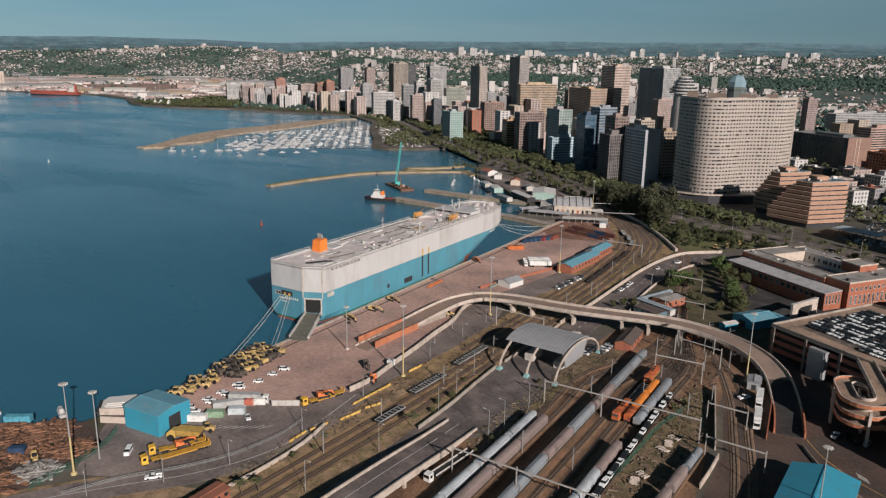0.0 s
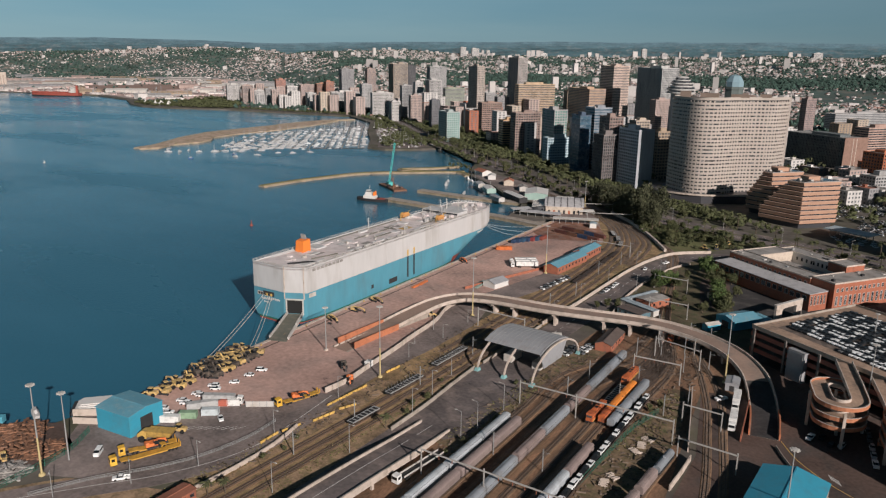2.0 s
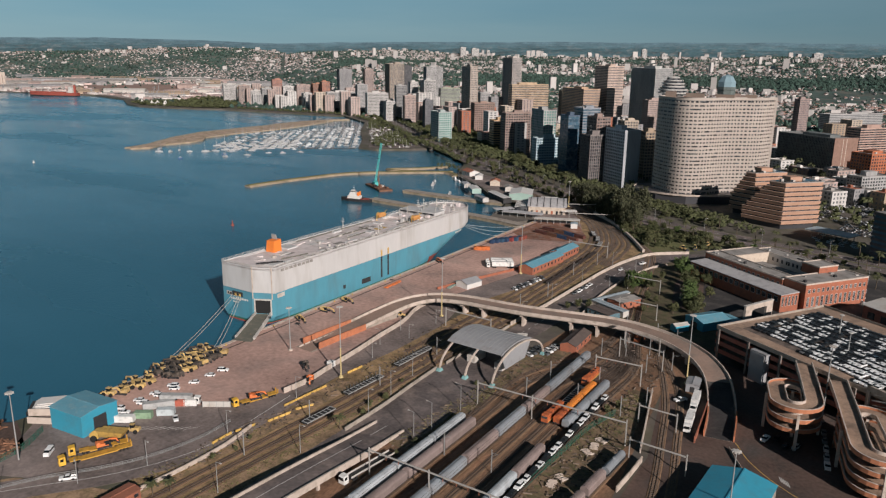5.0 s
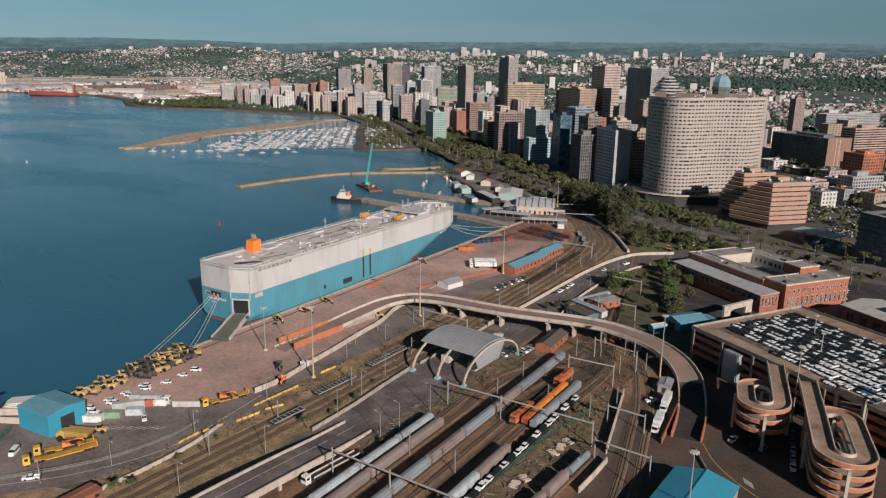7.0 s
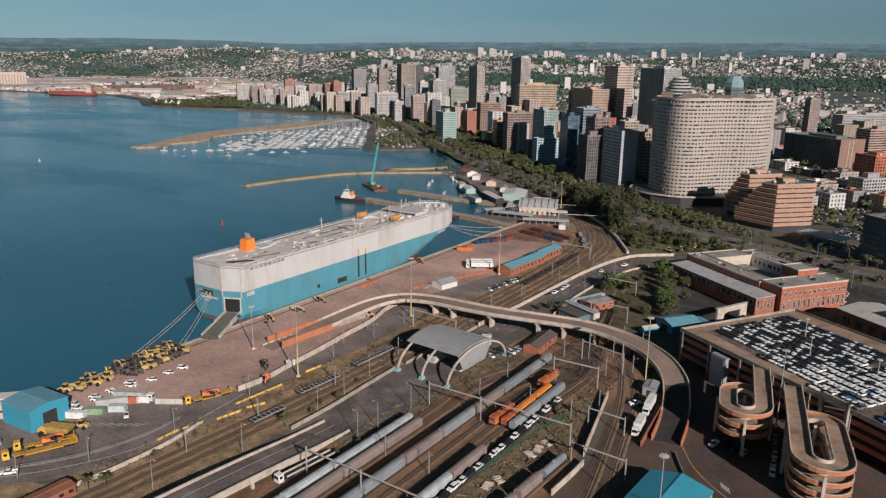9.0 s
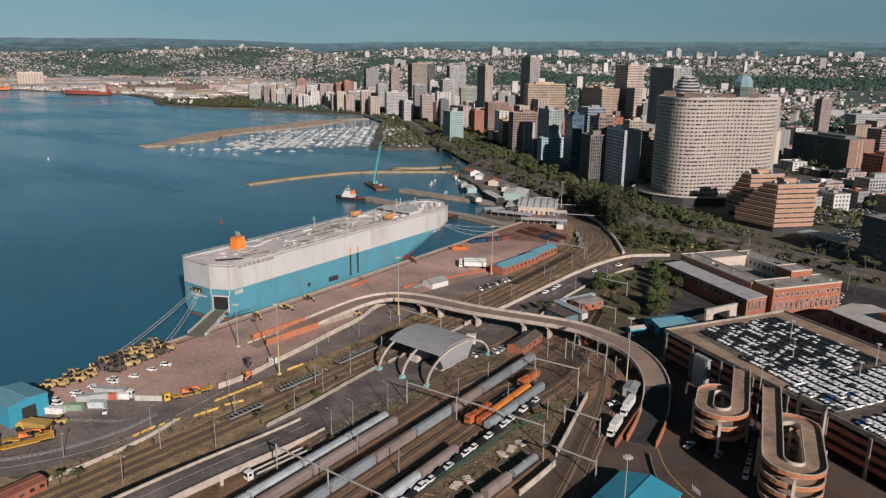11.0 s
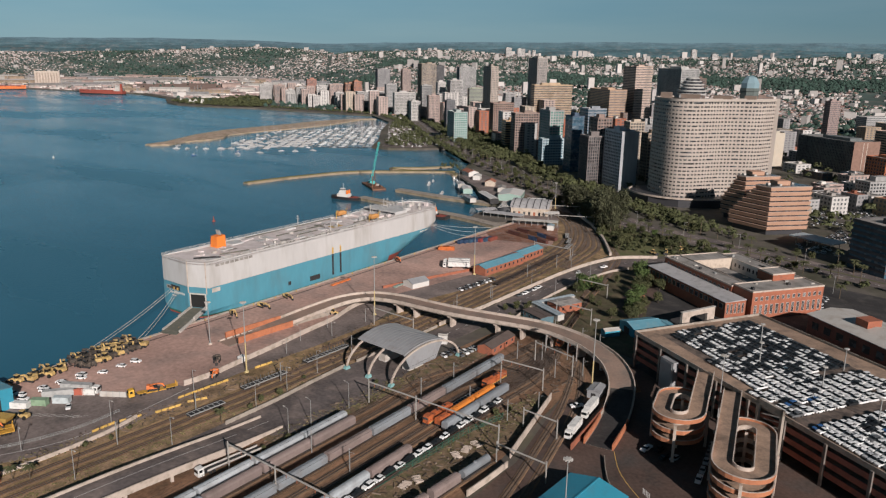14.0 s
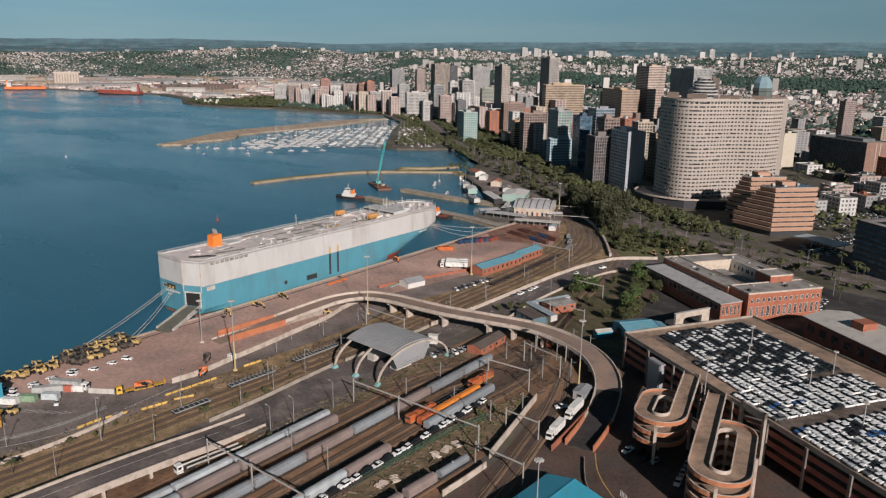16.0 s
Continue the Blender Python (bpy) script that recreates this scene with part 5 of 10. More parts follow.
def building(x, y, L, W, H, c, style="grid", glass=None, label="", near=False, cap=True, ang=GRID, name="office_building", storey=3.3, bay=3.6):
    """A block with its near corner at x, y: W along local x, L along local y. Glass core, with spandrels and piers standing proud of it."""
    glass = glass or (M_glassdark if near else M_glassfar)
    ob = thing(name, pose(x, y, 0, 0, 0, ang), label, "building", "city buildings")
    wm = wall_mat(c)
    if not near:
        storey, bay = 3.0, 2.7
    n = max(2, round(H / storey))
    st = H / n
    e = 0.45
    sp = {"grid": 0.42, "ribbon": 0.5, "fins": 0.22, "glass": 0.12, "slabs": 0.3}[style] * st
    o = -0.7 if style == "slabs" else 0.0
    if near:
        me = Shape().box(e, e, 0, W - e, L - e, st).mesh("window_band", glass)
        sm = Shape().ring(o, o, W - o, L - o, e - o, -sp * 0.5, sp * 0.5).mesh("spandrel", wm)
        for k in range(n):
            part("window_band", me, glass, ob, at=pose(0, 0, k * st))
            if k:
                part("spandrel", sm, wm, ob, at=pose(0, 0, k * st))
        part("parapet", Shape().ring(o, o, W - o, L - o, e - o, H - sp * 0.5, H + 1.1), wm, ob)
    else:
        part("glazing", Shape().box(e, e, 0, W - e, L - e, H), glass, ob, kind="stuff")
    wallsh = Shape()
    if not near:
        for k in range(n + 1):
            wallsh.ring(o, o, W - o, L - o, e - o, k * st - (sp * 0.5 if k else 0), H + 1.1 if k == n else k * st + sp * 0.5)
    if style in ("grid", "fins", "slabs"):
        pw = {"grid": 1.1 if near else 0.9, "fins": 0.7, "slabs": 0.5}[style]
        d = {"grid": 0.04, "fins": -0.25, "slabs": 0.15}[style]
        b = bay if style != "fins" else 2.4
        m = max(2, round(W / b))
        for i in range(m + 1):
            px = i * (W - pw) / m
            wallsh.box(px, d, 0, px + pw, e - 0.01, H + 0.5).box(px, L - e + 0.01, 0, px + pw, L - d, H + 0.5)
        m = max(2, round(L / b))
        for i in range(m + 1):
            py = i * (L - pw) / m
            wallsh.box(d, py, 0, e - 0.01, py + pw, H + 0.5).box(W - e + 0.01, py, 0, W - d, py + pw, H + 0.5)
    if wallsh.v:
        part("facade", wallsh, wm, ob, kind="stuff")
    part("roof", Shape().box(e - 0.02, e - 0.02, H - 0.4, W - e + 0.02, L - e + 0.02, H + 0.2), M_roofgrey, ob)
    if cap:
        rnd = random.Random(round(x * 7 + y))
        a, b = W * rnd.uniform(0.3, 0.5), L * rnd.uniform(0.3, 0.5)
        part("plant_room", Shape().block(W * rnd.uniform(0.35, 0.6), L * rnd.uniform(0.35, 0.6), H + 0.2, max(4, a), max(4, b), rnd.uniform(2.8, 4.5)), wm, ob)
        for k in range(1):
            part("roof_unit", Shape().block(W * rnd.uniform(0.2, 0.8), L * rnd.uniform(0.2, 0.8), H + 0.2, 2.2, 1.8, 1.6), M_offwhite, ob)
        if rnd.random() < 0.5:
            px, py = W * rnd.uniform(0.3, 0.7), L * rnd.uniform(0.3, 0.7)
            part("aerial", Shape().tube((px, py, H), (px, py, H + rnd.uniform(6, 11)), 0.18, 0.08, 5), M_steel, ob)
    return ob


M_dullbrick = mat("brown_brick", (0.25, 0.155, 0.12), 0.9, var=0.2, big=0.15, fine=1.5, stain=(0.19, 0.12, 0.095), amount=0.3)
M_cream2 = mat("cream_end_wall", (0.5, 0.44, 0.36), 0.85, var=0.12, big=0.1, fine=0.8, stain=(0.5, 0.42, 0.33), amount=0.3)
M_terrace = mat("orange_terrace_brick", (0.44, 0.265, 0.185), 0.9, var=0.15, big=0.1, fine=1.0)
WHITE, CREAM, TAN, PINK, BROWN, GREY, DGREY, RED, PALEGREY = (0.58, 0.555, 0.53), (0.47, 0.39, 0.31), (0.38, 0.29, 0.21), (0.46, 0.35, 0.31), (0.22, 0.16, 0.135), (0.3, 0.29, 0.29), (0.1, 0.095, 0.1), (0.4, 0.15, 0.09), (0.42, 0.41, 0.4)
for row in (
    (-417, 837, 32, 18.5, 65, PALEGREY, "grid", M_glassgreen, "green and white glazed waterfront tower", True),
    (-418, 824, 12, 42, 32, (0.45, 0.56, 0.6), "grid", M_glassblue, "blue glazed waterfront block", True),
    (-368, 806, 20, 15.5, 63, (0.09, 0.13, 0.19), "glass", M_glassblue, "dark navy glass tower", True),
    (-359, 825, 22, 23.5, 71, (0.27, 0.29, 0.32), "ribbon", M_glassblue, "grey-blue ribbon-window office tower", True),
    (-317, 771, 20, 17.5, 66, (0.3, 0.22, 0.19), "grid", None, "brown brick office tower", True),
    (-308, 738, 20, 22.5, 50, (0.23, 0.2, 0.19), "fins", None, "dark brown office block", True),
    (-268, 731, 35, 18.5, 58, (0.56, 0.57, 0.6), "grid", None, "blue-grey apartment slab with a blank end", True),
    (-274, 804, 14, 19.5, 51, TAN, "grid", None, "tan apartment block in the city centre", True),
    (-491, 871, 16, 37, 56, (0.3, 0.22, 0.19), "grid", None, "pinkish brown apartment tower", True),
    (-531, 906, 16, 18.5, 42, (0.5, 0.33, 0.2), "ribbon", None, "orange banded apartment block", True),
    (-662, 1056, 18, 36, 53, (0.32, 0.22, 0.18), "grid", None, "brown balconied apartment block", True),
    (-702, 1101, 40, 14, 110, (0.5, 0.42, 0.36), "grid", None, "slim tower with a dark glass side", False),
    (-727, 1282, 45, 19.5, 125, (0.56, 0.5, 0.46), "fins", None, "tall tower with dark side and pale end", False),
    (-671, 1189, 16, 73, 79, (0.55, 0.4, 0.27), "ribbon", None, "wide cream office slab with ribbon windows", False),
    (-608, 1349, 82, 36.5, 69, (0.52, 0.35, 0.24), "ribbon", None, "brown and orange office block", False),
    (-584, 1402, 48, 36, 112, (0.6, 0.45, 0.37), "ribbon", None, "tall pink stepped office tower", False),
    (-453, 1303, 73, 34.5, 111, (0.56, 0.55, 0.53), "fins", None, "dark slab tower with white vertical stripes", False),
    (-439, 1350, 16, 13.5, 95, BROWN, "fins", None, "brown tower behind the slab", False),
    (-415, 1179, 16, 37, 64, PINK, "grid", None, "pink grid-fronted office block", False),
    (-315, 843, 14, 19, 58, CREAM, "grid", None, "cream apartment block in the city centre", True),
    (-1203, 1489, 44, 37, 105, (0.44, 0.36, 0.29), "fins", None, "tall cream tower with dark strips", False),
    (-1185, 1523, 30, 21, 101, DGREY, "fins", None, "dark twin tower in the city centre", False),
    (-1182, 1613, 26, 46, 98, PALEGREY, "grid", None, "pale grey apartment tower", False),
    (-1038, 1217, 18, 46, 49, WHITE, "grid", None, "white waterfront apartment block", False),
    (-944, 1166, 18, 19, 38, WHITE, "grid", None, "small white apartment block", False),
    (-940, 1194, 14, 20.5, 68, PALEGREY, "slabs", None, "grey balconied apartment tower", False),
    (-883, 1149, 14, 22, 52, PINK, "grid", None, "pink apartment block in the city centre", False),
    (-920, 1259, 28, 25, 78, WHITE, "fins", None, "white apartment tower with dark side", False),
    (-980, 1289, 16, 18, 72, WHITE, "grid", None, "white slim apartment tower", False),
    (-975, 1392, 16, 46.5, 56, (0.36, 0.38, 0.3), "ribbon", None, "olive grey office block", False),
    (-654, 945, 37, 21.5, 44, (0.4, 0.46, 0.44), "grid", M_glassgreen, "pale block with green glazing", True),
    (-792, 1093, 14, 15.5, 50, (0.16, 0.16, 0.17), "grid", None, "dark grey apartment tower", False),
    (-1587, 1281, 34, 34, 46, WHITE, "grid", None, "white waterfront apartment block", False),
    (-1532, 1286, 30, 27, 45, (0.42, 0.32, 0.28), "slabs", None, "pinkish balconied apartment block", False),
    (-1490, 1288, 30, 25.5, 35, WHITE, "grid", None, "white waterfront apartment block", False),
    (-1464, 1302, 30, 28, 41, PALEGREY, "grid", None, "pale grey waterfront apartment block", False),
    (-1469, 1342, 26, 24.5, 61, (0.4, 0.2, 0.15), "grid", None, "red-brown apartment tower in the city centre", False),
    (-1407, 1321, 26, 31, 47, WHITE, "grid", None, "white waterfront apartment block", False),
    (-1362, 1325, 28, 38, 52, PINK, "grid", None, "pinkish apartment block in the city centre", False),
    (-1320, 1339, 26, 24, 56, (0.48, 0.25, 0.17), "slabs", None, "orange apartment tower in the city centre", False),
    (-1283, 1332, 26, 19.5, 62, (0.46, 0.22, 0.15), "grid", None, "orange-red apartment tower in the city centre", False),
    (-1212, 1276, 26, 66.5, 42, WHITE, "slabs", None, "long white curved-looking hotel block", False),
    (-1121, 1278, 20, 23.5, 62, PALEGREY, "grid", None, "grey apartment tower in the city centre", False),
    (-1700, 1832, 40, 41.5, 79, GREY, "grid", None, "grey tower on the slope", False),
    (-1606, 1850, 28, 28, 81, PINK, "grid", None, "pink tower on the slope", False),
    (-1315, 1301, 30, 20.5, 35, WHITE, "grid", None, "white low apartment block", False),
    (-122.5, 1028, 90, 37, 37, (0.15, 0.165, 0.165), "fins", None, "dark finned office block with brick end", True),
    (-118, 1210, 24, 62, 37, (0.5, 0.34, 0.28), "ribbon", None, "brick and white banded tower", True),
    (-209, 1535, 24, 130, 34, PALEGREY, "ribbon", None, "long grey parking block", False),
    (-301, 1213, 20, 35, 74, BROWN, "grid", None, "brown block below a glass dome", False),
    (-806, 1496, 22, 24, 62, WHITE, "grid", None, "white tower behind the cream slab", False),
    (-707, 1457, 16, 24.5, 60, TAN, "grid", None, "tan office block in the city centre", False),
    (-792, 1273, 14, 21, 57, PALEGREY, "grid", None, "pale grey block in the city centre", False),
    (-721, 1200, 14, 24.5, 55, GREY, "grid", None, "grey office block in the city centre", False),
    (-409, 912, 14, 19, 55, (0.3, 0.3, 0.3), "grid", None, "grey apartment tower in the city centre", True),
    (-372, 1141, 14, 24, 57, PALEGREY, "grid", None, "pale office block in the city centre", False),
    (-224, 1335, 12, 20, 68, (0.36, 0.27, 0.25), "grid", None, "pale pink slim tower", False),
    (-209, 1012, 12, 17, 42, (0.5, 0.45, 0.37), "glass", None, "cream blank-ended tower in the city centre", True),
    (-70, 921, 26, 30, 33, (0.5, 0.17, 0.085), "grid", None, "red brick apartment block", True),
    (-4, 566, 30, 36, 31, DGREY, "ribbon", M_glassblue, "dark glazed office block with white fins", True),
    (-67, 840, 18, 40, 19, PALEGREY, "grid", None, "white terraced block in the city centre", True),
):
    x, y, L, W, H, c, style, gl, lab, near = row
    ob = building(x, y, L, W, H, c, style, gl, lab, near)
    if "brick end" in lab:
        part("brick_end", Shape().box(-0.3, -0.6, 0, W + 0.3, 0.3, H + 1.2), M_dullbrick, ob, "blank brown brick end wall")
        for q in (0.35, 0.5):
            part("end_strip", Shape().box(W * q, -0.75, 3, W * q + 0.8, -0.55, H), M_pale, ob)
    if "cream blank" in lab:
        part("blank_end", Shape().box(-0.2, -0.5, 0, W + 0.2, 0.4, H + 1.2), M_cream2, ob, "blank cream end wall")
    if "blank end" in lab:
        part("blank_end", Shape().box(-0.2, -0.5, 0, W + 0.2, 0.4, H + 1.0), wall_mat((0.42, 0.44, 0.46)), ob, "blank grey end wall")


# ---- curved hotel tower ----
def hotel():
    ob = thing("hotel_tower", pose(-190, 740, 0), "huge pale curved hotel tower with rows of small windows", "building")
    inv = ob.matrix_basis.inverted()
    front = curve([(-236, 740), (-234, 724), (-223, 711.5), (-209, 702), (-198, 700), (-188, 706), (-180, 718), (-172, 731), (-163, 741), (-154, 748.5), (-146, 758), (-141, 776)], 3.0)
    n, H, st = len(front), 93.2, 3.33
    back = [(x - 2 + 8 * smooth(-150, -240, x), y + 17) for x, y in front][::-1]
    core = [(x - 0.55 * 0.6, y + 0.55 * 0.8) for x, y in front]
    glassme = Shape().prism(core + back, 0, st).mesh("window_band", M_glassdark)
    for k in range(1, 28):
        o = part("window_band", glassme, M_glassdark, ob, at=pose(0, 0, k * st))
        o.matrix_parent_inverse = inv
    loop = front + back + [front[0]]
    def ringband(z0, z1, out):
        sh = Shape()
        sh.sweep([(x, y, 0) for x, y in loop], [(-0.5, z0), (out, z0), (out, z1), (-0.5, z1)])
        return sh
    me = ringband(-1.15, 0.85, 0.12).mesh("spandrel", M_hotel)
    for k in range(1, 29):
        o = part("spandrel", me, M_hotel, ob, at=pose(0, 0, k * st + (0.6 if k == 28 else 0)))
        o.matrix_parent_inverse = inv
    piers = Shape()
    rh = random.Random(4)
    for k in range(1, 28):
        for i in range(1, n - 1):
            if rh.random() < 0.88:
                a, b = Vector(front[i]), Vector(front[i + 1])
                d, c = (b - a).normalized(), a.lerp(b, 0.5)
                piers.block(c.x + rh.uniform(-0.3, 0.3) * d.x, c.y + rh.uniform(-0.3, 0.3) * d.y, k * st + 0.8, rh.uniform(0.9, 1.5), 0.5, st - 1.9, math.degrees(math.atan2(d.y, d.x)))
    o = part("facade", piers, M_hotel, ob, kind="stuff")
    o.matrix_parent_inverse = inv
    part("end_wall", Shape().sweep([(*back[0], 0), (*front[-1], 0)][::-1], [(-0.4, 0), (0.35, 0), (0.35, H), (-0.4, H)]), M_hotel, ob).matrix_parent_inverse = inv
    part("roof", Shape().prism(core + back, H, H + 0.6), M_roofgrey, ob).matrix_parent_inverse = inv
    for x, y, a, b, h in ((-200, 724, 16, 7, 5), (-178, 744, 16, 8, 4), (-222, 722, 9, 8, 6), (-160, 764, 10, 8, 4)):
        part("plant_room", Shape().block(x, y, H, a, b, h, GRID - 45), M_brownroof, ob).matrix_parent_inverse = inv
    pod = [(-252, 735), (-244, 706), (-218, 692), (-190, 694), (-164, 712), (-138, 736), (-120, 768), (-170, 800)]
    part("podium", Shape().prism(pod, 0, 7.5), M_podium, ob, "dark podium").matrix_parent_inverse = inv
    part("podium_band", Shape().sweep([(*p, 0) for p in curve(pod[:6], 4)], [(-0.2, 7.0), (0.3, 7.0), (0.3, 8.6), (-0.2, 8.6)]), M_pale, ob, "pale curved podium edge").matrix_parent_inverse = inv
    return ob


M_hotel = mat("pale_hotel_render", (0.41, 0.355, 0.31), 0.85, var=0.1, big=0.06, fine=0.6, stain=(0.38, 0.33, 0.3), amount=0.2)
M_brownroof = mat("brown_roof_plant", (0.2, 0.15, 0.12), 0.85)
M_podium = mat("dark_podium_stone", (0.05, 0.05, 0.055), 0.4, var=0.2)
hotel()


def stepped_block(cx, cy, right, left, depth, n, first, step, label):
    """Terraced brick offices on a blunt corner: the bayward wing steps back storey by storey, each storey a leaning brick band over a dark window strip."""
    ob = thing("terraced_offices", pose(cx, cy, 0), label, "building")
    st = 3.75
    def unit(a):
        return Vector((math.cos(radians(a)), math.sin(radians(a))))
    r, l = unit(51), unit(160)
    def plan(k, out):
        """The outline of storey k, pushed out by some metres."""
        w = left - max(0, k - first) * step
        pts = [Vector((0, 0)), r * right, r * right + l * depth, l * w + r * (depth * 0.7), l * w]
        mid = sum(pts, Vector((0, 0))) / 5
        return [tuple(q + (q - mid).normalized() * out) for q in pts]
    for k in range(n):
        z = 4 + k * st
        part("window_band", Shape().prism(plan(k, -1.0), z, z + st), M_glassdark, ob)
        a, b = plan(k, 0.1), plan(k, 0.75)
        sh = Shape().add([(*q, z + 0.2) for q in a] + [(*q, z + st - 1.15) for q in b], [(i, (i + 1) % 5, 5 + (i + 1) % 5, 5 + i) for i in range(5)] + [tuple(range(4, -1, -1)), tuple(range(5, 10))])
        part("brick_band", sh, M_terrace, ob)
        part("ledge", Shape().prism(plan(k, 0.95), z + st - 1.15, z + st - 0.85), M_terrace2, ob)
    top = 4 + n * st
    part("roof", Shape().prism(plan(n - 1, 0.3), top - 0.9, top - 0.3), M_roofgrey, ob)
    part("podium", Shape().prism(plan(0, -3.0), 0, 4.1), M_podium, ob)
    c = sum((Vector(q) for q in plan(n - 1, 0)), Vector((0, 0))) / 5
    part("plant_room", Shape().block(c.x, c.y, top - 0.3, 11, 9, 3.2, 51), M_terrace, ob)
    for q in range(4):
        part("roof_unit", Shape().block(c.x + (q - 1.5) * 4.2, c.y + (8 if q % 2 else -8), top - 0.3, 2.2, 2.6, 1.4, 51), (M_offwhite, M_steel)[q % 2], ob)
    return ob


M_glassroof = mat("pale_blue_sheet_roof", (0.3, 0.38, 0.42), 0.5, var=0.1)
M_domeglass = mat("pale_dome_glass", (0.22, 0.32, 0.36), 0.3, var=0.1)
M_terrace2 = mat("pale_terrace_ledge", (0.5, 0.33, 0.25), 0.9, var=0.12)
stepped_block(-95.7, 635.5, 34, 35, 26, 9, 2, 3.6, "terraced orange brick office block with stepped end and dark window bands")
stepped_block(-127, 674, 30, 22, 20, 9, 3, 2.6, "rear terraced brick office block with stepped end")


# ---- brick station offices ----
def brick_offices():
    ob = thing("brick_offices", pose(-41, 434.5, 0, 0, 0, 57.5), "red brick office building with flat roofs and rows of white windows", "building")
    # local x along the front to the north-east, local y along the depth to the north-west
    part("front_block", Shape().box(0, 0, 0, 45, 15, 14.5), M_brickred, ob)
    part("side_wing", Shape().box(-1, 15, 0, 9, 76, 13.5), M_brickred, ob)
    part("rear_wing", Shape().box(36, 15, 0, 47, 72, 13.5), M_brickred, ob)
    part("end_block", Shape().box(9, 62, 0, 36, 76, 13.5), M_brickred, ob)
    part("court_block", Shape().box(9, 15, 0, 36, 62, 7.0), M_roofgrey, ob)
    part("court_wall", Shape().box(35.6, 15.2, 6.9, 36.05, 61.8, 14.0), M_white, ob, "white rendered wall of the inner court")
    part("court_wall", Shape().box(9.2, 61.6, 6.9, 35.6, 62.05, 14.0), M_cream, ob, "cream wall of the inner court")
    part("court_range", Shape().box(22, 16, 7, 30, 60, 9.2), M_roofgrey, ob, "low grey roofed range in the court")
    part("tower_block", Shape().box(24, 14, 13, 38, 26, 18.0), M_brickred, ob)
    for x0, y0, x1, y1, z in ((0, 0, 45, 15, 14.5), (-1, 15, 9, 76, 13.5), (36, 15, 47, 72, 13.5), (9, 62, 36, 76, 13.5), (24, 14, 38, 26, 18.0)):
        part("roof", Shape().box(x0 + 0.5, y0 + 0.5, z, x1 - 0.5, y1 - 0.5, z + 0.25), M_roofgrey, ob)
        for a in ((x0 - 0.2, y0 - 0.2, x1 + 0.2, y0 + 0.4), (x0 - 0.2, y1 - 0.4, x1 + 0.2, y1 + 0.2), (x0 - 0.2, y0 + 0.4, x0 + 0.4, y1 - 0.4), (x1 - 0.4, y0 + 0.4, x1 + 0.2, y1 - 0.4)):
            part("cornice", Shape().box(a[0], a[1], z - 0.1, a[2], a[3], z + 0.7), M_pale, ob)
    ru = random.Random(8)
    for k in range(22):
        zone = ((1, 1, 44, 14, 14.7), (0, 17, 8, 74, 13.7), (37, 17, 46, 70, 13.7), (10, 16, 15, 60, 7.0), (23, 20, 29, 55, 9.2))[k % 5]
        x, y = ru.uniform(zone[0] + 1, zone[2] - 2.5), ru.uniform(zone[1] + 1, zone[3] - 2.5)
        part("roof_unit", Shape().box(x, y, zone[4], x + ru.uniform(0.8, 2.2), y + ru.uniform(0.8, 2.4), zone[4] + ru.uniform(0.5, 1.5)), (M_offwhite, M_steel, M_dark)[k % 3], ob)
    def window(x0, y0, z0, x1, y1, z1):
        w = part("window", Shape().box(x0, y0, z0, x1, y1, z1), M_offwhite, ob, "white framed window")
        if abs(x1 - x0) > abs(y1 - y0):
            for k in range(2):
                u = x0 + (x1 - x0) * (0.1 + 0.45 * k)
                part("pane", Shape().box(u, y0 - 0.03, z0 + 0.15, u + (x1 - x0) * 0.36, y1 + 0.03, z1 - 0.15), M_glassdark, w)
        else:
            part("pane", Shape().box(x0 - 0.03, y0 + 0.12, z0 + 0.15, x1 + 0.03, y1 - 0.12, z1 - 0.15), M_glassdark, w)
    for k in range(13):
        x = 1.6 + k * 3.35
        window(x, -0.12, 9.8, x + 1.7, 0.05, 12.0)
        window(x, -0.12, 2.2, x + 1.7, 0.05, 7.6)
    for k in range(16):
        y = 17 + k * 3.6
        window(-1.12, y, 9.5, -0.95, y + 1.8, 11.6)
    for k in range(9):
        y = 28 + k * 3.1
        window(35.48, y - 8, 9.6, 35.62, y - 6.5, 12.0)
    for k in range(4):
        y = 46.5 + k * 3.6
        window(35.48, y, 9.6, 35.62, y + 1.5, 12.0)
    # long lower range along the side
    low = part("long_range", Shape().box(-13.5, 3, 0, -1.0, 74, 9.6), M_brickred, ob)
    part("range_roof", Shape().hexa([(-14, 2.6, 9.4), (-1, 2.6, 9.9), (-1, 74.4, 9.9), (-14, 74.4, 9.4)], [(-14, 2.6, 9.7), (-1, 2.6, 10.4), (-1, 74.4, 10.4), (-14, 74.4, 9.7)]), M_hallroof, low, "pale grey sheet roof")
    for k in range(17):
        y = 5 + k * 4.1
        window(-13.62, y, 5.4, -13.45, y + 2.8, 8.2)
    for k in range(5):
        window(-12.6 + k * 2.3, 2.9, 3.2, -11.4 + k * 2.3, 3.05, 8.4)
    return ob


brick_offices()
gate = thing("gateway", pose(-61, 394, 0, 0, 0, 68), "pale rendered gateway wall with a low arch", "gateway")
part("gate_wall", Shape().box(0, -0.6, 0, 5, 0.6, 9.6).box(17, -0.6, 0, 22, 0.6, 9.6).box(5, -0.6, 7.2, 17, 0.6, 9.6), M_pale, gate)
part("arch_head", Shape().prism([(5, 6.0), (6, 6.8), (8, 7.25), (5, 7.25)], -0.55, 0.55), M_pale, gate, at=pose(0, 0, 0, 90))
part("coping", Shape().box(-0.3, -0.8, 9.6, 22.3, 0.8, 9.9), M_offwhite, gate)


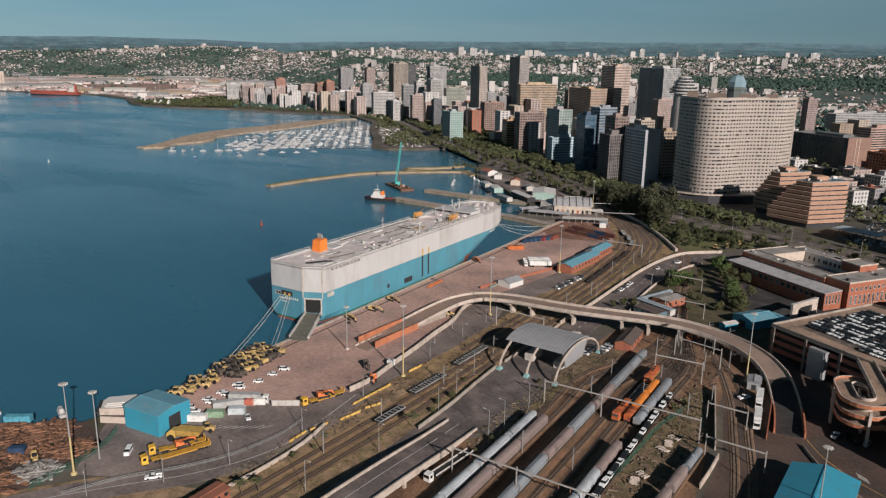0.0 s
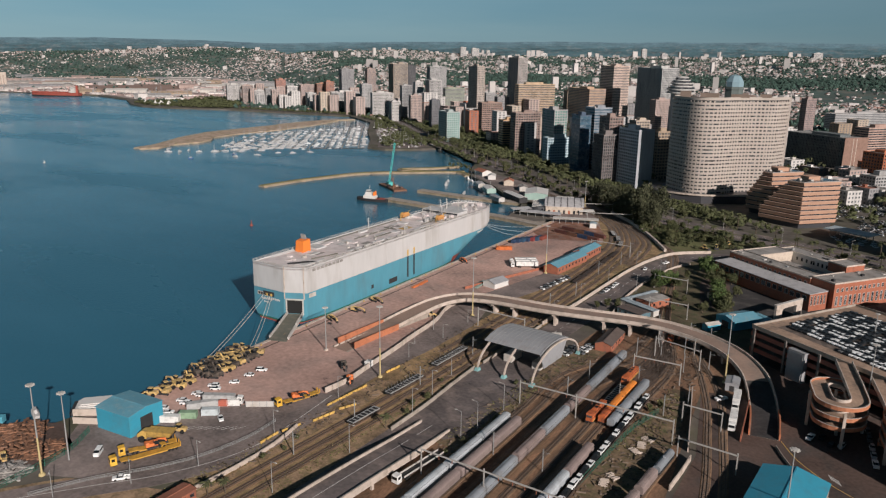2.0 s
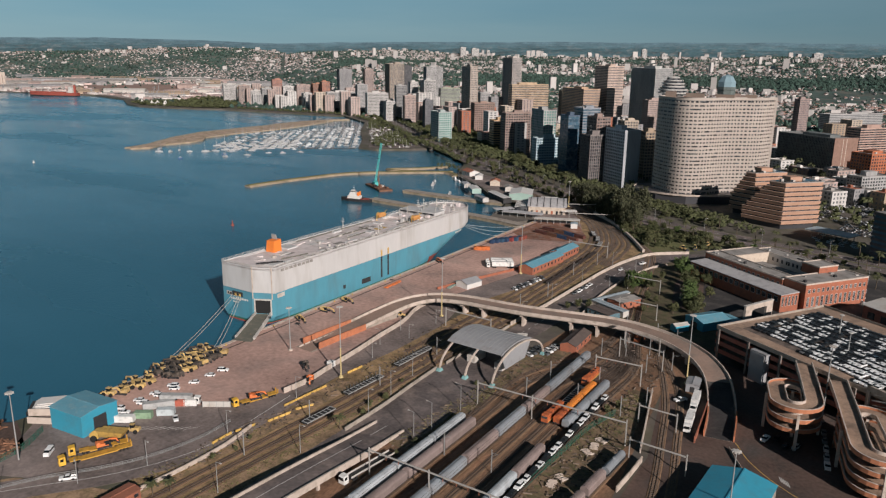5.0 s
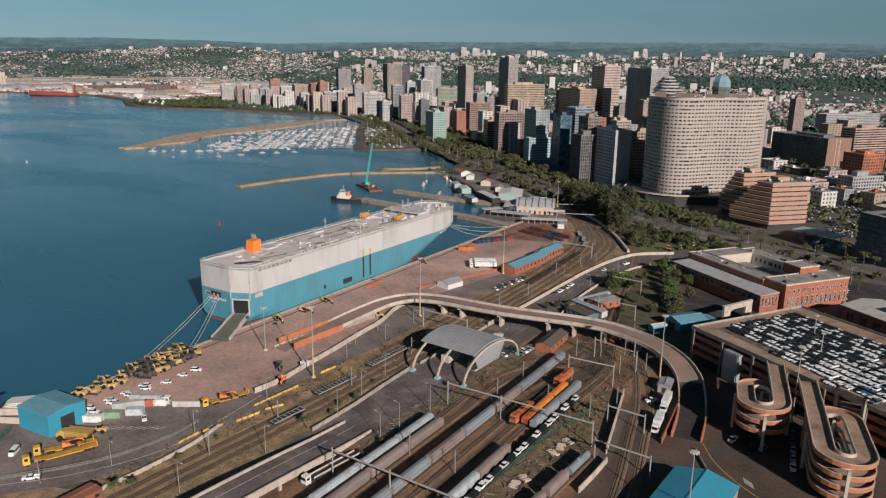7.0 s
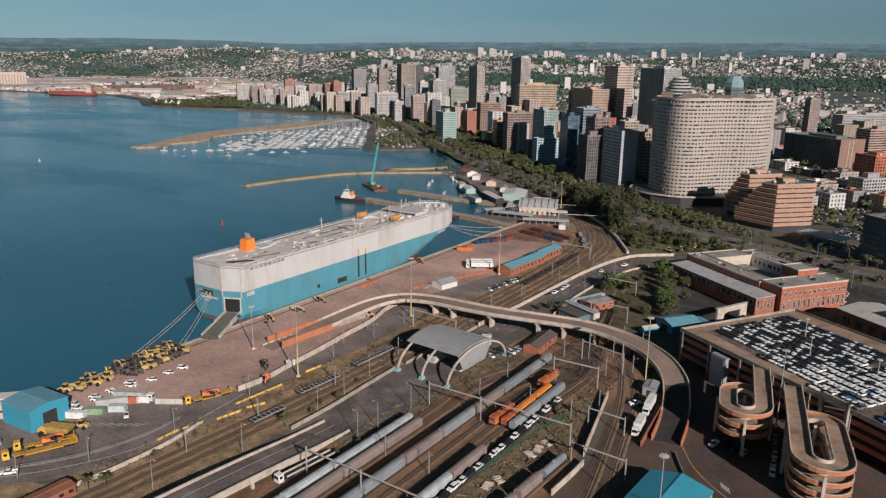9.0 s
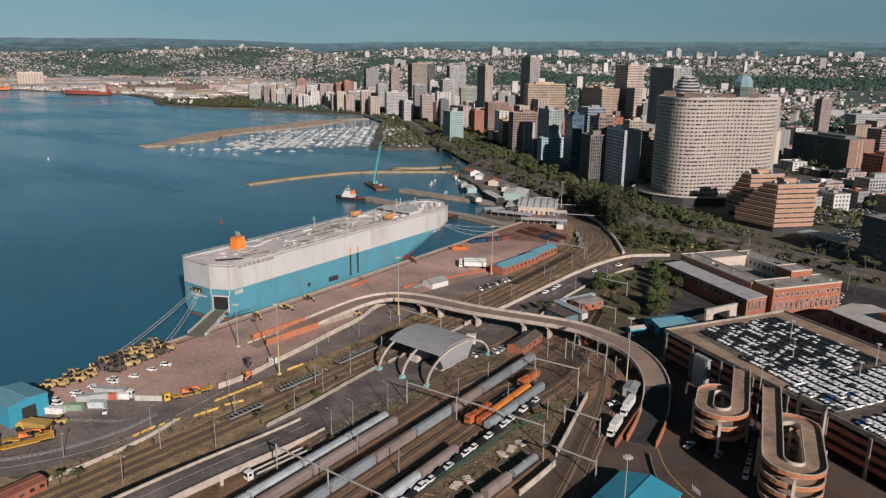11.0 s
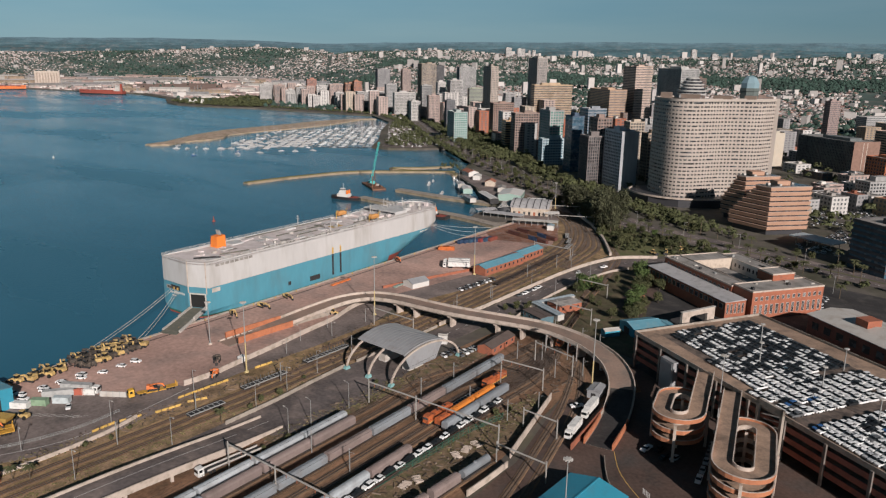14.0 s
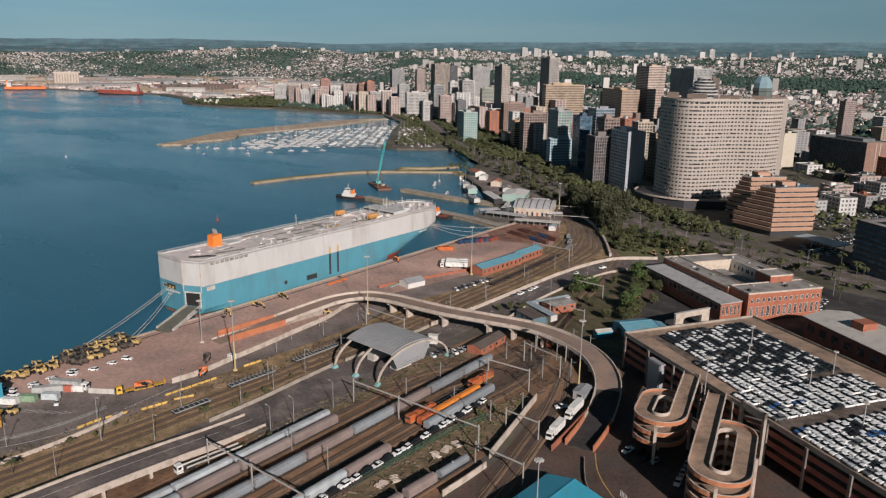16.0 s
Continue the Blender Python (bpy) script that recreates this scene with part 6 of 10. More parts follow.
# pale-roofed brick hall behind the car park
def hall():
    ob = thing("brick_hall", pose(-13.5, 433, 0, 0, 0, -34), "dark red brick hall with a pale sheet roof", "building")
    part("wall", Shape().box(0, 0, 0, 95, 26, 10), M_garbrick, ob)
    part("roof", Shape().hexa([(-0.8, -0.8, 10), (95, -0.8, 10), (95, 13, 12), (-0.8, 13, 12)], [(-0.8, -0.8, 10.3), (95, -0.8, 10.3), (95, 13, 12.3), (-0.8, 13, 12.3)]), M_offwhite, ob)
    part("roof", Shape().hexa([(-0.8, 13, 12), (95, 13, 12), (95, 26.8, 10), (-0.8, 26.8, 10)], [(-0.8, 13, 12.3), (95, 13, 12.3), (95, 26.8, 10.3), (-0.8, 26.8, 10.3)]), M_offwhite, ob)
    part("roof_box", Shape().box(20, 8, 10, 27, 16, 15), M_brickred, ob)
    for k in range(12):
        part("window", Shape().box(3 + k * 7.6, -0.1, 4, 7 + k * 7.6, 0.05, 7.5), M_glassdark, ob)


hall()


# ---- waterfront halls ----
def vaulted_hall():
    """A wide shallow vault with dark ribs over a cream front, glazed at the bay end."""
    ob = thing("waterfront_hall", pose(-281, 564, 0, 0, 0, 26.7), "wide pale ribbed-vault hall with a cream front wall", "building")
    W, D = 31.0, 37.0
    prof = [(D * k / 14, 5.0 + 5.4 * math.sin(math.pi * (0.08 + 0.84 * k / 14))) for k in range(15)]
    vs = [(x, y, z + dz) for dz in (0, -0.3) for x in (-1, W + 1) for y, z in prof]
    fs = [(i, 15 + i, 16 + i, i + 1) for i in range(14)] + [(31 + i, 45 + i + 1, 45 + i, 30 + i) for i in range(14)] + [(i + 1, 31 + i, 30 + i, i) for i in range(14)] + [(15 + i, 45 + i, 46 + i, 16 + i) for i in range(14)] + [(0, 30, 45, 15), (14, 29, 59, 44)]
    part("vault_roof", Shape().add(vs, fs), M_hallroof, ob, "pale grey sheet vault")
    for k in range(6):
        x, sh = 1.5 + k * 5.6, Shape()
        for i in range(14):
            sh.beam((x, prof[i][0], prof[i][1] + 0.12), (x, prof[i + 1][0], prof[i + 1][1] + 0.12), 0.45, 0.35)
        part("roof_rib", sh, M_dark, ob, "dark steel roof rib")
    part("front_wall", Shape().box(0, 0.2, 0, W, 0.7, 6.0), M_cream, ob, "cream rendered front wall")
    part("back_wall", Shape().box(0, D - 0.7, 0, W, D - 0.2, 6.0), M_cream, ob)
    for x, ma in ((0.0, M_glassdark), (W - 0.4, M_cream)):
        n = len(prof)
        pts = [(y, z - 0.3) for y, z in prof[1:-1]] + [(D - 0.8, 0), (0.8, 0)]
        m = len(pts)
        part("end_wall", Shape().add([(x + d, y, z) for d in (0, 0.4) for y, z in pts], [tuple(range(m)), tuple(range(2 * m - 1, m - 1, -1))] + [((i + 1) % m, i, m + i, m + (i + 1) % m) for i in range(m)]), ma, ob)
    for k in range(7):
        part("doorway", Shape().box(2 + k * 4.2, 0.1, 0, 3.8 + k * 4.2, 0.25, 3.0), (M_dark, M_brickred, M_glassdark)[k % 3], ob)
    part("glazed_lean_to", Shape().hexa([(-12, 4, 0), (-0.2, 1, 0), (-0.2, 34, 0), (-12, 34, 0)], [(-12, 4, 4), (-0.2, 1, 6.5), (-0.2, 34, 6.5), (-12, 34, 4)]), M_glassdark, ob, "dark glazed lean-to")
    for k in range(6):
        part("glazing_bar", Shape().beam((-12.1, 5 + k * 5.6, 4.15), (-0.2, 5 + k * 5.6, 6.65), 0.4, 0.3), M_offwhite, ob)
    return ob


M_palegreen = mat("pale_green_sheet", (0.3, 0.42, 0.37), 0.6, var=0.12, big=0.2, fine=1.5)
vaulted_hall()
shed(-323, 625, 21, 30, 5.5, 1.6, 27, M_palegreen, M_white, "white roofed waterfront shed with pale green walls", "waterfront_shed", windows=5)
shed(-333, 602, 8, 36, 4.6, 0.8, 55, M_dark, M_white, "long white roofed boat shed", "waterfront_shed", windows=5)
shed(-344, 588, 6, 18, 3.4, 0.8, 60, M_offwhite, M_grey, "low grey boat shed beside the pier", "waterfront_shed", windows=3)
shed(-286, 611, 9, 15, 6.0, 0.5, -63, M_brickred, M_white, "red and white waterfront block", "waterfront_block", windows=3)
shed(-374, 622, 9, 20, 4, 1.2, 45, M_palegreen, M_white, "pale green boat club shed", "waterfront_shed", windows=3)
shed(-396, 640, 7, 15, 3.6, 1.0, 45, M_offwhite, M_hallroof, "pale boat yard shed", "waterfront_shed", windows=3)
shed(-379, 668, 10, 13, 4.5, 2.2, 30, M_cream, M_rooftile, "orange house with a red tiled roof", "small_house", windows=2)
shed(-435, 706, 12, 20, 4.5, 2.2, 60, M_white, M_rooftile, "white clubhouse with a red tiled roof", "clubhouse", windows=5)
shed(-413, 690, 8, 14, 4, 1.4, 30, M_white, M_white, "small white club building", "clubhouse", windows=2)
shed(-352, 650, 8, 16, 4, 1.2, 35, M_offwhite, M_roofgrey, "low pale building beside the avenue", "small_building", windows=3)
shed(-226, 539, 5, 7, 3.6, 0.5, 25, M_white, M_glassroof, "small white kiosk with a pale blue roof", "kiosk", windows=1)
# flat market canopies and the open arcade on the waterfront yard
def canopy(x, y, L, W, h, ang, roofm, label, bays=6):
    ob = thing("open_canopy", pose(x, y, 0, 0, 0, ang), label, "canopy", "waterfront canopies")
    part("roof", Shape().hexa([(-L / 2, -W / 2, h), (L / 2, -W / 2, h), (L / 2, W / 2, h), (-L / 2, W / 2, h)], [(-L / 2, -W / 2, h + 0.3), (L / 2, -W / 2, h + 0.3), (L / 2, W / 2, h + 0.9), (-L / 2, W / 2, h + 0.9)]), roofm, ob)
    for k in range(bays):
        for yy in (-W / 2 + 0.4, W / 2 - 0.4):
            part("column", Shape().block(-L / 2 + 0.5 + k * (L - 1) / (bays - 1), yy, 0, 0.3, 0.3, h), M_steel, ob)
    return ob


canopy(-278, 549, 34, 7, 3.4, 14, M_hallroof, "low pale market canopy on thin columns")
canopy(-243, 543, 36, 5, 3.6, 25, M_offwhite, "long white-edged arcade roof", 8)
canopy(-251, 580, 13, 6, 3.2, 35, M_white, "white marquee roof beside the hall", 3)
canopy(-300, 555, 18, 6, 3.0, 60, M_hallroof, "grey canopy beside the boat basin", 4)


# pale blue canopy of the garage by the avenue
ob = thing("forecourt_canopy", pose(-58, 628, 0, 0, 0, -20), "flat pale blue canopy on columns beside the avenue", "canopy")
part("roof", Shape().box(-17, -8, 5.0, 17, 8, 5.7), M_glassroof, ob)
for x in (-13, -4, 5, 14):
    for y in (-5, 5):
        part("column", Shape().block(x, y, 0, 0.5, 0.5, 5.0), M_pale, ob)
# glass dome and round restaurant over the roofs
ob = thing("domed_block", pose(-301, 1190, 0), "brown block topped by a pale glass dome", "building", "city buildings")
part("wall", Shape().lathe([(13, 0), (13, 84), (14, 85), (14, 89)], n=8), wall_mat((0.15, 0.18, 0.17)), ob)
part("dome", Shape().lathe([(13, 89), (13, 96), (8, 104), (2, 106.5)], n=8), M_domeglass, ob)
ob = thing("round_tower", pose(-352, 1103, 0), "round white tower with a banded top", "building", "city buildings")
part("wall", Shape().lathe([(14, 0), (14, 80), (17, 81)], n=24), wall_mat(PALEGREY), ob)
for k, (r, z) in enumerate(((20.5, 80), (20.5, 84.5), (16.0, 89), (16.0, 93), (12.0, 97))):
    part("gallery", Shape().lathe([(r - 0.5, 0), (r, 1.9), (r - 2, 2.0)], z=z, n=24), wall_mat(WHITE), ob)
    part("window_band", Shape().lathe([(r - 2.4, 0), (r - 2.4, 2.6)], z=z + 1.9, n=24), M_glassdark, ob)
part("cap", Shape().lathe([(9, 0), (9, 2.2), (6, 3.4)], z=100.5, n=20), wall_mat(WHITE), ob)

# ---- vehicles ----
PAINT = {}


def paint(key, c, rough=0.35):
    if key not in PAINT:
        PAINT[key] = mat("car_paint_" + key, c, rough, var=0.05, big=0.5, fine=3, vary=0.06, spec=0.6)
    return PAINT[key]


COLOURS = {"white": (0.8, 0.8, 0.79), "silver": (0.42, 0.43, 0.44), "black": (0.02, 0.021, 0.023), "grey": (0.12, 0.125, 0.13), "red": (0.45, 0.03, 0.025), "blue": (0.04, 0.12, 0.3), "sand": (0.4, 0.34, 0.26)}


def loft(sections, m=0, sh=None):
    """A body lofted through sections along y: (y, half width at foot, half width at top, z foot, z top)."""
    sh = sh or Shape()
    vs = []
    for y, a, b, z0, z1 in sections:
        vs += [(-a, y, z0), (a, y, z0), (b, y, z1), (-b, y, z1)]
    n = len(sections)
    fs = [(3, 2, 1, 0), (4 * n - 4, 4 * n - 3, 4 * n - 2, 4 * n - 1)]
    for i in range(n - 1):
        for j in range(4):
            k = (j + 1) % 4
            fs.append((4 * i + j, 4 * i + k, 4 * i + 4 + k, 4 * i + 4 + j))
    return sh.add(vs, fs, m)


def wheels(ob, xs, ys, r, w, name="wheel"):
    me = Shape().tube((-w / 2, 0, 0), (w / 2, 0, 0), r, n=10).mesh(name, M_black)
    for y in ys:
        for x in xs:
            part(name, me, M_black, ob, at=pose(x, y, r))


WHEEL_ME = {}


def car_shapes(kind):
    body, glass = Shape(), Shape()
    if kind == "hatch":
        loft([(-2.05, 0.72, 0.7, 0.35, 0.75), (-1.9, 0.84, 0.82, 0.25, 0.88), (-0.9, 0.86, 0.84, 0.22, 0.95), (1.6, 0.86, 0.84, 0.22, 0.95), (1.95, 0.8, 0.78, 0.3, 0.9), (2.0, 0.75, 0.72, 0.4, 0.8)], sh=body)
        loft([(-0.95, 0.78, 0.76, 0.93, 0.96), (-0.25, 0.8, 0.66, 0.93, 1.42), (1.3, 0.8, 0.66, 0.93, 1.43), (1.85, 0.76, 0.7, 0.93, 0.98)], sh=glass)
        loft([(-0.3, 0.67, 0.64, 1.4, 1.46), (1.36, 0.67, 0.62, 1.4, 1.48)], sh=body)
    elif kind == "sedan":
        loft([(-2.3, 0.72, 0.7, 0.35, 0.72), (-2.1, 0.86, 0.84, 0.25, 0.84), (-0.9, 0.88, 0.86, 0.22, 0.93), (1.4, 0.88, 0.86, 0.22, 0.95), (2.2, 0.84, 0.82, 0.27, 0.92), (2.3, 0.76, 0.74, 0.4, 0.82)], sh=body)
        loft([(-0.9, 0.8, 0.78, 0.92, 0.95), (-0.1, 0.8, 0.64, 0.92, 1.38), (1.0, 0.8, 0.64, 0.92, 1.38), (1.75, 0.78, 0.74, 0.92, 0.97)], sh=glass)
        loft([(-0.15, 0.65, 0.62, 1.36, 1.43), (1.05, 0.65, 0.61, 1.36, 1.43)], sh=body)
    elif kind == "suv":
        loft([(-2.25, 0.78, 0.76, 0.4, 0.95), (-2.1, 0.9, 0.88, 0.32, 1.02), (-0.9, 0.92, 0.9, 0.3, 1.1), (2.0, 0.92, 0.9, 0.3, 1.1), (2.25, 0.84, 0.82, 0.4, 1.0)], sh=body)
        loft([(-1.0, 0.84, 0.82, 1.08, 1.12), (-0.35, 0.85, 0.72, 1.08, 1.66), (1.8, 0.85, 0.72, 1.08, 1.66), (2.15, 0.82, 0.78, 1.08, 1.14)], sh=glass)
        loft([(-0.4, 0.73, 0.7, 1.64, 1.72), (1.85, 0.73, 0.68, 1.64, 1.72)], sh=body)
    elif kind == "pickup":
        loft([(-2.6, 0.8, 0.78, 0.45, 0.98), (-2.45, 0.9, 0.88, 0.36, 1.05), (-1.2, 0.92, 0.9, 0.34, 1.1), (0.75, 0.92, 0.9, 0.34, 1.1)], sh=body)
        loft([(-1.3, 0.84, 0.82, 1.08, 1.12), (-0.6, 0.85, 0.72, 1.08, 1.68), (0.45, 0.85, 0.72, 1.08, 1.68), (0.72, 0.83, 0.78, 1.08, 1.14)], sh=glass)
        loft([(-0.65, 0.73, 0.7, 1.66, 1.74), (0.5, 0.73, 0.68, 1.66, 1.74)], sh=body)
        body.box(-0.92, 0.75, 0.45, 0.92, 2.6, 0.6).box(-0.92, 0.75, 0.6, -0.84, 2.6, 1.1).box(0.84, 0.75, 0.6, 0.92, 2.6, 1.1).box(-0.84, 2.52, 0.6, 0.84, 2.6, 1.1)
    else:
        loft([(-2.5, 0.8, 0.76, 0.4, 1.1), (-2.2, 0.94, 0.9, 0.3, 1.25), (-1.6, 0.95, 0.86, 0.3, 1.5), (-1.0, 0.95, 0.84, 0.3, 2.05), (2.4, 0.95, 0.82, 0.3, 2.1), (2.5, 0.9, 0.8, 0.4, 2.0)], sh=body)
        glass.hexa([(-0.9, -1.75, 1.42), (0.9, -1.75, 1.42), (0.87, -1.0, 1.98), (-0.87, -1.0, 1.98)], [(-0.86, -1.8, 1.5), (0.86, -1.8, 1.5), (0.84, -1.08, 2.04), (-0.84, -1.08, 2.04)])
        for s in (-1, 1):
            glass.hexa([(s * 0.9, -0.9, 1.35), (s * 0.96, -0.9, 1.35), (s * 0.96, 2.1, 1.35), (s * 0.9, 2.1, 1.35)], [(s * 0.84, -0.9, 1.9), (s * 0.9, -0.9, 1.9), (s * 0.9, 2.1, 1.9), (s * 0.84, 2.1, 1.9)])
    return body, glass


CARS = {}
NAMES = {"hatch": "car", "sedan": "car", "suv": "car", "pickup": "pickup_truck", "van": "minibus"}
CATS = {"hatch": "car", "sedan": "car", "suv": "car", "pickup": "pickup truck", "van": "minibus"}
KINDS = {"hatch": "hatchback", "sedan": "saloon car", "suv": "tall estate car", "pickup": "pickup truck", "van": "minibus"}


def car(kind, colour, m, where, group, lite=False):
    """A road car of a kind and colour; alike ones share their meshes."""
    key = (kind, colour, where)
    if key in CARS:
        return copy_thing(CARS[key], m)
    ob = thing(NAMES[kind], m, f"{colour} {KINDS[kind]} {where}", CATS[kind], group)
    if (kind, colour) not in CAR_ME:
        b, g = car_shapes(kind)
        CAR_ME[kind, colour] = b.mesh("body", paint(colour, COLOURS[colour])), g.mesh("window_glass", M_carglass)
    b, g = CAR_ME[kind, colour]
    part("body", b, None, ob)
    part("window_glass", g, None, ob)
    base = {"hatch": (-1.25, 1.25), "sedan": (-1.35, 1.4), "suv": (-1.35, 1.4), "pickup": (-1.6, 1.55), "van": (-1.65, 1.6)}[kind]
    w = 0.78 if kind in ("hatch", "sedan") else 0.82
    if lite:
        part("wheel_set", WHEEL_ME.setdefault(kind, Shape().box(-w - 0.1, base[0] - 0.3, 0, -w + 0.1, base[0] + 0.3, 0.6).box(w - 0.1, base[0] - 0.3, 0, w + 0.1, base[0] + 0.3, 0.6).box(-w - 0.1, base[1] - 0.3, 0, -w + 0.1, base[1] + 0.3, 0.6).box(w - 0.1, base[1] - 0.3, 0, w + 0.1, base[1] + 0.3, 0.6).mesh("wheel_set", M_black)), None, ob, kind="stuff")
    else:
        wheels(ob, (-w, w), base, 0.32 if kind in ("hatch", "sedan") else 0.37, 0.22)
    CARS[key] = ob
    return ob


CAR_ME = {}
rng = random.Random(11)


# cars on the quay, in ragged pairs
for x, y, a in ((-222.8, 153.8, -55), (-218.4, 153.0, -55), (-222.8, 161.9, -57), (-219.4, 161.2, -55), (-223.0, 168.9, -53), (-220.0, 169.0, -57), (-223.6, 177.3, -55), (-221.0, 176.2, -53), (-219.8, 184.4, -51), (-220.5, 192.6, -55), (-220.3, 199.1, -57), (-226, 152.4, -59), (-224.4, 147.5, -57)):
    car("suv" if rng.random() < 0.4 else "hatch", "white", pose(x, y, 0.045, 0, 0, a + 180 * (rng.random() < 0.5)), "parked on the quay", "export cars on the quay")
car("van", "white", pose(-211.4, 121.6, 0.04, 0, 0, 42), "parked on the asphalt", "minibuses")
car("sedan", "white", pose(-199.1, 161.3, 0.04, 0, 0, 60), "parked beside the containers", "yard cars")
car("pickup", "white", pose(-191.5, 117.5, 0.12, 0, 0, -38), "driving on the access road", "moving cars")
car("hatch", "white", pose(-149, 448, 0.1, 0, 0, 0), "on the curving road", "moving cars")
car("pickup", "white", pose(-143.5, 470, 0.1, 0, 0, -20), "on the curving road", "moving cars")
for k in range(9):
    car(("hatch", "sedan", "suv")[k % 3], rng.choice(["white", "silver", "grey", "red", "white"]), pose(-181 + 0.2 * k, 372 + 3.6 * k, 0.06, 0, 0, 62 + rng.uniform(-5, 5)), "in the car yard", "cars beside the sidings")
for k in range(5):
    car(("hatch", "pickup", "suv")[k % 3], rng.choice(["white", "silver", "grey", "black"]), pose(-150.5 + 0.5 * (k % 2), 386 + 4.8 * k, 0.1, 0, 0, rng.uniform(-8, 8)), "parked at the road edge", "cars at the road edge")
for k in range(8):
    car(("hatch", "sedan", "suv")[k % 3], rng.choice(["white", "silver", "white", "grey"]), pose(-126.5 + 1.2 * (k // 4) * 4, 292 + 3.4 * (k % 4) + 6 * (k // 4), 0.05, 0, 0, 70), "beside the arched shed", "cars beside the shed")
for x, y, a, c in ((-23.2, 276.2, -8, "white"), (-19.8, 278.8, -8, "black"), (-16.4, 275.0, -8, "black"), (-13.3, 276.6, -10, "silver"), (-3.4, 275.4, 12, "silver"), (-4.6, 281.5, 12, "silver"), (-6.0, 287.5, 12, "grey"), (-7.3, 293.5, 12, "grey"), (-2.2, 269.3, 12, "white")):
    car("pickup" if c == "white" else "hatch", c, pose(x, y, 0.04, 0, 0, a), "parked beside the spiral ramps", "cars beside the ramps")
car("pickup", "white", pose(-57.4, 288.5, 0.05, 0, 0, -35), "beside the tall wall", "yard cars")
for k in range(12):
    car(("hatch", "sedan", "suv")[k % 3], rng.choice(["black", "grey", "silver", "white"]), pose(-117.5 + rng.uniform(-0.3, 0.3) - (k % 2) * 3.2, 118 + 4.6 * (k // 2), 0.05, 0, 0, 85), "beneath the raised road", "cars beneath the raised road")

# cars on the car park's roof
roof_cars = []
for i in range(57):
    for j in range(11):
        x, y = 7.0 + i * 2.3, 4.2 + j * 5.05
        if 85 < x < 91 or (59 < x < 63 and y > 38) or (x < 64 and y < 11 - x * 0.05) or rng.random() < 0.03:
            continue
        roof_cars.append((x, y))
roof_cars.sort(key=lambda q: q[1] - 0.25 * q[0])
spare = Shape(), Shape(), Shape()
for n, (x, y) in enumerate(roof_cars):
    dark = x < 46 + 0.35 * y
    u = rng.random()
    colour = ("white" if u < 0.36 else "silver" if u < 0.42 else "black" if u < 0.85 else "grey") if dark else ("white" if u < 0.82 else "silver" if u < 0.86 else "black" if u < 0.9 else "grey" if u < 0.94 else "red" if u < 0.965 else "blue")
    kind = ("hatch" if rng.random() < 0.6 else "sedan") if dark or rng.random() < 0.5 else rng.choice(["pickup", "suv"])
    m = GA @ pose(x + rng.uniform(-0.12, 0.12), y + rng.uniform(-0.25, 0.25), 15.01, 0, 0, rng.uniform(-1.5, 1.5))
    if n < 185:
        car(kind, colour, m, "on the roof of the car park", "cars on the car park roof", True)
    else:
        b, g = car_shapes(kind)
        b.v, g.v = [tuple(m @ Vector(v)) for v in b.v], [tuple(m @ Vector(v)) for v in g.v]
        spare[0 if colour in ("white", "silver") else 1].add(b.v, b.f)
        spare[2].add(g.v, g.f)
far_cars = tagged(new("roof_cars", spare[0].mesh("roof_cars", paint("white", COLOURS["white"]))), "rows of white cars packed on the car park roof", "cars", kind="stuff")
tagged(new("roof_cars", spare[1].mesh("roof_cars", paint("black", COLOURS["black"]))), "rows of black cars packed on the car park roof", "cars", kind="stuff")
part("car_windows", spare[2], M_carglass, far_cars, kind="stuff")


# ---- trucks, trailers, containers ----
M_ribbed = {}


def box_mat(key, c):
    if key not in M_ribbed:
        M_ribbed[key] = mat("container_paint_" + key, c, 0.6, var=0.15, big=0.3, fine=2, stain=tuple(q * 0.6 for q in c), amount=0.25)
    return M_ribbed[key]


def container(x, y, z, ang, length, key, c, label, group="containers"):
    ob = thing("container", pose(x, y, z, 0, 0, ang), label, "container", group)
    h, w, l = 2.6, 2.44, length
    sh = Shape().box(-w / 2, -l / 2, 0.12, w / 2, l / 2, h - 0.06)
    n = int(l / 0.6)
    for k in range(n):
        yy = -l / 2 + 0.3 + k * (l - 0.6) / max(1, n - 1)
        for s in (-1, 1):
            sh.box(min(s * w / 2, s * (w / 2 + 0.05)), yy - 0.1, 0.2, max(s * w / 2, s * (w / 2 + 0.05)), yy + 0.1, h - 0.15)
    part("shell", sh, box_mat(key, c), ob, kind="stuff")
    for s in (-1, 1):
        part("corner_post", Shape().box(s * w / 2 - 0.09, -l / 2 - 0.04, 0, s * w / 2 + 0.09, -l / 2 + 0.12, h), box_mat(key, c), ob)
        part("corner_post", Shape().box(s * w / 2 - 0.09, l / 2 - 0.12, 0, s * w / 2 + 0.09, l / 2 + 0.04, h), box_mat(key, c), ob)
    part("door", Shape().box(-w / 2 + 0.15, l / 2, 0.2, w / 2 - 0.15, l / 2 + 0.05, h - 0.2), box_mat(key, tuple(q * 0.85 for q in c)), ob)
    return ob


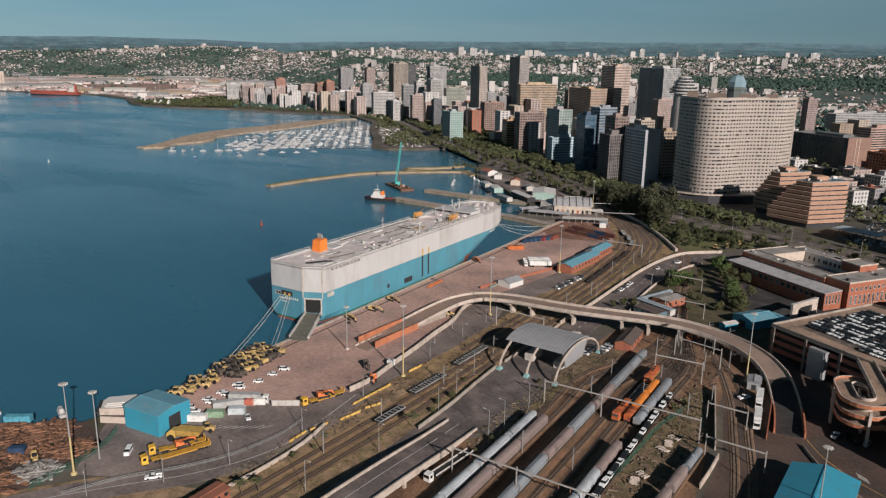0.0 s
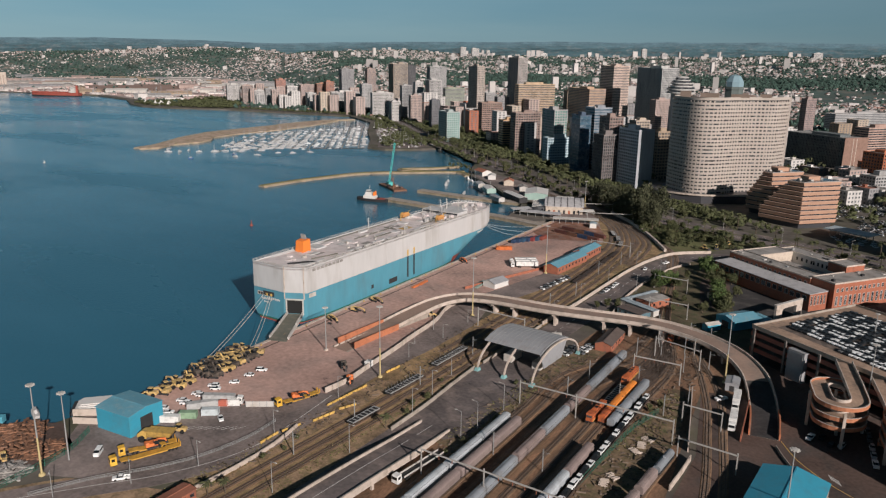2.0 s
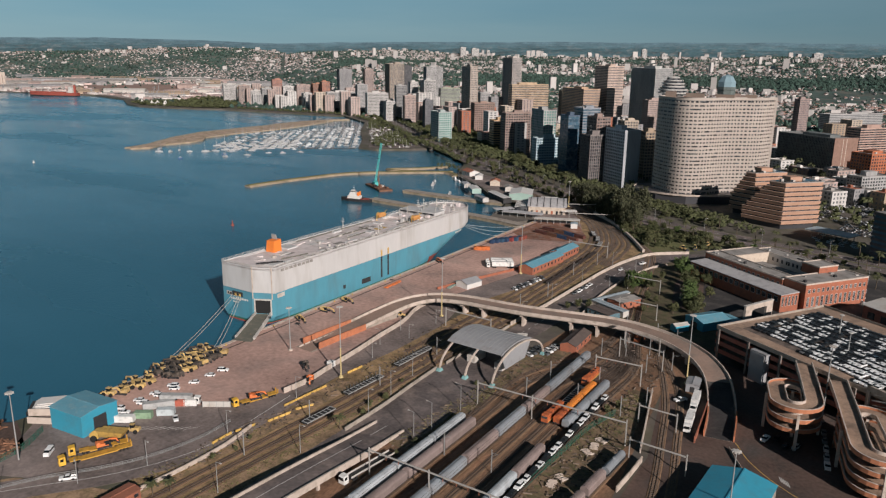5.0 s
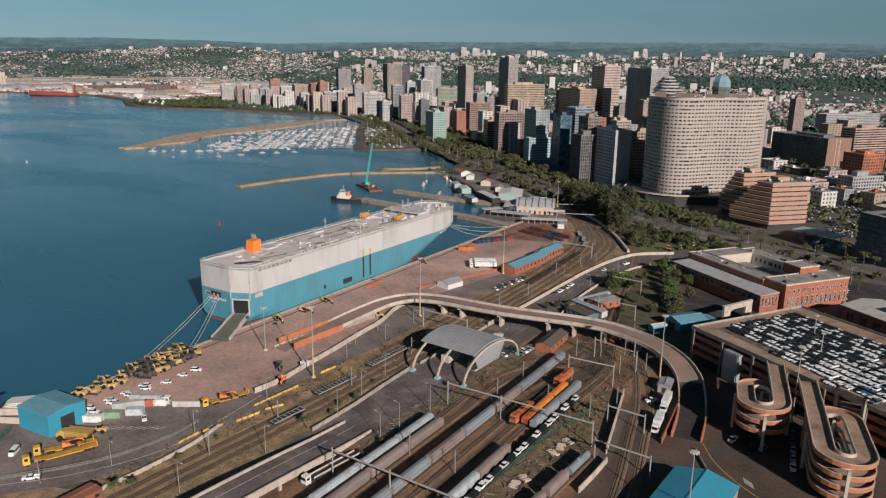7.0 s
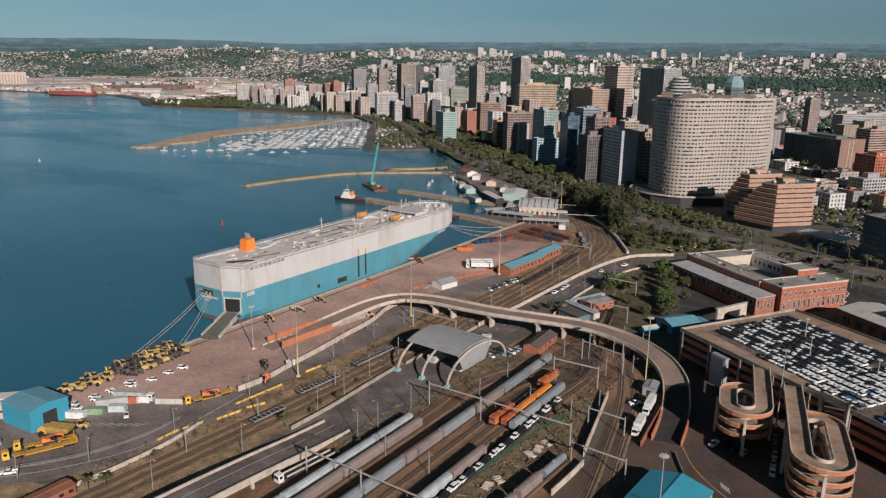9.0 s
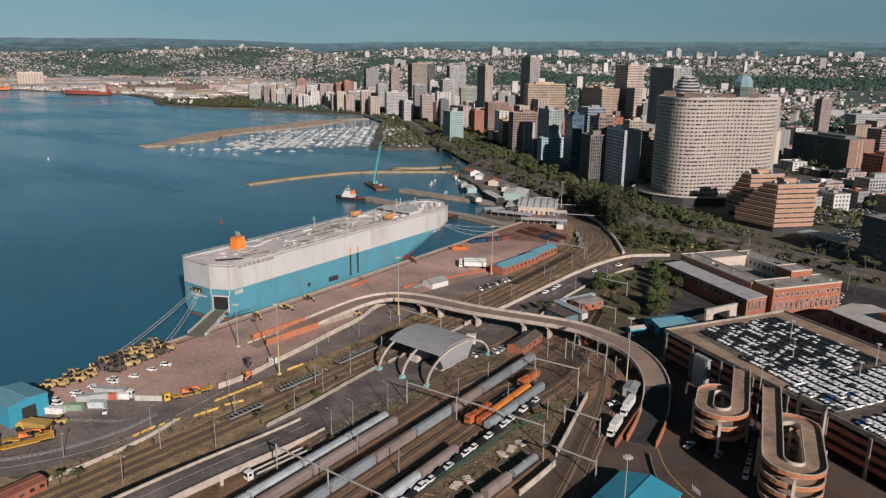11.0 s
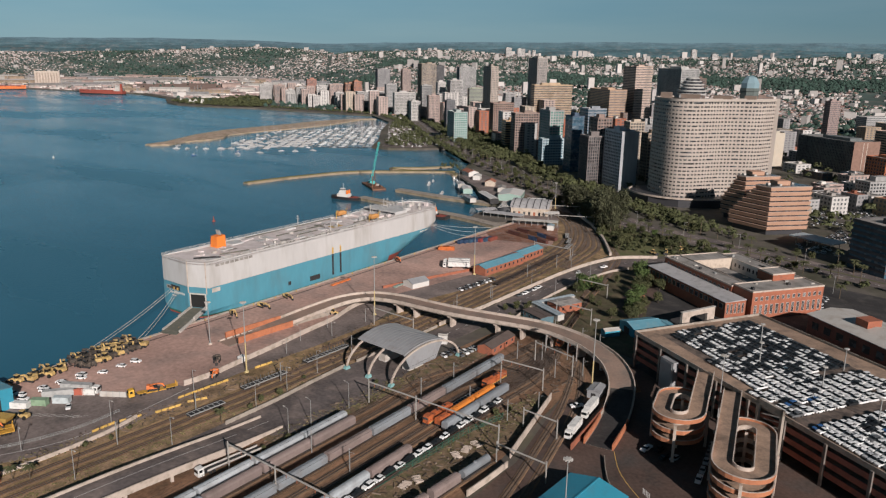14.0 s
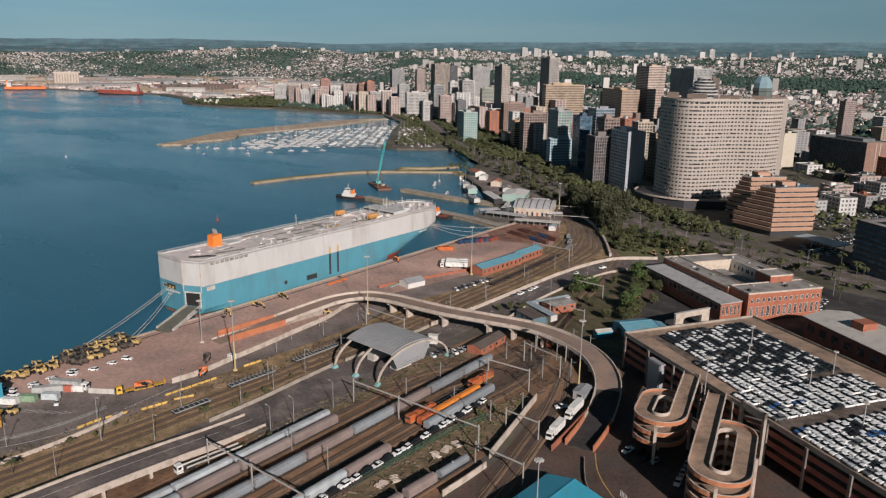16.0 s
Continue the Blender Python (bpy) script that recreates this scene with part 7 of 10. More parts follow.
def truck(x, y, ang, key, c, label, bed="low", length=14.0, z=0.05):
    """A cab-over tractor with a trailer behind it; the cab faces local -y."""
    ob = thing("truck", pose(x, y, z, 0, 0, ang), label, "truck", "trucks")
    cm = box_mat(key, c)
    cab = loft([(-0.0, 1.2, 1.15, 0.7, 1.6), (0.05, 1.24, 1.1, 0.5, 3.0), (0.5, 1.25, 1.12, 0.5, 3.2), (2.1, 1.25, 1.12, 0.5, 3.3)])
    cb = part("cab", cab, cm, ob)
    part("windscreen", Shape().hexa([(-1.05, -0.03, 1.75), (1.05, -0.03, 1.75), (1.05, 0.1, 1.75), (-1.05, 0.1, 1.75)], [(-1.0, -0.0, 2.75), (1.0, -0.0, 2.75), (1.0, 0.12, 2.75), (-1.0, 0.12, 2.75)]), M_carglass, cb)
    for s in (-1, 1):
        part("side_window", Shape().box(s * 1.2 - 0.05, 0.5, 1.8, s * 1.2 + 0.05, 1.5, 2.7), M_carglass, cb)
    part("chassis", Shape().box(-0.5, 0.4, 0.55, 0.5, 6.0, 0.85), M_dark, ob)
    ys = [1.0, 4.4, 5.6] + [4 + length - 3.6, 4 + length - 2.4, 4 + length - 1.2]
    wheels(ob, (-1.05, 1.05), ys, 0.5, 0.35)
    y0, y1 = 3.2, 4 + length
    if bed == "low":
        part("trailer_bed", Shape().box(-1.3, y0, 1.0, 1.3, y0 + 3.2, 1.25).box(-1.4, y0 + 3.2, 0.55, 1.4, y1 - 4.2, 0.95).box(-1.4, y1 - 4.2, 0.95, 1.4, y1, 1.2), box_mat("bedyellow", (0.55, 0.3, 0.05)), ob, "yellow low trailer bed")
        for s in (-1, 1):
            part("ramp_flap", Shape().box(s * 0.85 - 0.35, y1, 0.9, s * 0.85 + 0.35, y1 + 0.3, 2.6), box_mat("bedyellow", (0.55, 0.3, 0.05)), ob)
    elif bed == "flat":
        part("trailer_bed", Shape().box(-1.25, y0, 1.1, 1.25, y1, 1.35), M_dark, ob)
        part("side_board", Shape().box(-1.3, y0, 1.35, -1.22, y1, 2.0), M_offwhite, ob)
        part("side_board", Shape().box(1.22, y0, 1.35, 1.3, y1, 2.0), M_offwhite, ob)
    else:
        part("trailer_box", Shape().box(-1.28, y0, 1.1, 1.28, y1, 3.9), box_mat(bed, {"white": (0.7, 0.69, 0.67), "grey": (0.4, 0.4, 0.39)}[bed]), ob, bed + " box trailer")
    return ob


truck(-201.4, 119.6, -19, "yellow", (0.7, 0.4, 0.05), "yellow truck with an empty low trailer", "low", 18)
truck(-205.0, 124.8, -24, "yellow", (0.7, 0.4, 0.05), "yellow truck with machinery on its low trailer", "low", 14)
truck(-190.6, 180.0, -15, "yellow", (0.7, 0.4, 0.05), "yellow truck carrying an orange excavator", "low", 14)
truck(-202.4, 174.5, 125, "white", (0.7, 0.69, 0.66), "white truck with a grey box trailer", "grey", 11)
truck(-121.8, 166.0, -3, "white", (0.7, 0.69, 0.66), "white truck with a long open flatbed", "flat", 19)
truck(-182.6, 324.5, 60, "white", (0.7, 0.69, 0.66), "white truck beneath the flyover", "white", 7)
truck(-50.4, 281.5, 10, "white", (0.7, 0.69, 0.66), "white box truck behind another truck", "white", 9)
truck(-47.0, 264.0, 10, "white", (0.7, 0.69, 0.66), "white truck with two white boxes", "white", 8)
for k in range(3):
    truck(-224 + 2.6 * k, 408 - 3.4 * k, -54, "white", (0.7, 0.69, 0.66), "white tanker truck parked on the quay yard", "white", 13)
container(-213.2, 148.8, 0.05, -55, 9.0, "white", (0.66, 0.65, 0.62), "long white container beside the teal shed")
container(-209.5, 155.2, 0.05, -52, 6.1, "green", (0.25, 0.36, 0.24), "pale green shipping container")
container(-212, 163.8, 0.05, -34, 12.2, "grey", (0.4, 0.41, 0.41), "long grey container in the yard")
container(-205.2, 161.6, 0.05, -50, 6.1, "paleblue", (0.5, 0.55, 0.56), "pale blue shipping container")
container(-207.4, 169.4, 0.05, -50, 3.5, "red", (0.42, 0.12, 0.08), "short red container beside a truck")
container(-204.6, 171.8, 0.05, -50, 4.5, "white", (0.66, 0.65, 0.62), "short white container in the yard")
container(-188.0, 230.0, 0.05, 10, 2.6, "white", (0.66, 0.65, 0.62), "small white site cabin beside the mast")
for k in range(7):
    container(-249.5 + 1.9 * k, 459.5 + 3.4 * k, 0.05, 3, 9.5, ("navy", "navy", "steelblue", "navy", "oldmaroon", "steelblue", "oldred")[k], ((0.03, 0.06, 0.12), (0.03, 0.06, 0.12), (0.04, 0.09, 0.15), (0.03, 0.06, 0.12), (0.25, 0.05, 0.05), (0.04, 0.09, 0.15), (0.24, 0.07, 0.05))[k], "shipping container in a row on the quay")
container(-246.0, 434.5, 0.05, -62, 7.5, "orange", (0.6, 0.17, 0.05), "orange container near the quay edge")
container(-243.5, 437.0, 0.05, -62, 7.5, "orange", (0.6, 0.17, 0.05), "orange container near the quay edge")
for k in range(8):
    container(-236 + (k % 4) * 9, 505 + 12 * (k // 4) - (k % 4) * 2, 0.05, 75, 12.2, ("darkrust", "rustybrown", "navy", "darkrust")[k % 4], ((0.12, 0.05, 0.04), (0.16, 0.08, 0.05), (0.03, 0.06, 0.12), (0.2, 0.06, 0.045))[k % 4], "rusty flat container rack on the yard")
for x, y, L, ma, lab in ((-241.5, 339, 9.0, M_orange, "low orange steel cargo beam on the quay"), (-240.8, 331, 6.0, M_orange, "low orange steel cargo beam on the quay"), (-212.6, 355.6, 12.0, M_palegrey2, "low pale green steel rack on the yard"), (-214.5, 360, 10.0, M_palegrey2, "low pale green steel rack on the yard")):
    ob = thing("cargo_beam", pose(x, y, 0.05, 0, 0, 8), lab, "steel cargo", "steel cargo on the quay")
    part("beam", Shape().box(-0.9, -L / 2, 0.2, 0.9, L / 2, 0.9), ma, ob)
    for q in (-0.35, 0.35):
        part("bearer", Shape().box(-1.0, q * L - 0.12, 0, 1.0, q * L + 0.12, 0.2), M_sleeper, ob)


# ---- excavators and loaders ----
M_machine = mat("dusty_yellow_machine_paint", (0.6, 0.41, 0.16), 0.65, var=0.3, big=0.3, fine=2, stain=(0.4, 0.29, 0.17), amount=0.4, vary=0.25)
M_sooty = mat("dusty_black_machine_paint", (0.075, 0.062, 0.052), 0.75, var=0.4, big=0.4, fine=2, stain=(0.17, 0.13, 0.1), amount=0.35)
M_plant = {"yellow": M_machine, "orange": M_orange, "black": M_sooty}


def excavator(m, colour, reach, label, group="machines on the quay"):
    ob = thing("excavator", m, label, "excavator", group)
    cm = M_plant[colour]
    for s in (-1, 1):
        tr = Shape().sweep([(s * 1.1, -1.9, 0.45), (s * 1.1, 1.9, 0.45)], [(-0.3, -0.25), (-0.3, 0.35), (0.3, 0.35), (0.3, -0.25)][::-1])
        tr.tube((s * 1.1 - 0.3, -1.9, 0.45), (s * 1.1 + 0.3, -1.9, 0.45), 0.43, n=8).tube((s * 1.1 - 0.3, 1.9, 0.45), (s * 1.1 + 0.3, 1.9, 0.45), 0.43, n=8)
        part("crawler_track", tr, M_dark, ob)
    up = part("upper_body", Shape().box(-1.35, -0.2, 1.0, 1.35, 2.5, 2.0).block(0, 1.9, 2.0, 2.4, 1.1, 0.35, 0, 0.85).box(-1.35, -1.3, 1.0, -0.3, -0.2, 1.3), cm, ob)
    cab = part("cab", loft([(-1.5, 0.5, 0.42, 1.2, 2.6), (0.1, 0.5, 0.42, 1.2, 2.9)]), M_carglass, ob)
    cab.matrix_basis = pose(-0.85, 0, 0)
    part("cab_roof", Shape().box(-1.38, -1.45, 2.82, -0.36, 0.15, 2.95), cm, ob)
    a, b, c = Vector((0.25, -0.6, 1.5)), Vector((0.25, -2.2 - reach * 0.4, 2.7 + reach * 0.1)), Vector((0.25, -3.6 - reach, 1.9))
    d = Vector((0.25, -3.9 - reach * 0.9, 0.85))
    part("boom", Shape().beam(a, a.lerp(b, 0.6) + Vector((0, 0, 0.3)), 0.5, 0.6).beam(a.lerp(b, 0.6) + Vector((0, 0, 0.3)), c, 0.45, 0.5), cm, ob)
    part("arm", Shape().beam(c + Vector((0, 0.5, 0.3)), d, 0.36, 0.45), cm, ob)
    part("bucket", Shape().hexa([d + Vector(q) for q in ((-0.5, -0.5, -0.8), (0.5, -0.5, -0.8), (0.5, 0.2, -0.6), (-0.5, 0.2, -0.6))], [d + Vector(q) for q in ((-0.5, -0.4, 0.1), (0.5, -0.4, 0.1), (0.5, 0.5, 0.1), (-0.5, 0.5, 0.1))]), M_dark, ob)
    return ob


def loader(m, colour, label, group="machines on the quay"):
    ob = thing("wheel_loader", m, label, "loader", group)
    cm = M_plant[colour]
    part("rear_body", loft([(0.2, 1.0, 0.95, 0.8, 2.0), (2.6, 1.05, 0.9, 0.8, 2.1), (3.0, 0.9, 0.8, 0.9, 1.8)]), cm, ob)
    part("front_frame", Shape().box(-0.7, -1.8, 0.8, 0.7, 0.2, 1.5), cm, ob)
    part("cab", loft([(-0.3, 0.75, 0.65, 1.6, 3.1), (1.1, 0.75, 0.65, 1.9, 3.2)]), M_carglass, ob)
    part("cab_roof", Shape().box(-0.75, -0.4, 3.12, 0.75, 1.2, 3.28), cm, ob)
    wheels(ob, (-1.15, 1.15), (-1.2, 1.8), 0.75, 0.55)
    for s in (-1, 1):
        part("lift_arm", Shape().beam((s * 0.6, -0.5, 1.7), (s * 0.6, -3.0, 0.8), 0.25, 0.4), cm, ob)
    part("bucket", Shape().hexa([(-1.4, -4.0, 0.1), (1.4, -4.0, 0.1), (1.4, -2.8, 0.1), (-1.4, -2.8, 0.1)], [(-1.4, -3.6, 0.9), (1.4, -3.6, 0.9), (1.4, -2.9, 1.4), (-1.4, -2.9, 1.4)]), M_dark, ob)
    return ob


made = {}
rng = random.Random(5)
spots = [(-236.5, 157.5, 1), (-233.5, 161.5, 0), (-236.5, 164.5, 1), (-233.5, 168, 1), (-237.5, 169.5, 0), (-234.5, 173.5, 1), (-238.0, 176, 0)]
spots += [(-239.4 + 4.3 * (k % 3) - 0.5 * (k // 3) + rng.uniform(-0.5, 0.5), 180.5 + 3.1 * (k // 3) + 0.9 * (k % 3) + rng.uniform(-0.5, 0.5), k % 5 == 1) for k in range(30)]
for k, (x, y, kind) in enumerate(spots):
    m = pose(x, y, 0.05, 0, 0, rng.uniform(-50, 10) - 60) @ Matrix.Scale(1.05, 4)
    colour = "yellow" if k < 6 or rng.random() < 0.72 else "black"
    key = (kind, colour, k % 3 if not kind else 0)
    if key in made:
        copy_thing(made[key], m)
    elif kind:
        made[key] = loader(m, colour, f"{colour} wheel loader parked at the quay edge")
    else:
        made[key] = excavator(m, colour, 0.5 + 0.8 * (k % 3), f"{colour} crawler excavator parked at the quay edge")
excavator(pose(-188.0, 189.0, 1.0, 0, 0, 150), "orange", 0.2, "orange excavator loaded on a low trailer", "machines on trailers")
excavator(pose(-199.6, 134.2, 1.0, 0, 0, 160), "orange", 0.6, "orange excavator loaded on a low trailer", "machines on trailers")
loader(pose(-203.2, 146.5, 0.05, 0, 0, -60), "yellow", "yellow wheel loader in the truck yard", "yard machines")
excavator(pose(-195.6, 222.6, 0.05, 0, 0, 50), "black", 0.6, "black excavator beside the quay wall", "yard machines")
loader(pose(-203.6, 296.5, 0.05, 0, 0, 120), "yellow", "yellow loader beside the flyover ramp", "yard machines")
excavator(pose(-183.7, 213.4, 0.05, 0, 0, 40), "orange", 0.1, "small orange excavator beside the wall", "yard machines")
for x, y, a in ((-240.4, 262, 70), (-239.6, 279, 95), (-242.2, 297.5, 80)):
    excavator(pose(x, y, 0.05, 0, 0, a), "yellow", 1.8, "yellow mobile crane machine beside the ship", "machines beside the ship")
excavator(pose(-250.0, 393, 0.05, 0, 0, 60), "orange", 1.5, "orange mobile crane beside the bow", "machines beside the ship")


# yellow dump body on the ground
def dump_truck(m):
    ob = thing("dump_truck", m, "huge yellow articulated dump truck beside the teal shed", "dump truck")
    part("cab", loft([(-4.6, 1.0, 0.9, 1.2, 2.0), (-3.4, 1.2, 1.0, 1.0, 3.0), (-2.0, 1.2, 1.0, 1.0, 3.2)]), M_yellow, ob)
    part("cab_glass", Shape().box(-0.95, -3.5, 2.1, 0.95, -2.4, 2.9), M_carglass, ob)
    part("dump_body", Shape().hexa([(-1.2, -1.4, 1.5), (1.2, -1.4, 1.5), (1.3, 4.4, 1.9), (-1.3, 4.4, 1.9)], [(-1.6, -1.8, 3.4), (1.6, -1.8, 3.4), (1.7, 5.2, 3.3), (-1.7, 5.2, 3.3)]), M_yellow, ob)
    wheels(ob, (-1.3, 1.3), (-3.2, 1.2, 3.0), 0.9, 0.6)


dump_truck(pose(-204.2, 138.2, 0.05, 0, 0, -62) @ Matrix.Scale(1.3, 4))


# ---- trains ----
def wagon(m, kind, material, label, group, L=13.5):
    ob = thing("goods_wagon" if kind != "loco" else "locomotive", m, label, "wagon" if kind != "loco" else "locomotive", group)
    for y in (-L / 2 + 2.2, L / 2 - 2.2):
        bg = Shape().box(-1.0, y - 1.3, 0.35, 1.0, y + 1.3, 0.75)
        for dy in (-0.9, 0.9):
            bg.tube((-0.7, y + dy, 0.45), (0.7, y + dy, 0.45), 0.43, n=10)
        part("bogie", bg, M_dark, ob)
    part("underframe", Shape().box(-1.25, -L / 2, 0.8, 1.25, L / 2, 1.1).box(-0.15, -L / 2 - 0.45, 0.8, 0.15, L / 2 + 0.45, 1.05), M_dark, ob)
    if kind == "van":
        prof = [(-1.42, 1.1), (1.42, 1.1), (1.42, 3.1), (1.2, 3.55), (0.6, 3.8), (-0.6, 3.8), (-1.2, 3.55), (-1.42, 3.1)]
        n, cuts = len(prof), [(-L / 2 + 0.15, 1.0)]
        for k in range(int(L / 1.1)):
            y = -L / 2 + 0.7 + k * 1.1
            cuts += [(y - 0.07, 1.0), (y - 0.06, 1.03), (y + 0.06, 1.03), (y + 0.07, 1.0)]
        cuts.append((L / 2 - 0.15, 1.0))
        m = len(cuts)
        sh = Shape().add([(x * f, y, z + (0.06 if z > 3.2 and f > 1 else 0)) for y, f in cuts for x, z in prof], [tuple(range(n)), tuple(range(m * n - 1, (m - 1) * n - 1, -1))] + [(c * n + q, c * n + n + q, c * n + n + (q + 1) % n, c * n + (q + 1) % n) for c in range(m - 1) for q in range(n)])
        part("body", sh, material, ob)
        part("roof_walk", Shape().box(-0.3, -L / 2 + 0.4, 3.8, 0.3, L / 2 - 0.4, 3.88), material, ob)
    elif kind == "tank":
        part("tank", Shape().tube((0, -L / 2 + 0.3, 2.3), (0, L / 2 - 0.3, 2.3), 1.35, n=14), material, ob, smooth=False)
        part("dome", Shape().tube((0, 0, 3.5), (0, 0, 3.95), 0.5, n=8), material, ob)
    elif kind == "open":
        part("wagon_floor", Shape().box(-1.35, -L / 2, 1.1, 1.35, L / 2, 1.25), M_dark, ob)
        n = max(4, int(L / 1.9))
        for s in (-1, 1):
            part("side_sill", Shape().box(s * 1.36 - 0.08, -L / 2 + 0.1, 0.95, s * 1.36 + 0.08, L / 2 - 0.1, 1.4), material, ob)
        bars, posts = Shape(), Shape()
        for k in range(n + 1):
            y = -L / 2 + 0.3 + k * (L - 0.6) / n
            bars.box(-1.3, y - 0.12, 1.25, 1.3, y + 0.12, 1.45)
            if L > 20:
                for s in (-1, 1):
                    posts.box(s * 1.3 - 0.09, y - 0.09, 1.3, s * 1.3 + 0.09, y + 0.09, 2.6 + 0.35 * ((k * 7) % 3))
        part("floor_frame", bars, material, ob, kind="stuff")
        if posts.v:
            part("stanchions", posts, M_portal, ob, "dark steel stanchions", kind="stuff")
    elif kind == "carflat":
        part("wagon_floor", Shape().box(-1.35, -L / 2, 1.1, 1.35, L / 2, 1.22), M_rail, ob)
        for s in (-1, 1):
            part("side_rail", Shape().box(s * 1.3 - 0.06, -L / 2, 1.22, s * 1.3 + 0.06, L / 2, 1.6), material, ob)
    elif kind == "loco":
        part("hood", Shape().box(-1.2, -L / 2 + 3.4, 1.1, 1.2, L / 2 - 0.6, 3.5).block(0, 1.5, 3.5, 1.8, L * 0.5, 0.4, 0, 0.85), material, ob)
        part("cab", loft([(-L / 2 + 0.5, 1.35, 1.2, 1.1, 3.4), (-L / 2 + 0.9, 1.4, 1.25, 1.1, 3.9), (-L / 2 + 3.4, 1.4, 1.25, 1.1, 3.9)]), material, ob)
        part("windscreen", Shape().box(-1.05, -L / 2 + 0.44, 2.5, 1.05, -L / 2 + 0.75, 3.3), M_glassdark, ob)
        part("yellow_stripe", Shape().box(-1.42, -L / 2 + 0.8, 1.2, 1.42, L / 2 - 0.8, 1.5), M_yellow, ob)
        for k in range(3):
            part("roof_fan", Shape().tube((0, -0.5 + 2.2 * k, 3.9), (0, -0.5 + 2.2 * k, 4.0), 0.55, n=10), M_dark, ob)
    return ob


def train(x, y0, n, kind, mats, label, group, L=20.6, gap=0.7):
    first = {}
    for k in range(n):
        y = y0 + k * (L + gap)
        m = pose(yard_x(x, y), y, 0.37, 0, 0, 3.43)
        ma = mats[k % len(mats)]
        if ma.name in first:
            copy_thing(first[ma.name], m)
        else:
            first[ma.name] = wagon(m, kind, ma, label[k % len(label)], group, L)


def yard_wagon(x, y, kind, material, label, group, L):
    return wagon(pose(yard_x(x, y), y, 0.37, 0, 0, 3.43), kind, material, label, group, L)


M_pale_wagon = mat("pale_wagon_paint", (0.4, 0.43, 0.45), 0.6, var=0.2, big=0.1, fine=1.2, stain=(0.3, 0.31, 0.32), amount=0.4, vary=0.1)
GREYW, BROWNW = "grey covered goods wagon with a dusty roof", "dusty pinkish covered goods wagon"
train(-113.7, 127, 5, "van", [M_pale_wagon], ["pale grey covered goods wagon in a long rake"], "pale wagons")
train(-108.9, 126.5, 5, "van", [M_wagon, M_wagon, M_wagonbrown, M_wagonbrown, M_wagonbrown], [GREYW, GREYW, BROWNW, BROWNW, BROWNW], "mixed wagons")
train(-97.8, 123.5, 9, "van", [M_wagonbrown, M_wagon, M_wagon, M_wagon, M_wagonbrown, M_wagon, M_wagonbrown, M_wagon, M_wagon], [BROWNW, GREYW, GREYW, GREYW, BROWNW, GREYW, BROWNW, GREYW, GREYW], "long rake of wagons")
train(-80.2, 127.5, 5, "van", [M_pale_wagon, M_pale_wagon, M_wagon, M_pale_wagon, M_wagonbrown], [GREYW, GREYW, GREYW, GREYW, BROWNW], "short rake of wagons", 20.0)
train(-80.2, 250, 2, "van", [M_wagon], [GREYW], "grey wagons at the platform", 20.2)
M_loco = mat("orange_loco_paint", (0.5, 0.13, 0.045), 0.55, var=0.15, big=0.2, fine=2, stain=(0.25, 0.08, 0.04), amount=0.35)
yard_wagon(-87.9, 246, "loco", M_loco, "orange diesel locomotive in the yard", "locomotives", 16)
yard_wagon(-87.9, 284, "loco", M_loco, "orange diesel locomotive in the yard", "locomotives", 16)
yard_wagon(-87.9, 265, "open", M_steel, "empty flat wagon between the locomotives", "flat wagons", 19)
M_orwagon = mat("orange_wagon_paint", (0.68, 0.23, 0.04), 0.6, var=0.12, big=0.2, fine=2, stain=(0.5, 0.18, 0.05), amount=0.25)
yard_wagon(-83.9, 256, "van", M_orwagon, "bright orange covered wagon", "orange wagons", 13)
yard_wagon(-83.9, 270, "van", M_orwagon, "bright orange covered wagon", "orange wagons", 13)
yard_wagon(-83.9, 244.5, "van", M_loco, "dull red-orange covered wagon", "orange wagons", 8)
wagon(pose(-95.2, 341, 0.37, 0, 0, 14), "loco", M_loco, "orange locomotive beneath the flyover", "locomotives", 16)
for k in range(11):
    y = 118 + k * 14.6
    yard_wagon(-76.3, y, "carflat", M_rail, "rusty car-carrying flat wagon", "car wagons", 14)
    for j, dy in enumerate((-4.7, 0.2, 5.0)):
        if y + dy < 283:
            car(("hatch", "suv", "sedan")[(k + j) % 3], "white" if (k * 3 + j) % 5 in (0, 2, 3) else "black", pose(yard_x(-76.3, y + dy), y + dy, 1.6, 0, 0, 3.43), "loaded on a railway car wagon", "cars on wagons", True)
wagon(pose(-58.4, 196, 0.37), "van", M_wagonbrown, BROWNW, "wagons by the wall", 13)
wagon(pose(-58.4, 211, 0.37), "van", M_wagonbrown, BROWNW, "wagons by the wall", 13)
wagon(pose(-58.2, 226, 0.37), "tank", M_wagon, "grey tank wagon at the end of a siding", "wagons by the wall", 14)
wagon(pose(-163.0, 223, 0.37), "open", M_steel, "rusty bolster wagon with uprights", "flat wagons", 21.5)
wagon(pose(-158.4, 193.2, 0.37), "open", M_steel, "dark flat wagon on the siding", "flat wagons", 15)
wagon(pose(-165.2, 258, 0.37, 0, 0, 1.5), "open", M_steel, "rusty bolster wagon on the siding", "flat wagons", 25)
for k in range(5):
    wagon(pose(-171.5 - 1.6 * k, 400 + 17 * k, 0.37, 0, 0, 5 + 0.6 * k), "open", M_rail, "rusty flat wagon on the far sidings", "flat wagons", 15)
for k, (y, a) in enumerate(((497, 17), (511, 24), (524, 32))):
    wagon(pose(-186 - 8 * k + (0, 0.3, -1)[k], y + 1, 0.37, 0, 0, a), "open", M_steel, "grey flat wagon on the curve", "flat wagons", 13)


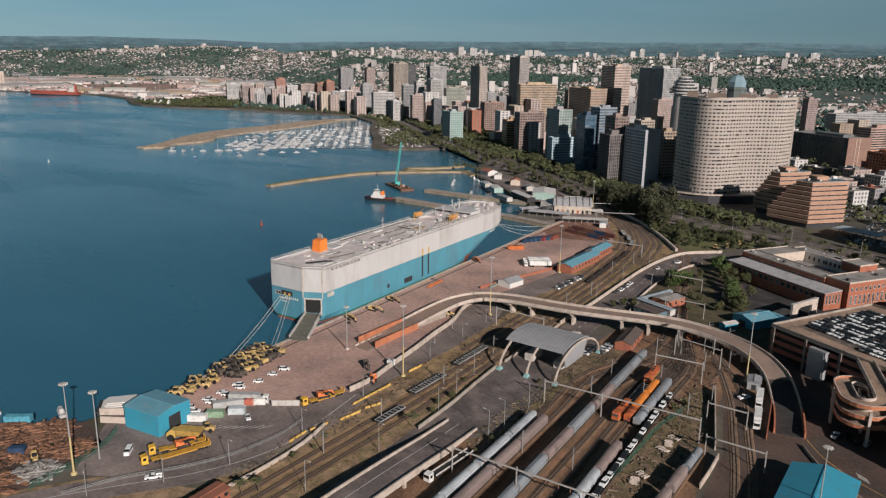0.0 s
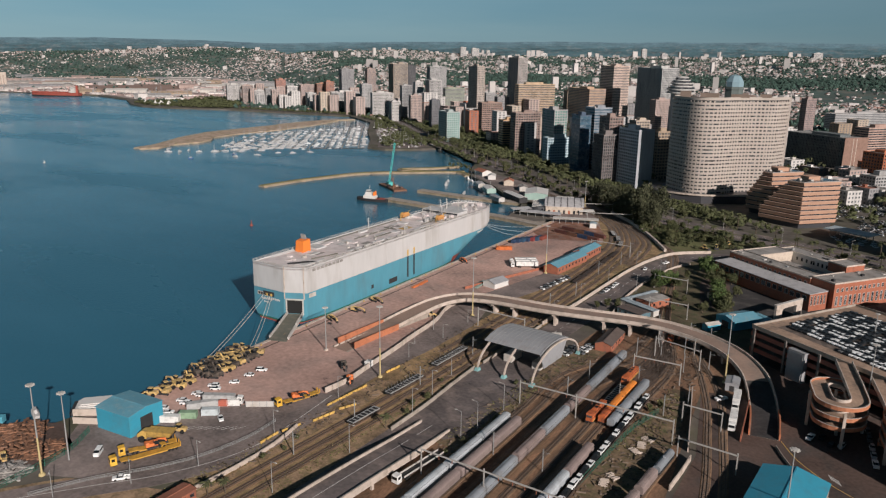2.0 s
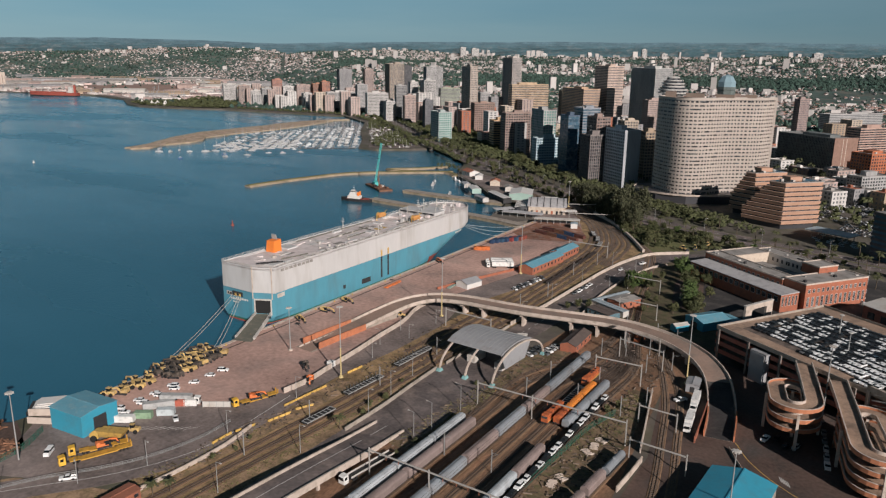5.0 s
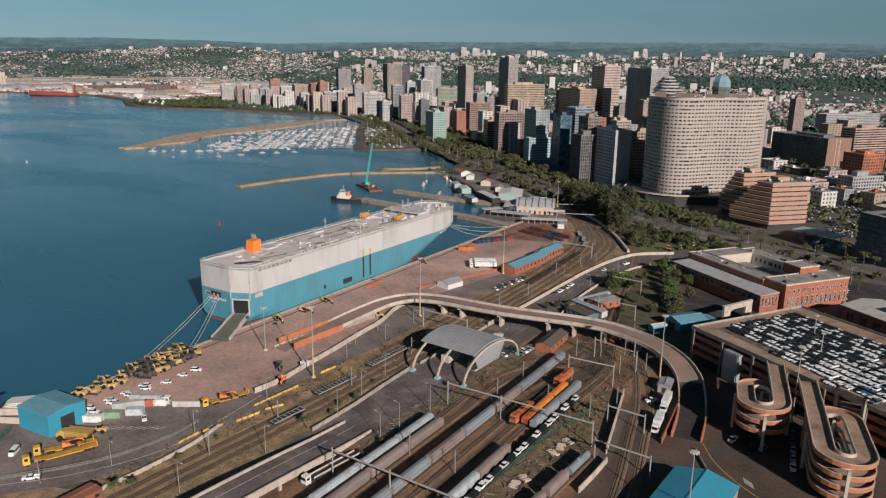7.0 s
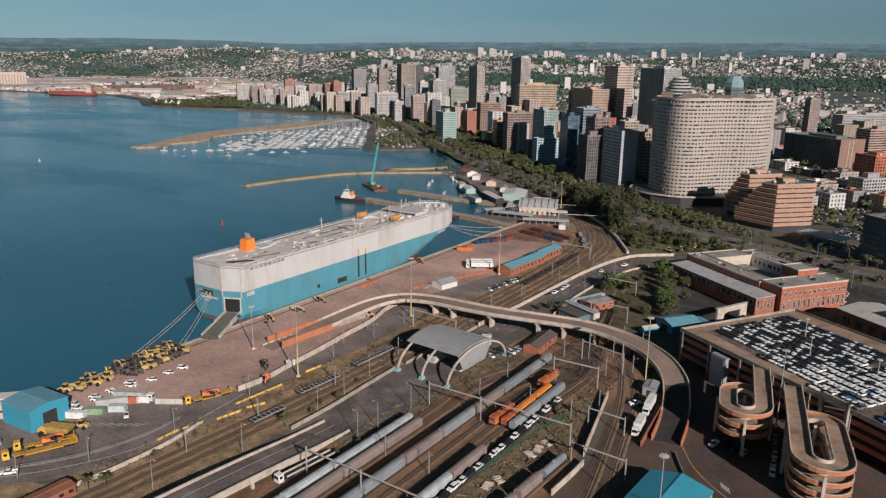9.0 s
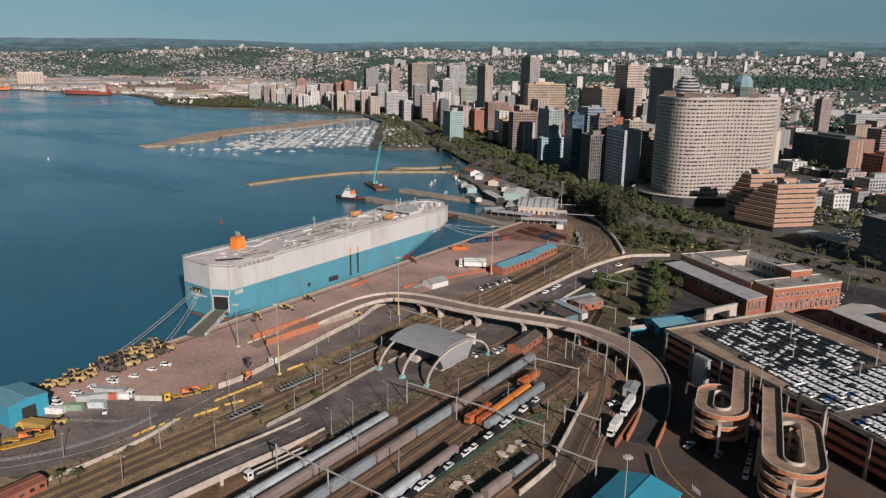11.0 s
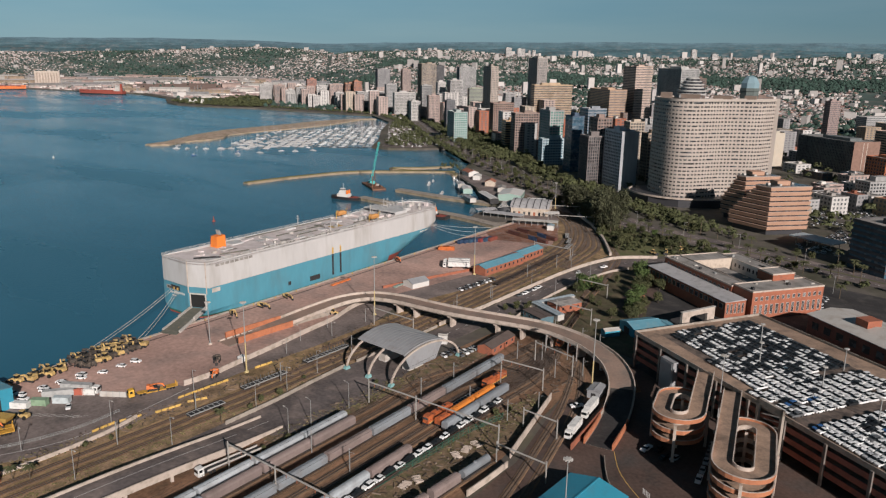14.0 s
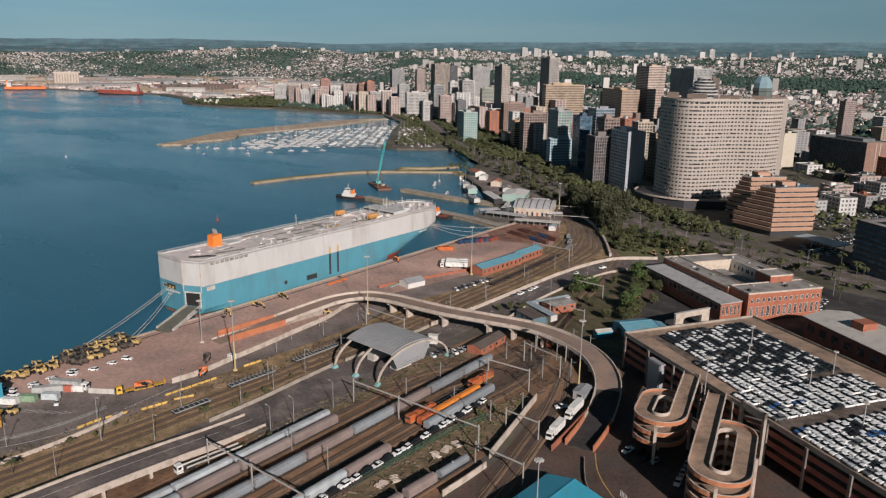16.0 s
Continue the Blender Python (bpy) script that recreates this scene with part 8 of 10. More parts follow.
# stacks of concrete sleepers beside the siding
def sleeper_stack(x, y, ang, n, label):
    ob = thing("sleeper_stack", pose(x, y, 0.05, 0, 0, ang), label, "stack of sleepers", "sleeper stacks")
    me = Shape().box(-1.2, -0.13, 0, 1.2, 0.13, 0.22).mesh("sleeper", M_pale)
    rs = random.Random(n)
    for k in range(n):
        part("sleeper", me, M_pale, ob, at=pose(rs.uniform(-0.4, 0.4), (k % 6) * 0.75 - 2 + rs.uniform(-0.1, 0.1), 0.23 * (k // 6), 0, 0, rs.uniform(-12, 12)))


for x, y, a, n in ((-69.6, 230.5, 60, 16), (-69.2, 235.6, 20, 18), (-69.0, 240.6, 75, 14), (-70, 206, 15, 18), (-69.4, 211, 65, 14)):
    sleeper_stack(x, y, a, n, "untidy stack of pale concrete sleepers")

# ---- masts, lamps, overhead line ----
M_mastyellow = mat("yellow_mast_paint", (0.5, 0.4, 0.2), 0.55, var=0.1)


def high_mast(x, y, h, yellow, label, base=True):
    ob = thing("light_mast", pose(x, y, 0), label, "light mast", "high light masts")
    cut = h * 0.42 if yellow else 0.0
    if yellow:
        part("lower_pole", Shape().tube((0, 0, 0), (0, 0, cut), 0.33, 0.27, 10), M_mastyellow, ob, "yellow painted lower pole")
    part("upper_pole", Shape().tube((0, 0, cut), (0, 0, h), 0.27 if yellow else 0.28, 0.13, 10), M_steel, ob)
    ring = part("floodlight_ring", Shape().lathe([(0.5, 0), (0.95, 0.05), (0.95, 0.3), (0.5, 0.35)], z=h - 0.4, n=12), M_offwhite, ob)
    if h > 15:
        lamp = Shape().block(1.05, 0, -0.1, 0.6, 0.42, 0.35).mesh("floodlight", M_offwhite)
        for k in range(8):
            part("floodlight", lamp, M_offwhite, ring, at=pose(0, 0, h - 0.4, 0, 0, 45 * k))
    if base:
        part("mast_base", Shape().lathe([(1.0, 0), (1.0, 0.5), (0.7, 0.8)], n=12), M_mastyellow if yellow else M_pale, ob, "concrete mast foot")
    return ob


high_mast(-213.5, 104.2, 31, True, "tall light mast with a yellow lower pole on the truck yard")
high_mast(-177.0, 224.4, 31, True, "tall light mast with a yellow lower pole beside the sidings")
high_mast(-214.9, 231.8, 20.5, False, "grey light mast on the quay apron")
high_mast(-188.0, 310.3, 31, True, "tall light mast with a yellow lower pole beside the flyover")
high_mast(-60.8, 306.1, 30, True, "tall light mast with a yellow lower pole in the railway yard")
high_mast(-195.0, 402.6, 30, True, "tall light mast with a yellow lower pole beside the brick sheds")
high_mast(-267.2, 612, 23, True, "tall light mast beside the waterfront halls")
high_mast(-19.3, 215.6, 25, False, "grey light mast beside the teal roofed building")
high_mast(-9.8, 304.2, 30, False, "slim grey light mast between the spiral ramps")
high_mast(-215.6, 114, 24, False, "slim grey pole beside the scrap yard", False)
for gx, gy in ((44, 26), (70, 30), (96, 26), (28, 42), (120, 34), (60, 52)):
    p = GA @ Vector((gx, gy, 15.0))
    ob = high_mast(p.x, p.y, 9, False, "short light pole on the car park roof", False)
    ob.matrix_basis = pose(p.x, p.y, 15.0)
    ob["group"] = "roof light poles"

LAMP = {}


def street_lamp(x, y, ang, h=10.0, z=0.05, where="beside the road"):
    key = (h, where)
    m = pose(x, y, z, 0, 0, ang)
    if key in LAMP:
        return copy_thing(LAMP[key], m)
    ob = thing("street_lamp", m, f"pale grey street lamp {where}", "street lamp", "street lamps")
    part("pole", Shape().tube((0, 0, 0), (0, 0, h), 0.14, 0.08, 6), M_steel, ob)
    part("arm", Shape().beam((0, 0, h - 0.1), (1.8, 0, h + 0.2), 0.1), M_steel, ob)
    part("lamp_head", Shape().block(2.1, 0, h + 0.1, 0.9, 0.35, 0.16), M_offwhite, ob)
    LAMP[key] = ob
    return ob


for x, y, a in ((-121, 230, 180), (-120.8, 211.5, 180), (-121.4, 201.9, 180), (-146.3, 206.6, 0), (-148.8, 140.7, 0), (-146.0, 172, 0), (-154.1, 243, 0), (-150, 224, 0), (-152, 330, 0), (-153.8, 365, 0), (-155, 405, 0), (-155.5, 450, 0), (-136, 400, 180), (-136.5, 440, 180)):
    street_lamp(x, y, a, 10.5)
for x, y, a in ((-199, 100, -30), (-187, 118, -30), (-179.5, 137, -10), (-176, 166, 0), (-177.5, 200, 0)):
    street_lamp(x, y, a, 9.0, 0.05, "beside the access road")
for x, y, a in ((-188, 262, 180), (-192, 282, 180), (-180.5, 248, 0), (-182, 276, 0), (-184, 300, 0)):
    street_lamp(x, y, a, 7.0, 0.05, "beside the sidings")
for k, p in enumerate(curve([(*q, 0) for q in ESP], 34)):
    if p[0] < 60:
        street_lamp(p[0], p[1], 55 + 180 * (k % 2), 11.0, 0.1, "on the avenue's median")
for x, y in ((-81, 459.5), (-72, 440), (-30, 420), (-20, 512), (-60, 520)):
    street_lamp(x, y, 0, 11.0, 0.05, "beside the brick offices")




def portal(x0, x1, y, posts, h=8.5, skew=0.0):
    """An overhead-line portal over the tracks: lattice beam on posts."""
    ob = thing("overhead_line_portal", pose((x0 + x1) / 2, y, 0), "pale steel portal carrying railway overhead wires", "overhead line portal", "overhead line portals")
    cx = (x0 + x1) / 2
    a, b = Vector((x0 - cx, -skew, h)), Vector((x1 - cx, skew, h))
    part("cross_beam", Shape().beam(a + Vector((0, 0, 0.3)), b + Vector((0, 0, 0.3)), 0.34, 0.42), M_beam, ob)
    for px in posts:
        k = (px - x0) / (x1 - x0)
        p = a.lerp(b, k)
        part("post", Shape().box(p.x - 0.17, p.y - 0.17, 0, p.x + 0.17, p.y + 0.17, h + 1.2), M_beam, ob)
    for px in [yard_x(q, y) for q in YARD_TRACKS]:
        if x0 < px < x1:
            p = a.lerp(b, (px - x0) / (x1 - x0))
            part("insulator", Shape().box(p.x - 0.08, p.y - 0.08, h - 1.2, p.x + 0.08, p.y + 0.08, h), M_brickred, ob)
    return ob


portal(-119, -61, 240.5, (-119, -96.3, -61), skew=2)
portal(-119, -70, 177, (-119, -96.2, -70), skew=1)
portal(-119, -70, 128, (-119, -96.2, -70))
portal(-94, -75, 291, (-94, -75), skew=1)
portal(-94, -73, 313.5, (-94, -73), skew=-2)
portal(-98, -80, 329, (-98, -80), 7.0, skew=-2)
portal(-178, -152, 300, (-178, -152))
portal(-118, -98, 372, (-118, -98), 7.5)
portal(-131, -112, 415, (-131, -112), 7.5)
portal(-196, -168, 470, (-196, -168), 7.5)
portal(-238, -206, 562, (-238, -206), 7.5, skew=8)
portal(-262, -236, 592, (-262, -236), 7.5, skew=8)
portal(-57, -38, 236, (-57, -38), 6.5)
portal(-64, -50, 262, (-64, -50), 6.5)
for x in (-113.7, -108.9, -97.8, -92.6, -87.9, -83.9, -80.2):
    ob = tagged(new("overhead_wire", Shape().beam((yard_x(x, 95), 95, 7.0), (yard_x(x, 296), 296, 7.0), 0.05).beam((yard_x(x, 95), 95, 8.2), (yard_x(x, 296), 296, 8.2), 0.04).mesh("overhead_wire", M_dark)), "thin dark overhead contact wire", "wire", "overhead wires")
for x, y in ((-107, 255), (-107, 275), (-88.5, 262), (-88.5, 282), (-107, 200), (-88.5, 200), (-71, 262), (-66, 275), (-101, 312), (-92, 318), (-78, 306), (-70, 315), (-96, 327), (-84, 326), (-88, 346), (-104, 348), (-78, 344), (-160, 190), (-160, 160), (-159, 228), (-160, 268), (-162, 345), (-160, 372), (-168, 420), (-166, 450), (-172, 480)):
    ob = thing("catenary_post", pose(x, y, 0), "slim grey overhead-line post beside the tracks", "post", "overhead line posts")
    part("post", Shape().box(-0.14, -0.14, 0, 0.14, 0.14, 8.4), M_steel, ob)
    part("bracket", Shape().beam((0, 0, 7.2), (2.4, 0, 7.5), 0.08).beam((0, 0, 6.4), (2.2, 0, 7.4), 0.06), M_steel, ob)


# ---- barriers, fences and kerbs ----
def barrier(x, y, ang, L, material, label, name="road_barrier", h=0.85):
    ob = new(name, Shape().sweep([(0, -L / 2, 0), (0, L / 2, 0)], [(-0.3, 0), (0.3, 0), (0.12, h), (-0.12, h)]).mesh(name, material))
    ob.matrix_basis = pose(x, y, 0.03, 0, 0, ang)
    return tagged(ob, label, "barrier", "road barriers")


def barrier_line(p, q, n, material=M_yellow, label="yellow and white concrete road barrier", skip=()):
    a, b = Vector(p), Vector(q)
    d = b - a
    ang = math.degrees(math.atan2(d.y, d.x)) - 90
    for k in range(n):
        if k in skip:
            continue
        c = a.lerp(b, (k + 0.5) / n)
        barrier(c.x, c.y, ang + rng.uniform(-3, 3), d.length / n * 0.86, material, label)


barrier_line((-175.9, 192), (-175.7, 214.7), 8)
barrier_line((-171.3, 180), (-169.9, 190), 4)
barrier_line((-170.3, 192.6), (-167.9, 199.8), 3)
barrier_line((-177.6, 228.8), (-177.2, 237.7), 3)
barrier_line((-174.6, 168), (-173, 176), 3, skip=(1,))
barrier_line((-174.2, 158), (-175, 167), 3)
for k in range(8):
    t = k / 7
    barrier(-214.5 + 0.6 * t, 238 + 27 * t, 1, 3.0, M_pale, "pale concrete kerb block beside the ramp")


def fence(path, h, material, label, spacing=3.0):
    pts = curve([(*p, 0.03) for p in path], spacing)
    ob = thing("fence", pose(path[0][0], path[0][1], 0), label, "fence", kind="structure")
    inv = ob.matrix_basis.inverted()
    for p in pts:
        part("post", Shape().box(p[0] - 0.06, p[1] - 0.06, 0, p[0] + 0.06, p[1] + 0.06, h), material, ob).matrix_parent_inverse = inv
    for z in (0.3, h * 0.5, h - 0.1):
        part("rail", Shape().sweep(pts, [(-0.04, z - 0.05), (0.04, z - 0.05), (0.04, z + 0.05), (-0.04, z + 0.05)]), material, ob).matrix_parent_inverse = inv
    sl = Shape()
    for i in range(len(pts) - 1):
        a, b = Vector(pts[i]), Vector(pts[i + 1])
        n = max(1, int((b - a).length / 0.45))
        for k in range(n):
            p = a.lerp(b, k / n)
            sl.box(p.x - 0.02, p.y - 0.02, 0.1, p.x + 0.02, p.y + 0.02, h - 0.05)
    part("pickets", sl, material, ob, kind="stuff").matrix_parent_inverse = inv


M_greenfence = mat("green_fence_paint", (0.03, 0.13, 0.09), 0.6)
fence([(-205.5, 96), (-198.5, 112), (-189, 127), (-183, 141), (-180.5, 158), (-182, 172)], 1.3, M_steel, "grey railing between access road and truck yard")
fence([(-75.5, 190), (-75.8, 224), (-75.8, 245), (-73, 262)], 2.4, M_greenfence, "green palisade fence beside the car wagons")
fence([(-216, 92), (-217.5, 104), (-221, 118), (-228, 128)], 2.4, M_greenfence, "green palisade fence round the scrap yard")
gate = thing("yard_gate", pose(-195.6, 176.4, 0.05, 0, 0, 37.5), "pale steel sliding gate panels of the yard", "gate")
for k in range(4):
    part("gate_panel", Shape().box(-5 + 2.6 * k, -0.06, 0.1, -2.6 + 2.6 * k, 0.06, 2.3), M_offwhite, gate)
for k in range(5):
    part("gate_post", Shape().box(-5.15 + 2.6 * k, -0.1, 0, -4.95 + 2.6 * k, 0.1, 2.5), M_steel, gate)

# painted bays
for k in range(7):
    x, y = -203.5 + 2.4 * k, 150 + 1.8 * k
    setting("bay_marking", Shape().block(x, y, 0.05, 0.15, 5.5, 0.02, -28), M_line, "faded painted parking bay line", "road marking")
for k in range(8):
    setting("crossing_stripe", Shape().block(8 + 1.6 * k, 246 + 0.6 * k, 0.045, 0.7, 4.0, 0.02, 20), M_line, "white painted crossing stripe", "road marking")
setting("road_marking", Shape().sweep(curve([(-31, 268, 0.05), (-24, 258, 0.05), (-15, 250, 0.05), (-5, 244, 0.05), (5, 240, 0.05)], 3), [(-0.12, 0), (0.12, 0), (0.12, 0.02), (-0.12, 0.02)]), M_yellow, "yellow painted edge line", "road marking")
for k in range(5):
    setting("kerb", Shape().block(-13 + 0.7 * k, 252.5 - 0.4 * k, 0.04, 0.25, 3.4, 0.02, 25), M_line, "white painted hatching", "road marking")
wall([(-31.5, 262), (-24, 250), (-14, 240), (-2, 232), (8, 228)], 1.1, 0.25, M_concrete, "yard_rail", "low concrete barrier along the yard road")

# ---- trees ----
TREES = {}


def leaf_crown(seed, r, h, n, size, flat=0.75, lobes=6, low=0.45):
    """A crown of many small leaf clumps gathered in uneven lobes."""
    rd = random.Random(seed)
    sh = Shape()
    cs = []
    for k in range(lobes):
        a, q = 2.4 * k + rd.uniform(-0.4, 0.4), rd.uniform(0.15, 0.62) * r
        z = h * (low + (1 - low) * (k + 0.5) / lobes)
        cs.append((q * math.cos(a), q * math.sin(a), z, r * rd.uniform(0.34, 0.6)))
    for k in range(n):
        cx, cy, cz, cr = cs[k % lobes]
        d = Vector((rd.gauss(0, 1), rd.gauss(0, 1), rd.gauss(0.15, 1))).normalized()
        q = cr * (rd.uniform(0.5, 1.0) if rd.random() < 0.8 else rd.uniform(1.0, 1.3))
        p = Vector((cx + d.x * q, cy + d.y * q, cz + d.z * q * flat))
        a = (d + Vector((rd.uniform(-1, 1), rd.uniform(-1, 1), rd.uniform(-1, 1))) * 0.75).normalized()
        u = a.orthogonal().normalized()
        v = a.cross(u)
        s = size * rd.uniform(0.5, 1.3)
        sh.add([p + u * s, p + v * s * 0.75 + a * 0.3 * s, p - u * s, p - v * s * 0.75 + a * 0.3 * s], [(0, 1, 2), (0, 2, 3)])
    return sh, cs


def tree(kind, m, label="", group="park trees"):
    """Broad trees of a few forms; copies share their meshes."""
    if kind in TREES:
        return copy_thing(TREES[kind], m)
    seed, r, h, flat, leaf, lab, low = {"broad": (1, 5.8, 10, 0.75, M_leaf, "broad dark green tree with an uneven crown", 0.45), "round": (2, 4.6, 9, 0.9, M_leaf2, "rounded olive green tree", 0.4), "tall": (3, 5.6, 21, 1.15, M_leaf3, "tall dark feathery tree", 0.3),
                                        "small": (4, 2.8, 5, 0.9, M_leaf2, "small bushy green tree", 0.35), "wide": (5, 7.4, 9.5, 0.55, M_leaf, "wide spreading dark green tree", 0.6), "fresh": (6, 5.6, 9.5, 0.85, M_leaf4, "leafy bright green tree", 0.35)}[kind]
    ob = thing("tree", m, lab, "tree", group)
    n = {"small": 420, "tall": 1150}.get(kind, 900)
    crown, cs = leaf_crown(seed, r, h, n, 0.62 if kind != "small" else 0.45, flat, {"tall": 14, "wide": 11, "small": 6}.get(kind, 9), low)
    tr = Shape().tube((0, 0, -0.3), (0.2, 0.1, h * 0.45), 0.42 if kind != "small" else 0.2, 0.26, 7)
    if kind == "tall":
        tr.tube((0.2, 0.1, h * 0.45), (0, 0, h * 0.95), 0.26, 0.06, 6, cap=False)
    for cx, cy, cz, cr in cs[:6]:
        tr.tube((0.2, 0.1, min(h * 0.4, cz - 0.5)), (cx, cy, cz), 0.2, 0.06, 5, cap=False)
    part("trunk", tr, M_bark, ob)
    part("crown", crown, leaf, ob)
    TREES[kind] = ob
    return ob


def palm(kind, m):
    if ("palm", kind) in TREES:
        return copy_thing(TREES["palm", kind], m)
    rd = random.Random(kind)
    h = (9.5, 12.5, 7.5)[kind]
    ob = thing("palm_tree", m, "palm tree with a slim trunk and drooping fronds", "palm tree", "palms on the waterfront")
    tr = Shape()
    pts = [(0.1 * k * k * 0.12, 0, h * k / 4) for k in range(5)]
    for k in range(4):
        tr.tube(pts[k], pts[k + 1], 0.28 - 0.03 * k, 0.25 - 0.03 * k, 6, cap=False)
    part("trunk", tr, M_bark, ob)
    sh = Shape()
    top = Vector(pts[-1])
    for k in range(22):
        a, e = 2 * math.pi * k / 22 + rd.uniform(-0.2, 0.2), rd.uniform(-0.1, 0.9)
        L = rd.uniform(3.0, 4.3)
        d = Vector((math.cos(a), math.sin(a), 0))
        s = Vector((-d.y, d.x, 0))
        prev = None
        for j in range(5):
            t = j / 4
            p = top + d * L * t * math.cos(e * (1 - t)) + Vector((0, 0, L * (math.sin(e) * t - 0.75 * t * t)))
            w = 0.5 * math.sin(math.pi * min(1.0, 0.15 + t * 0.85)) + 0.05
            cur = (p - s * w - Vector((0, 0, w * 0.5)), p, p + s * w - Vector((0, 0, w * 0.5)))
            if prev:
                sh.add([*prev, *cur], [(0, 1, 4, 3), (1, 2, 5, 4)])
            prev = cur
    part("fronds", sh, M_palm, ob)
    TREES["palm", kind] = ob
    return ob


def scatter(poly, n, seed, gap):
    rd, out = random.Random(seed), []
    xs, ys = [p[0] for p in poly], [p[1] for p in poly]
    tries = 0
    while len(out) < n and tries < n * 60:
        tries += 1
        x, y = rd.uniform(min(xs), max(xs)), rd.uniform(min(ys), max(ys))
        if inside(x, y, poly) and all((x - a) ** 2 + (y - b) ** 2 > gap * gap for a, b in out):
            out.append((x, y))
    return out


rd = random.Random(21)
PARK = [(-128, 528), (-160, 512), (-190, 548), (-222, 590), (-270, 628), (-300, 648), (-284, 646), (-190, 584), (-110, 562), (-90, 552)]
for x, y in scatter(PARK, 84, 3, 5.2):
    if (x + 170) ** 2 + (y - 527) ** 2 < 150 or (x + 138) ** 2 + (y - 531) ** 2 < 110:
        continue
    k = rd.random()
    tree("wide" if k < 0.22 else "broad" if k < 0.45 else "round" if k < 0.72 else "fresh" if k < 0.8 else "small", pose(x, y, 0, 0, 0, rd.uniform(0, 360)) @ Matrix.Scale(rd.uniform(0.45, 0.95), 4))
for x, y in scatter([(-186, 554), (-182, 572), (-215, 604), (-262, 634), (-278, 634), (-240, 604), (-208, 574)], 30, 4, 5.0):
    tree("tall", pose(x, y, 0, 0, 0, rd.uniform(0, 360)) @ Matrix.Scale(rd.uniform(0.7, 1.3) * (1 if x > -225 else 0.75), 4))
# rows of palms and small trees on both sides of the avenue, and gardens at the feet of the towers
for k, p in enumerate(curve([(*q, 0) for q in ESP[:7]], 13)):
    for o in (-17, 17):
        if rd.random() < 0.75 and p[0] < 20:
            x, y = p[0] + o * 0.5 + rd.uniform(-2, 2), p[1] + o * 0.86 + rd.uniform(-2, 2)
            if rd.random() < 0.6:
                palm(rd.randrange(3), pose(x, y, 0, 0, 0, rd.uniform(0, 360)))
            else:
                tree(rd.choice(["round", "small", "broad"]), pose(x, y, 0, 0, 0, rd.uniform(0, 360)) @ Matrix.Scale(rd.uniform(0.5, 0.8), 4))
for x, y in scatter([(-130, 600), (-190, 622), (-262, 676), (-300, 702), (-270, 706), (-236, 684), (-190, 662), (-150, 630)], 34, 14, 6.0):
    tree(rd.choice(["round", "broad", "round", "wide"]), pose(x, y, 0, 0, 0, rd.uniform(0, 360)) @ Matrix.Scale(rd.uniform(0.5, 0.85), 4))
BELT = [(-300, 648), (-345, 676), (-420, 730), (-500, 785), (-600, 868), (-690, 935), (-712, 950), (-705, 975), (-590, 890), (-500, 826), (-400, 752), (-300, 684)]
for x, y in scatter(BELT, 80, 5, 6.0):
    k = rd.random()
    if k < 0.55:
        palm(rd.randrange(3), pose(x, y, 0, 0, 0, rd.uniform(0, 360)))
    else:
        tree("broad" if k < 0.8 else "round", pose(x, y, 0, 0, 0, rd.uniform(0, 360)) @ Matrix.Scale(rd.uniform(0.6, 0.95), 4))
GARDEN = [(-300, 700), (-400, 772), (-520, 862), (-640, 960), (-760, 1060), (-860, 1160), (-830, 1180), (-700, 1090), (-600, 990), (-500, 900), (-430, 822), (-330, 745)]
for x, y in scatter(GARDEN, 115, 6, 7.0):
    k = rd.random()
    if k < 0.35:
        palm(rd.randrange(3), pose(x, y, 0, 0, 0, rd.uniform(0, 360)))
    else:
        tree("wide" if k < 0.5 else "broad" if k < 0.8 else "round", pose(x, y, 0, 0, 0, rd.uniform(0, 360)) @ Matrix.Scale(rd.uniform(0.9, 1.5), 4))
for x, y in ((-80, 545), (-95, 555), (-70, 540), (-60, 548), (-45, 545), (-110, 548), (-125, 545), (-140, 560), (-150, 572), (-165, 580), (-30, 548), (-12, 540), (0, 560), (-85, 568), (-55, 566), (-20, 562), (-45, 500), (-30, 496), (-15, 505), (-175, 588), (-100, 575), (-130, 575)):
    palm(rd.randrange(3), pose(x, y, 0, 0, 0, rd.uniform(0, 360)))
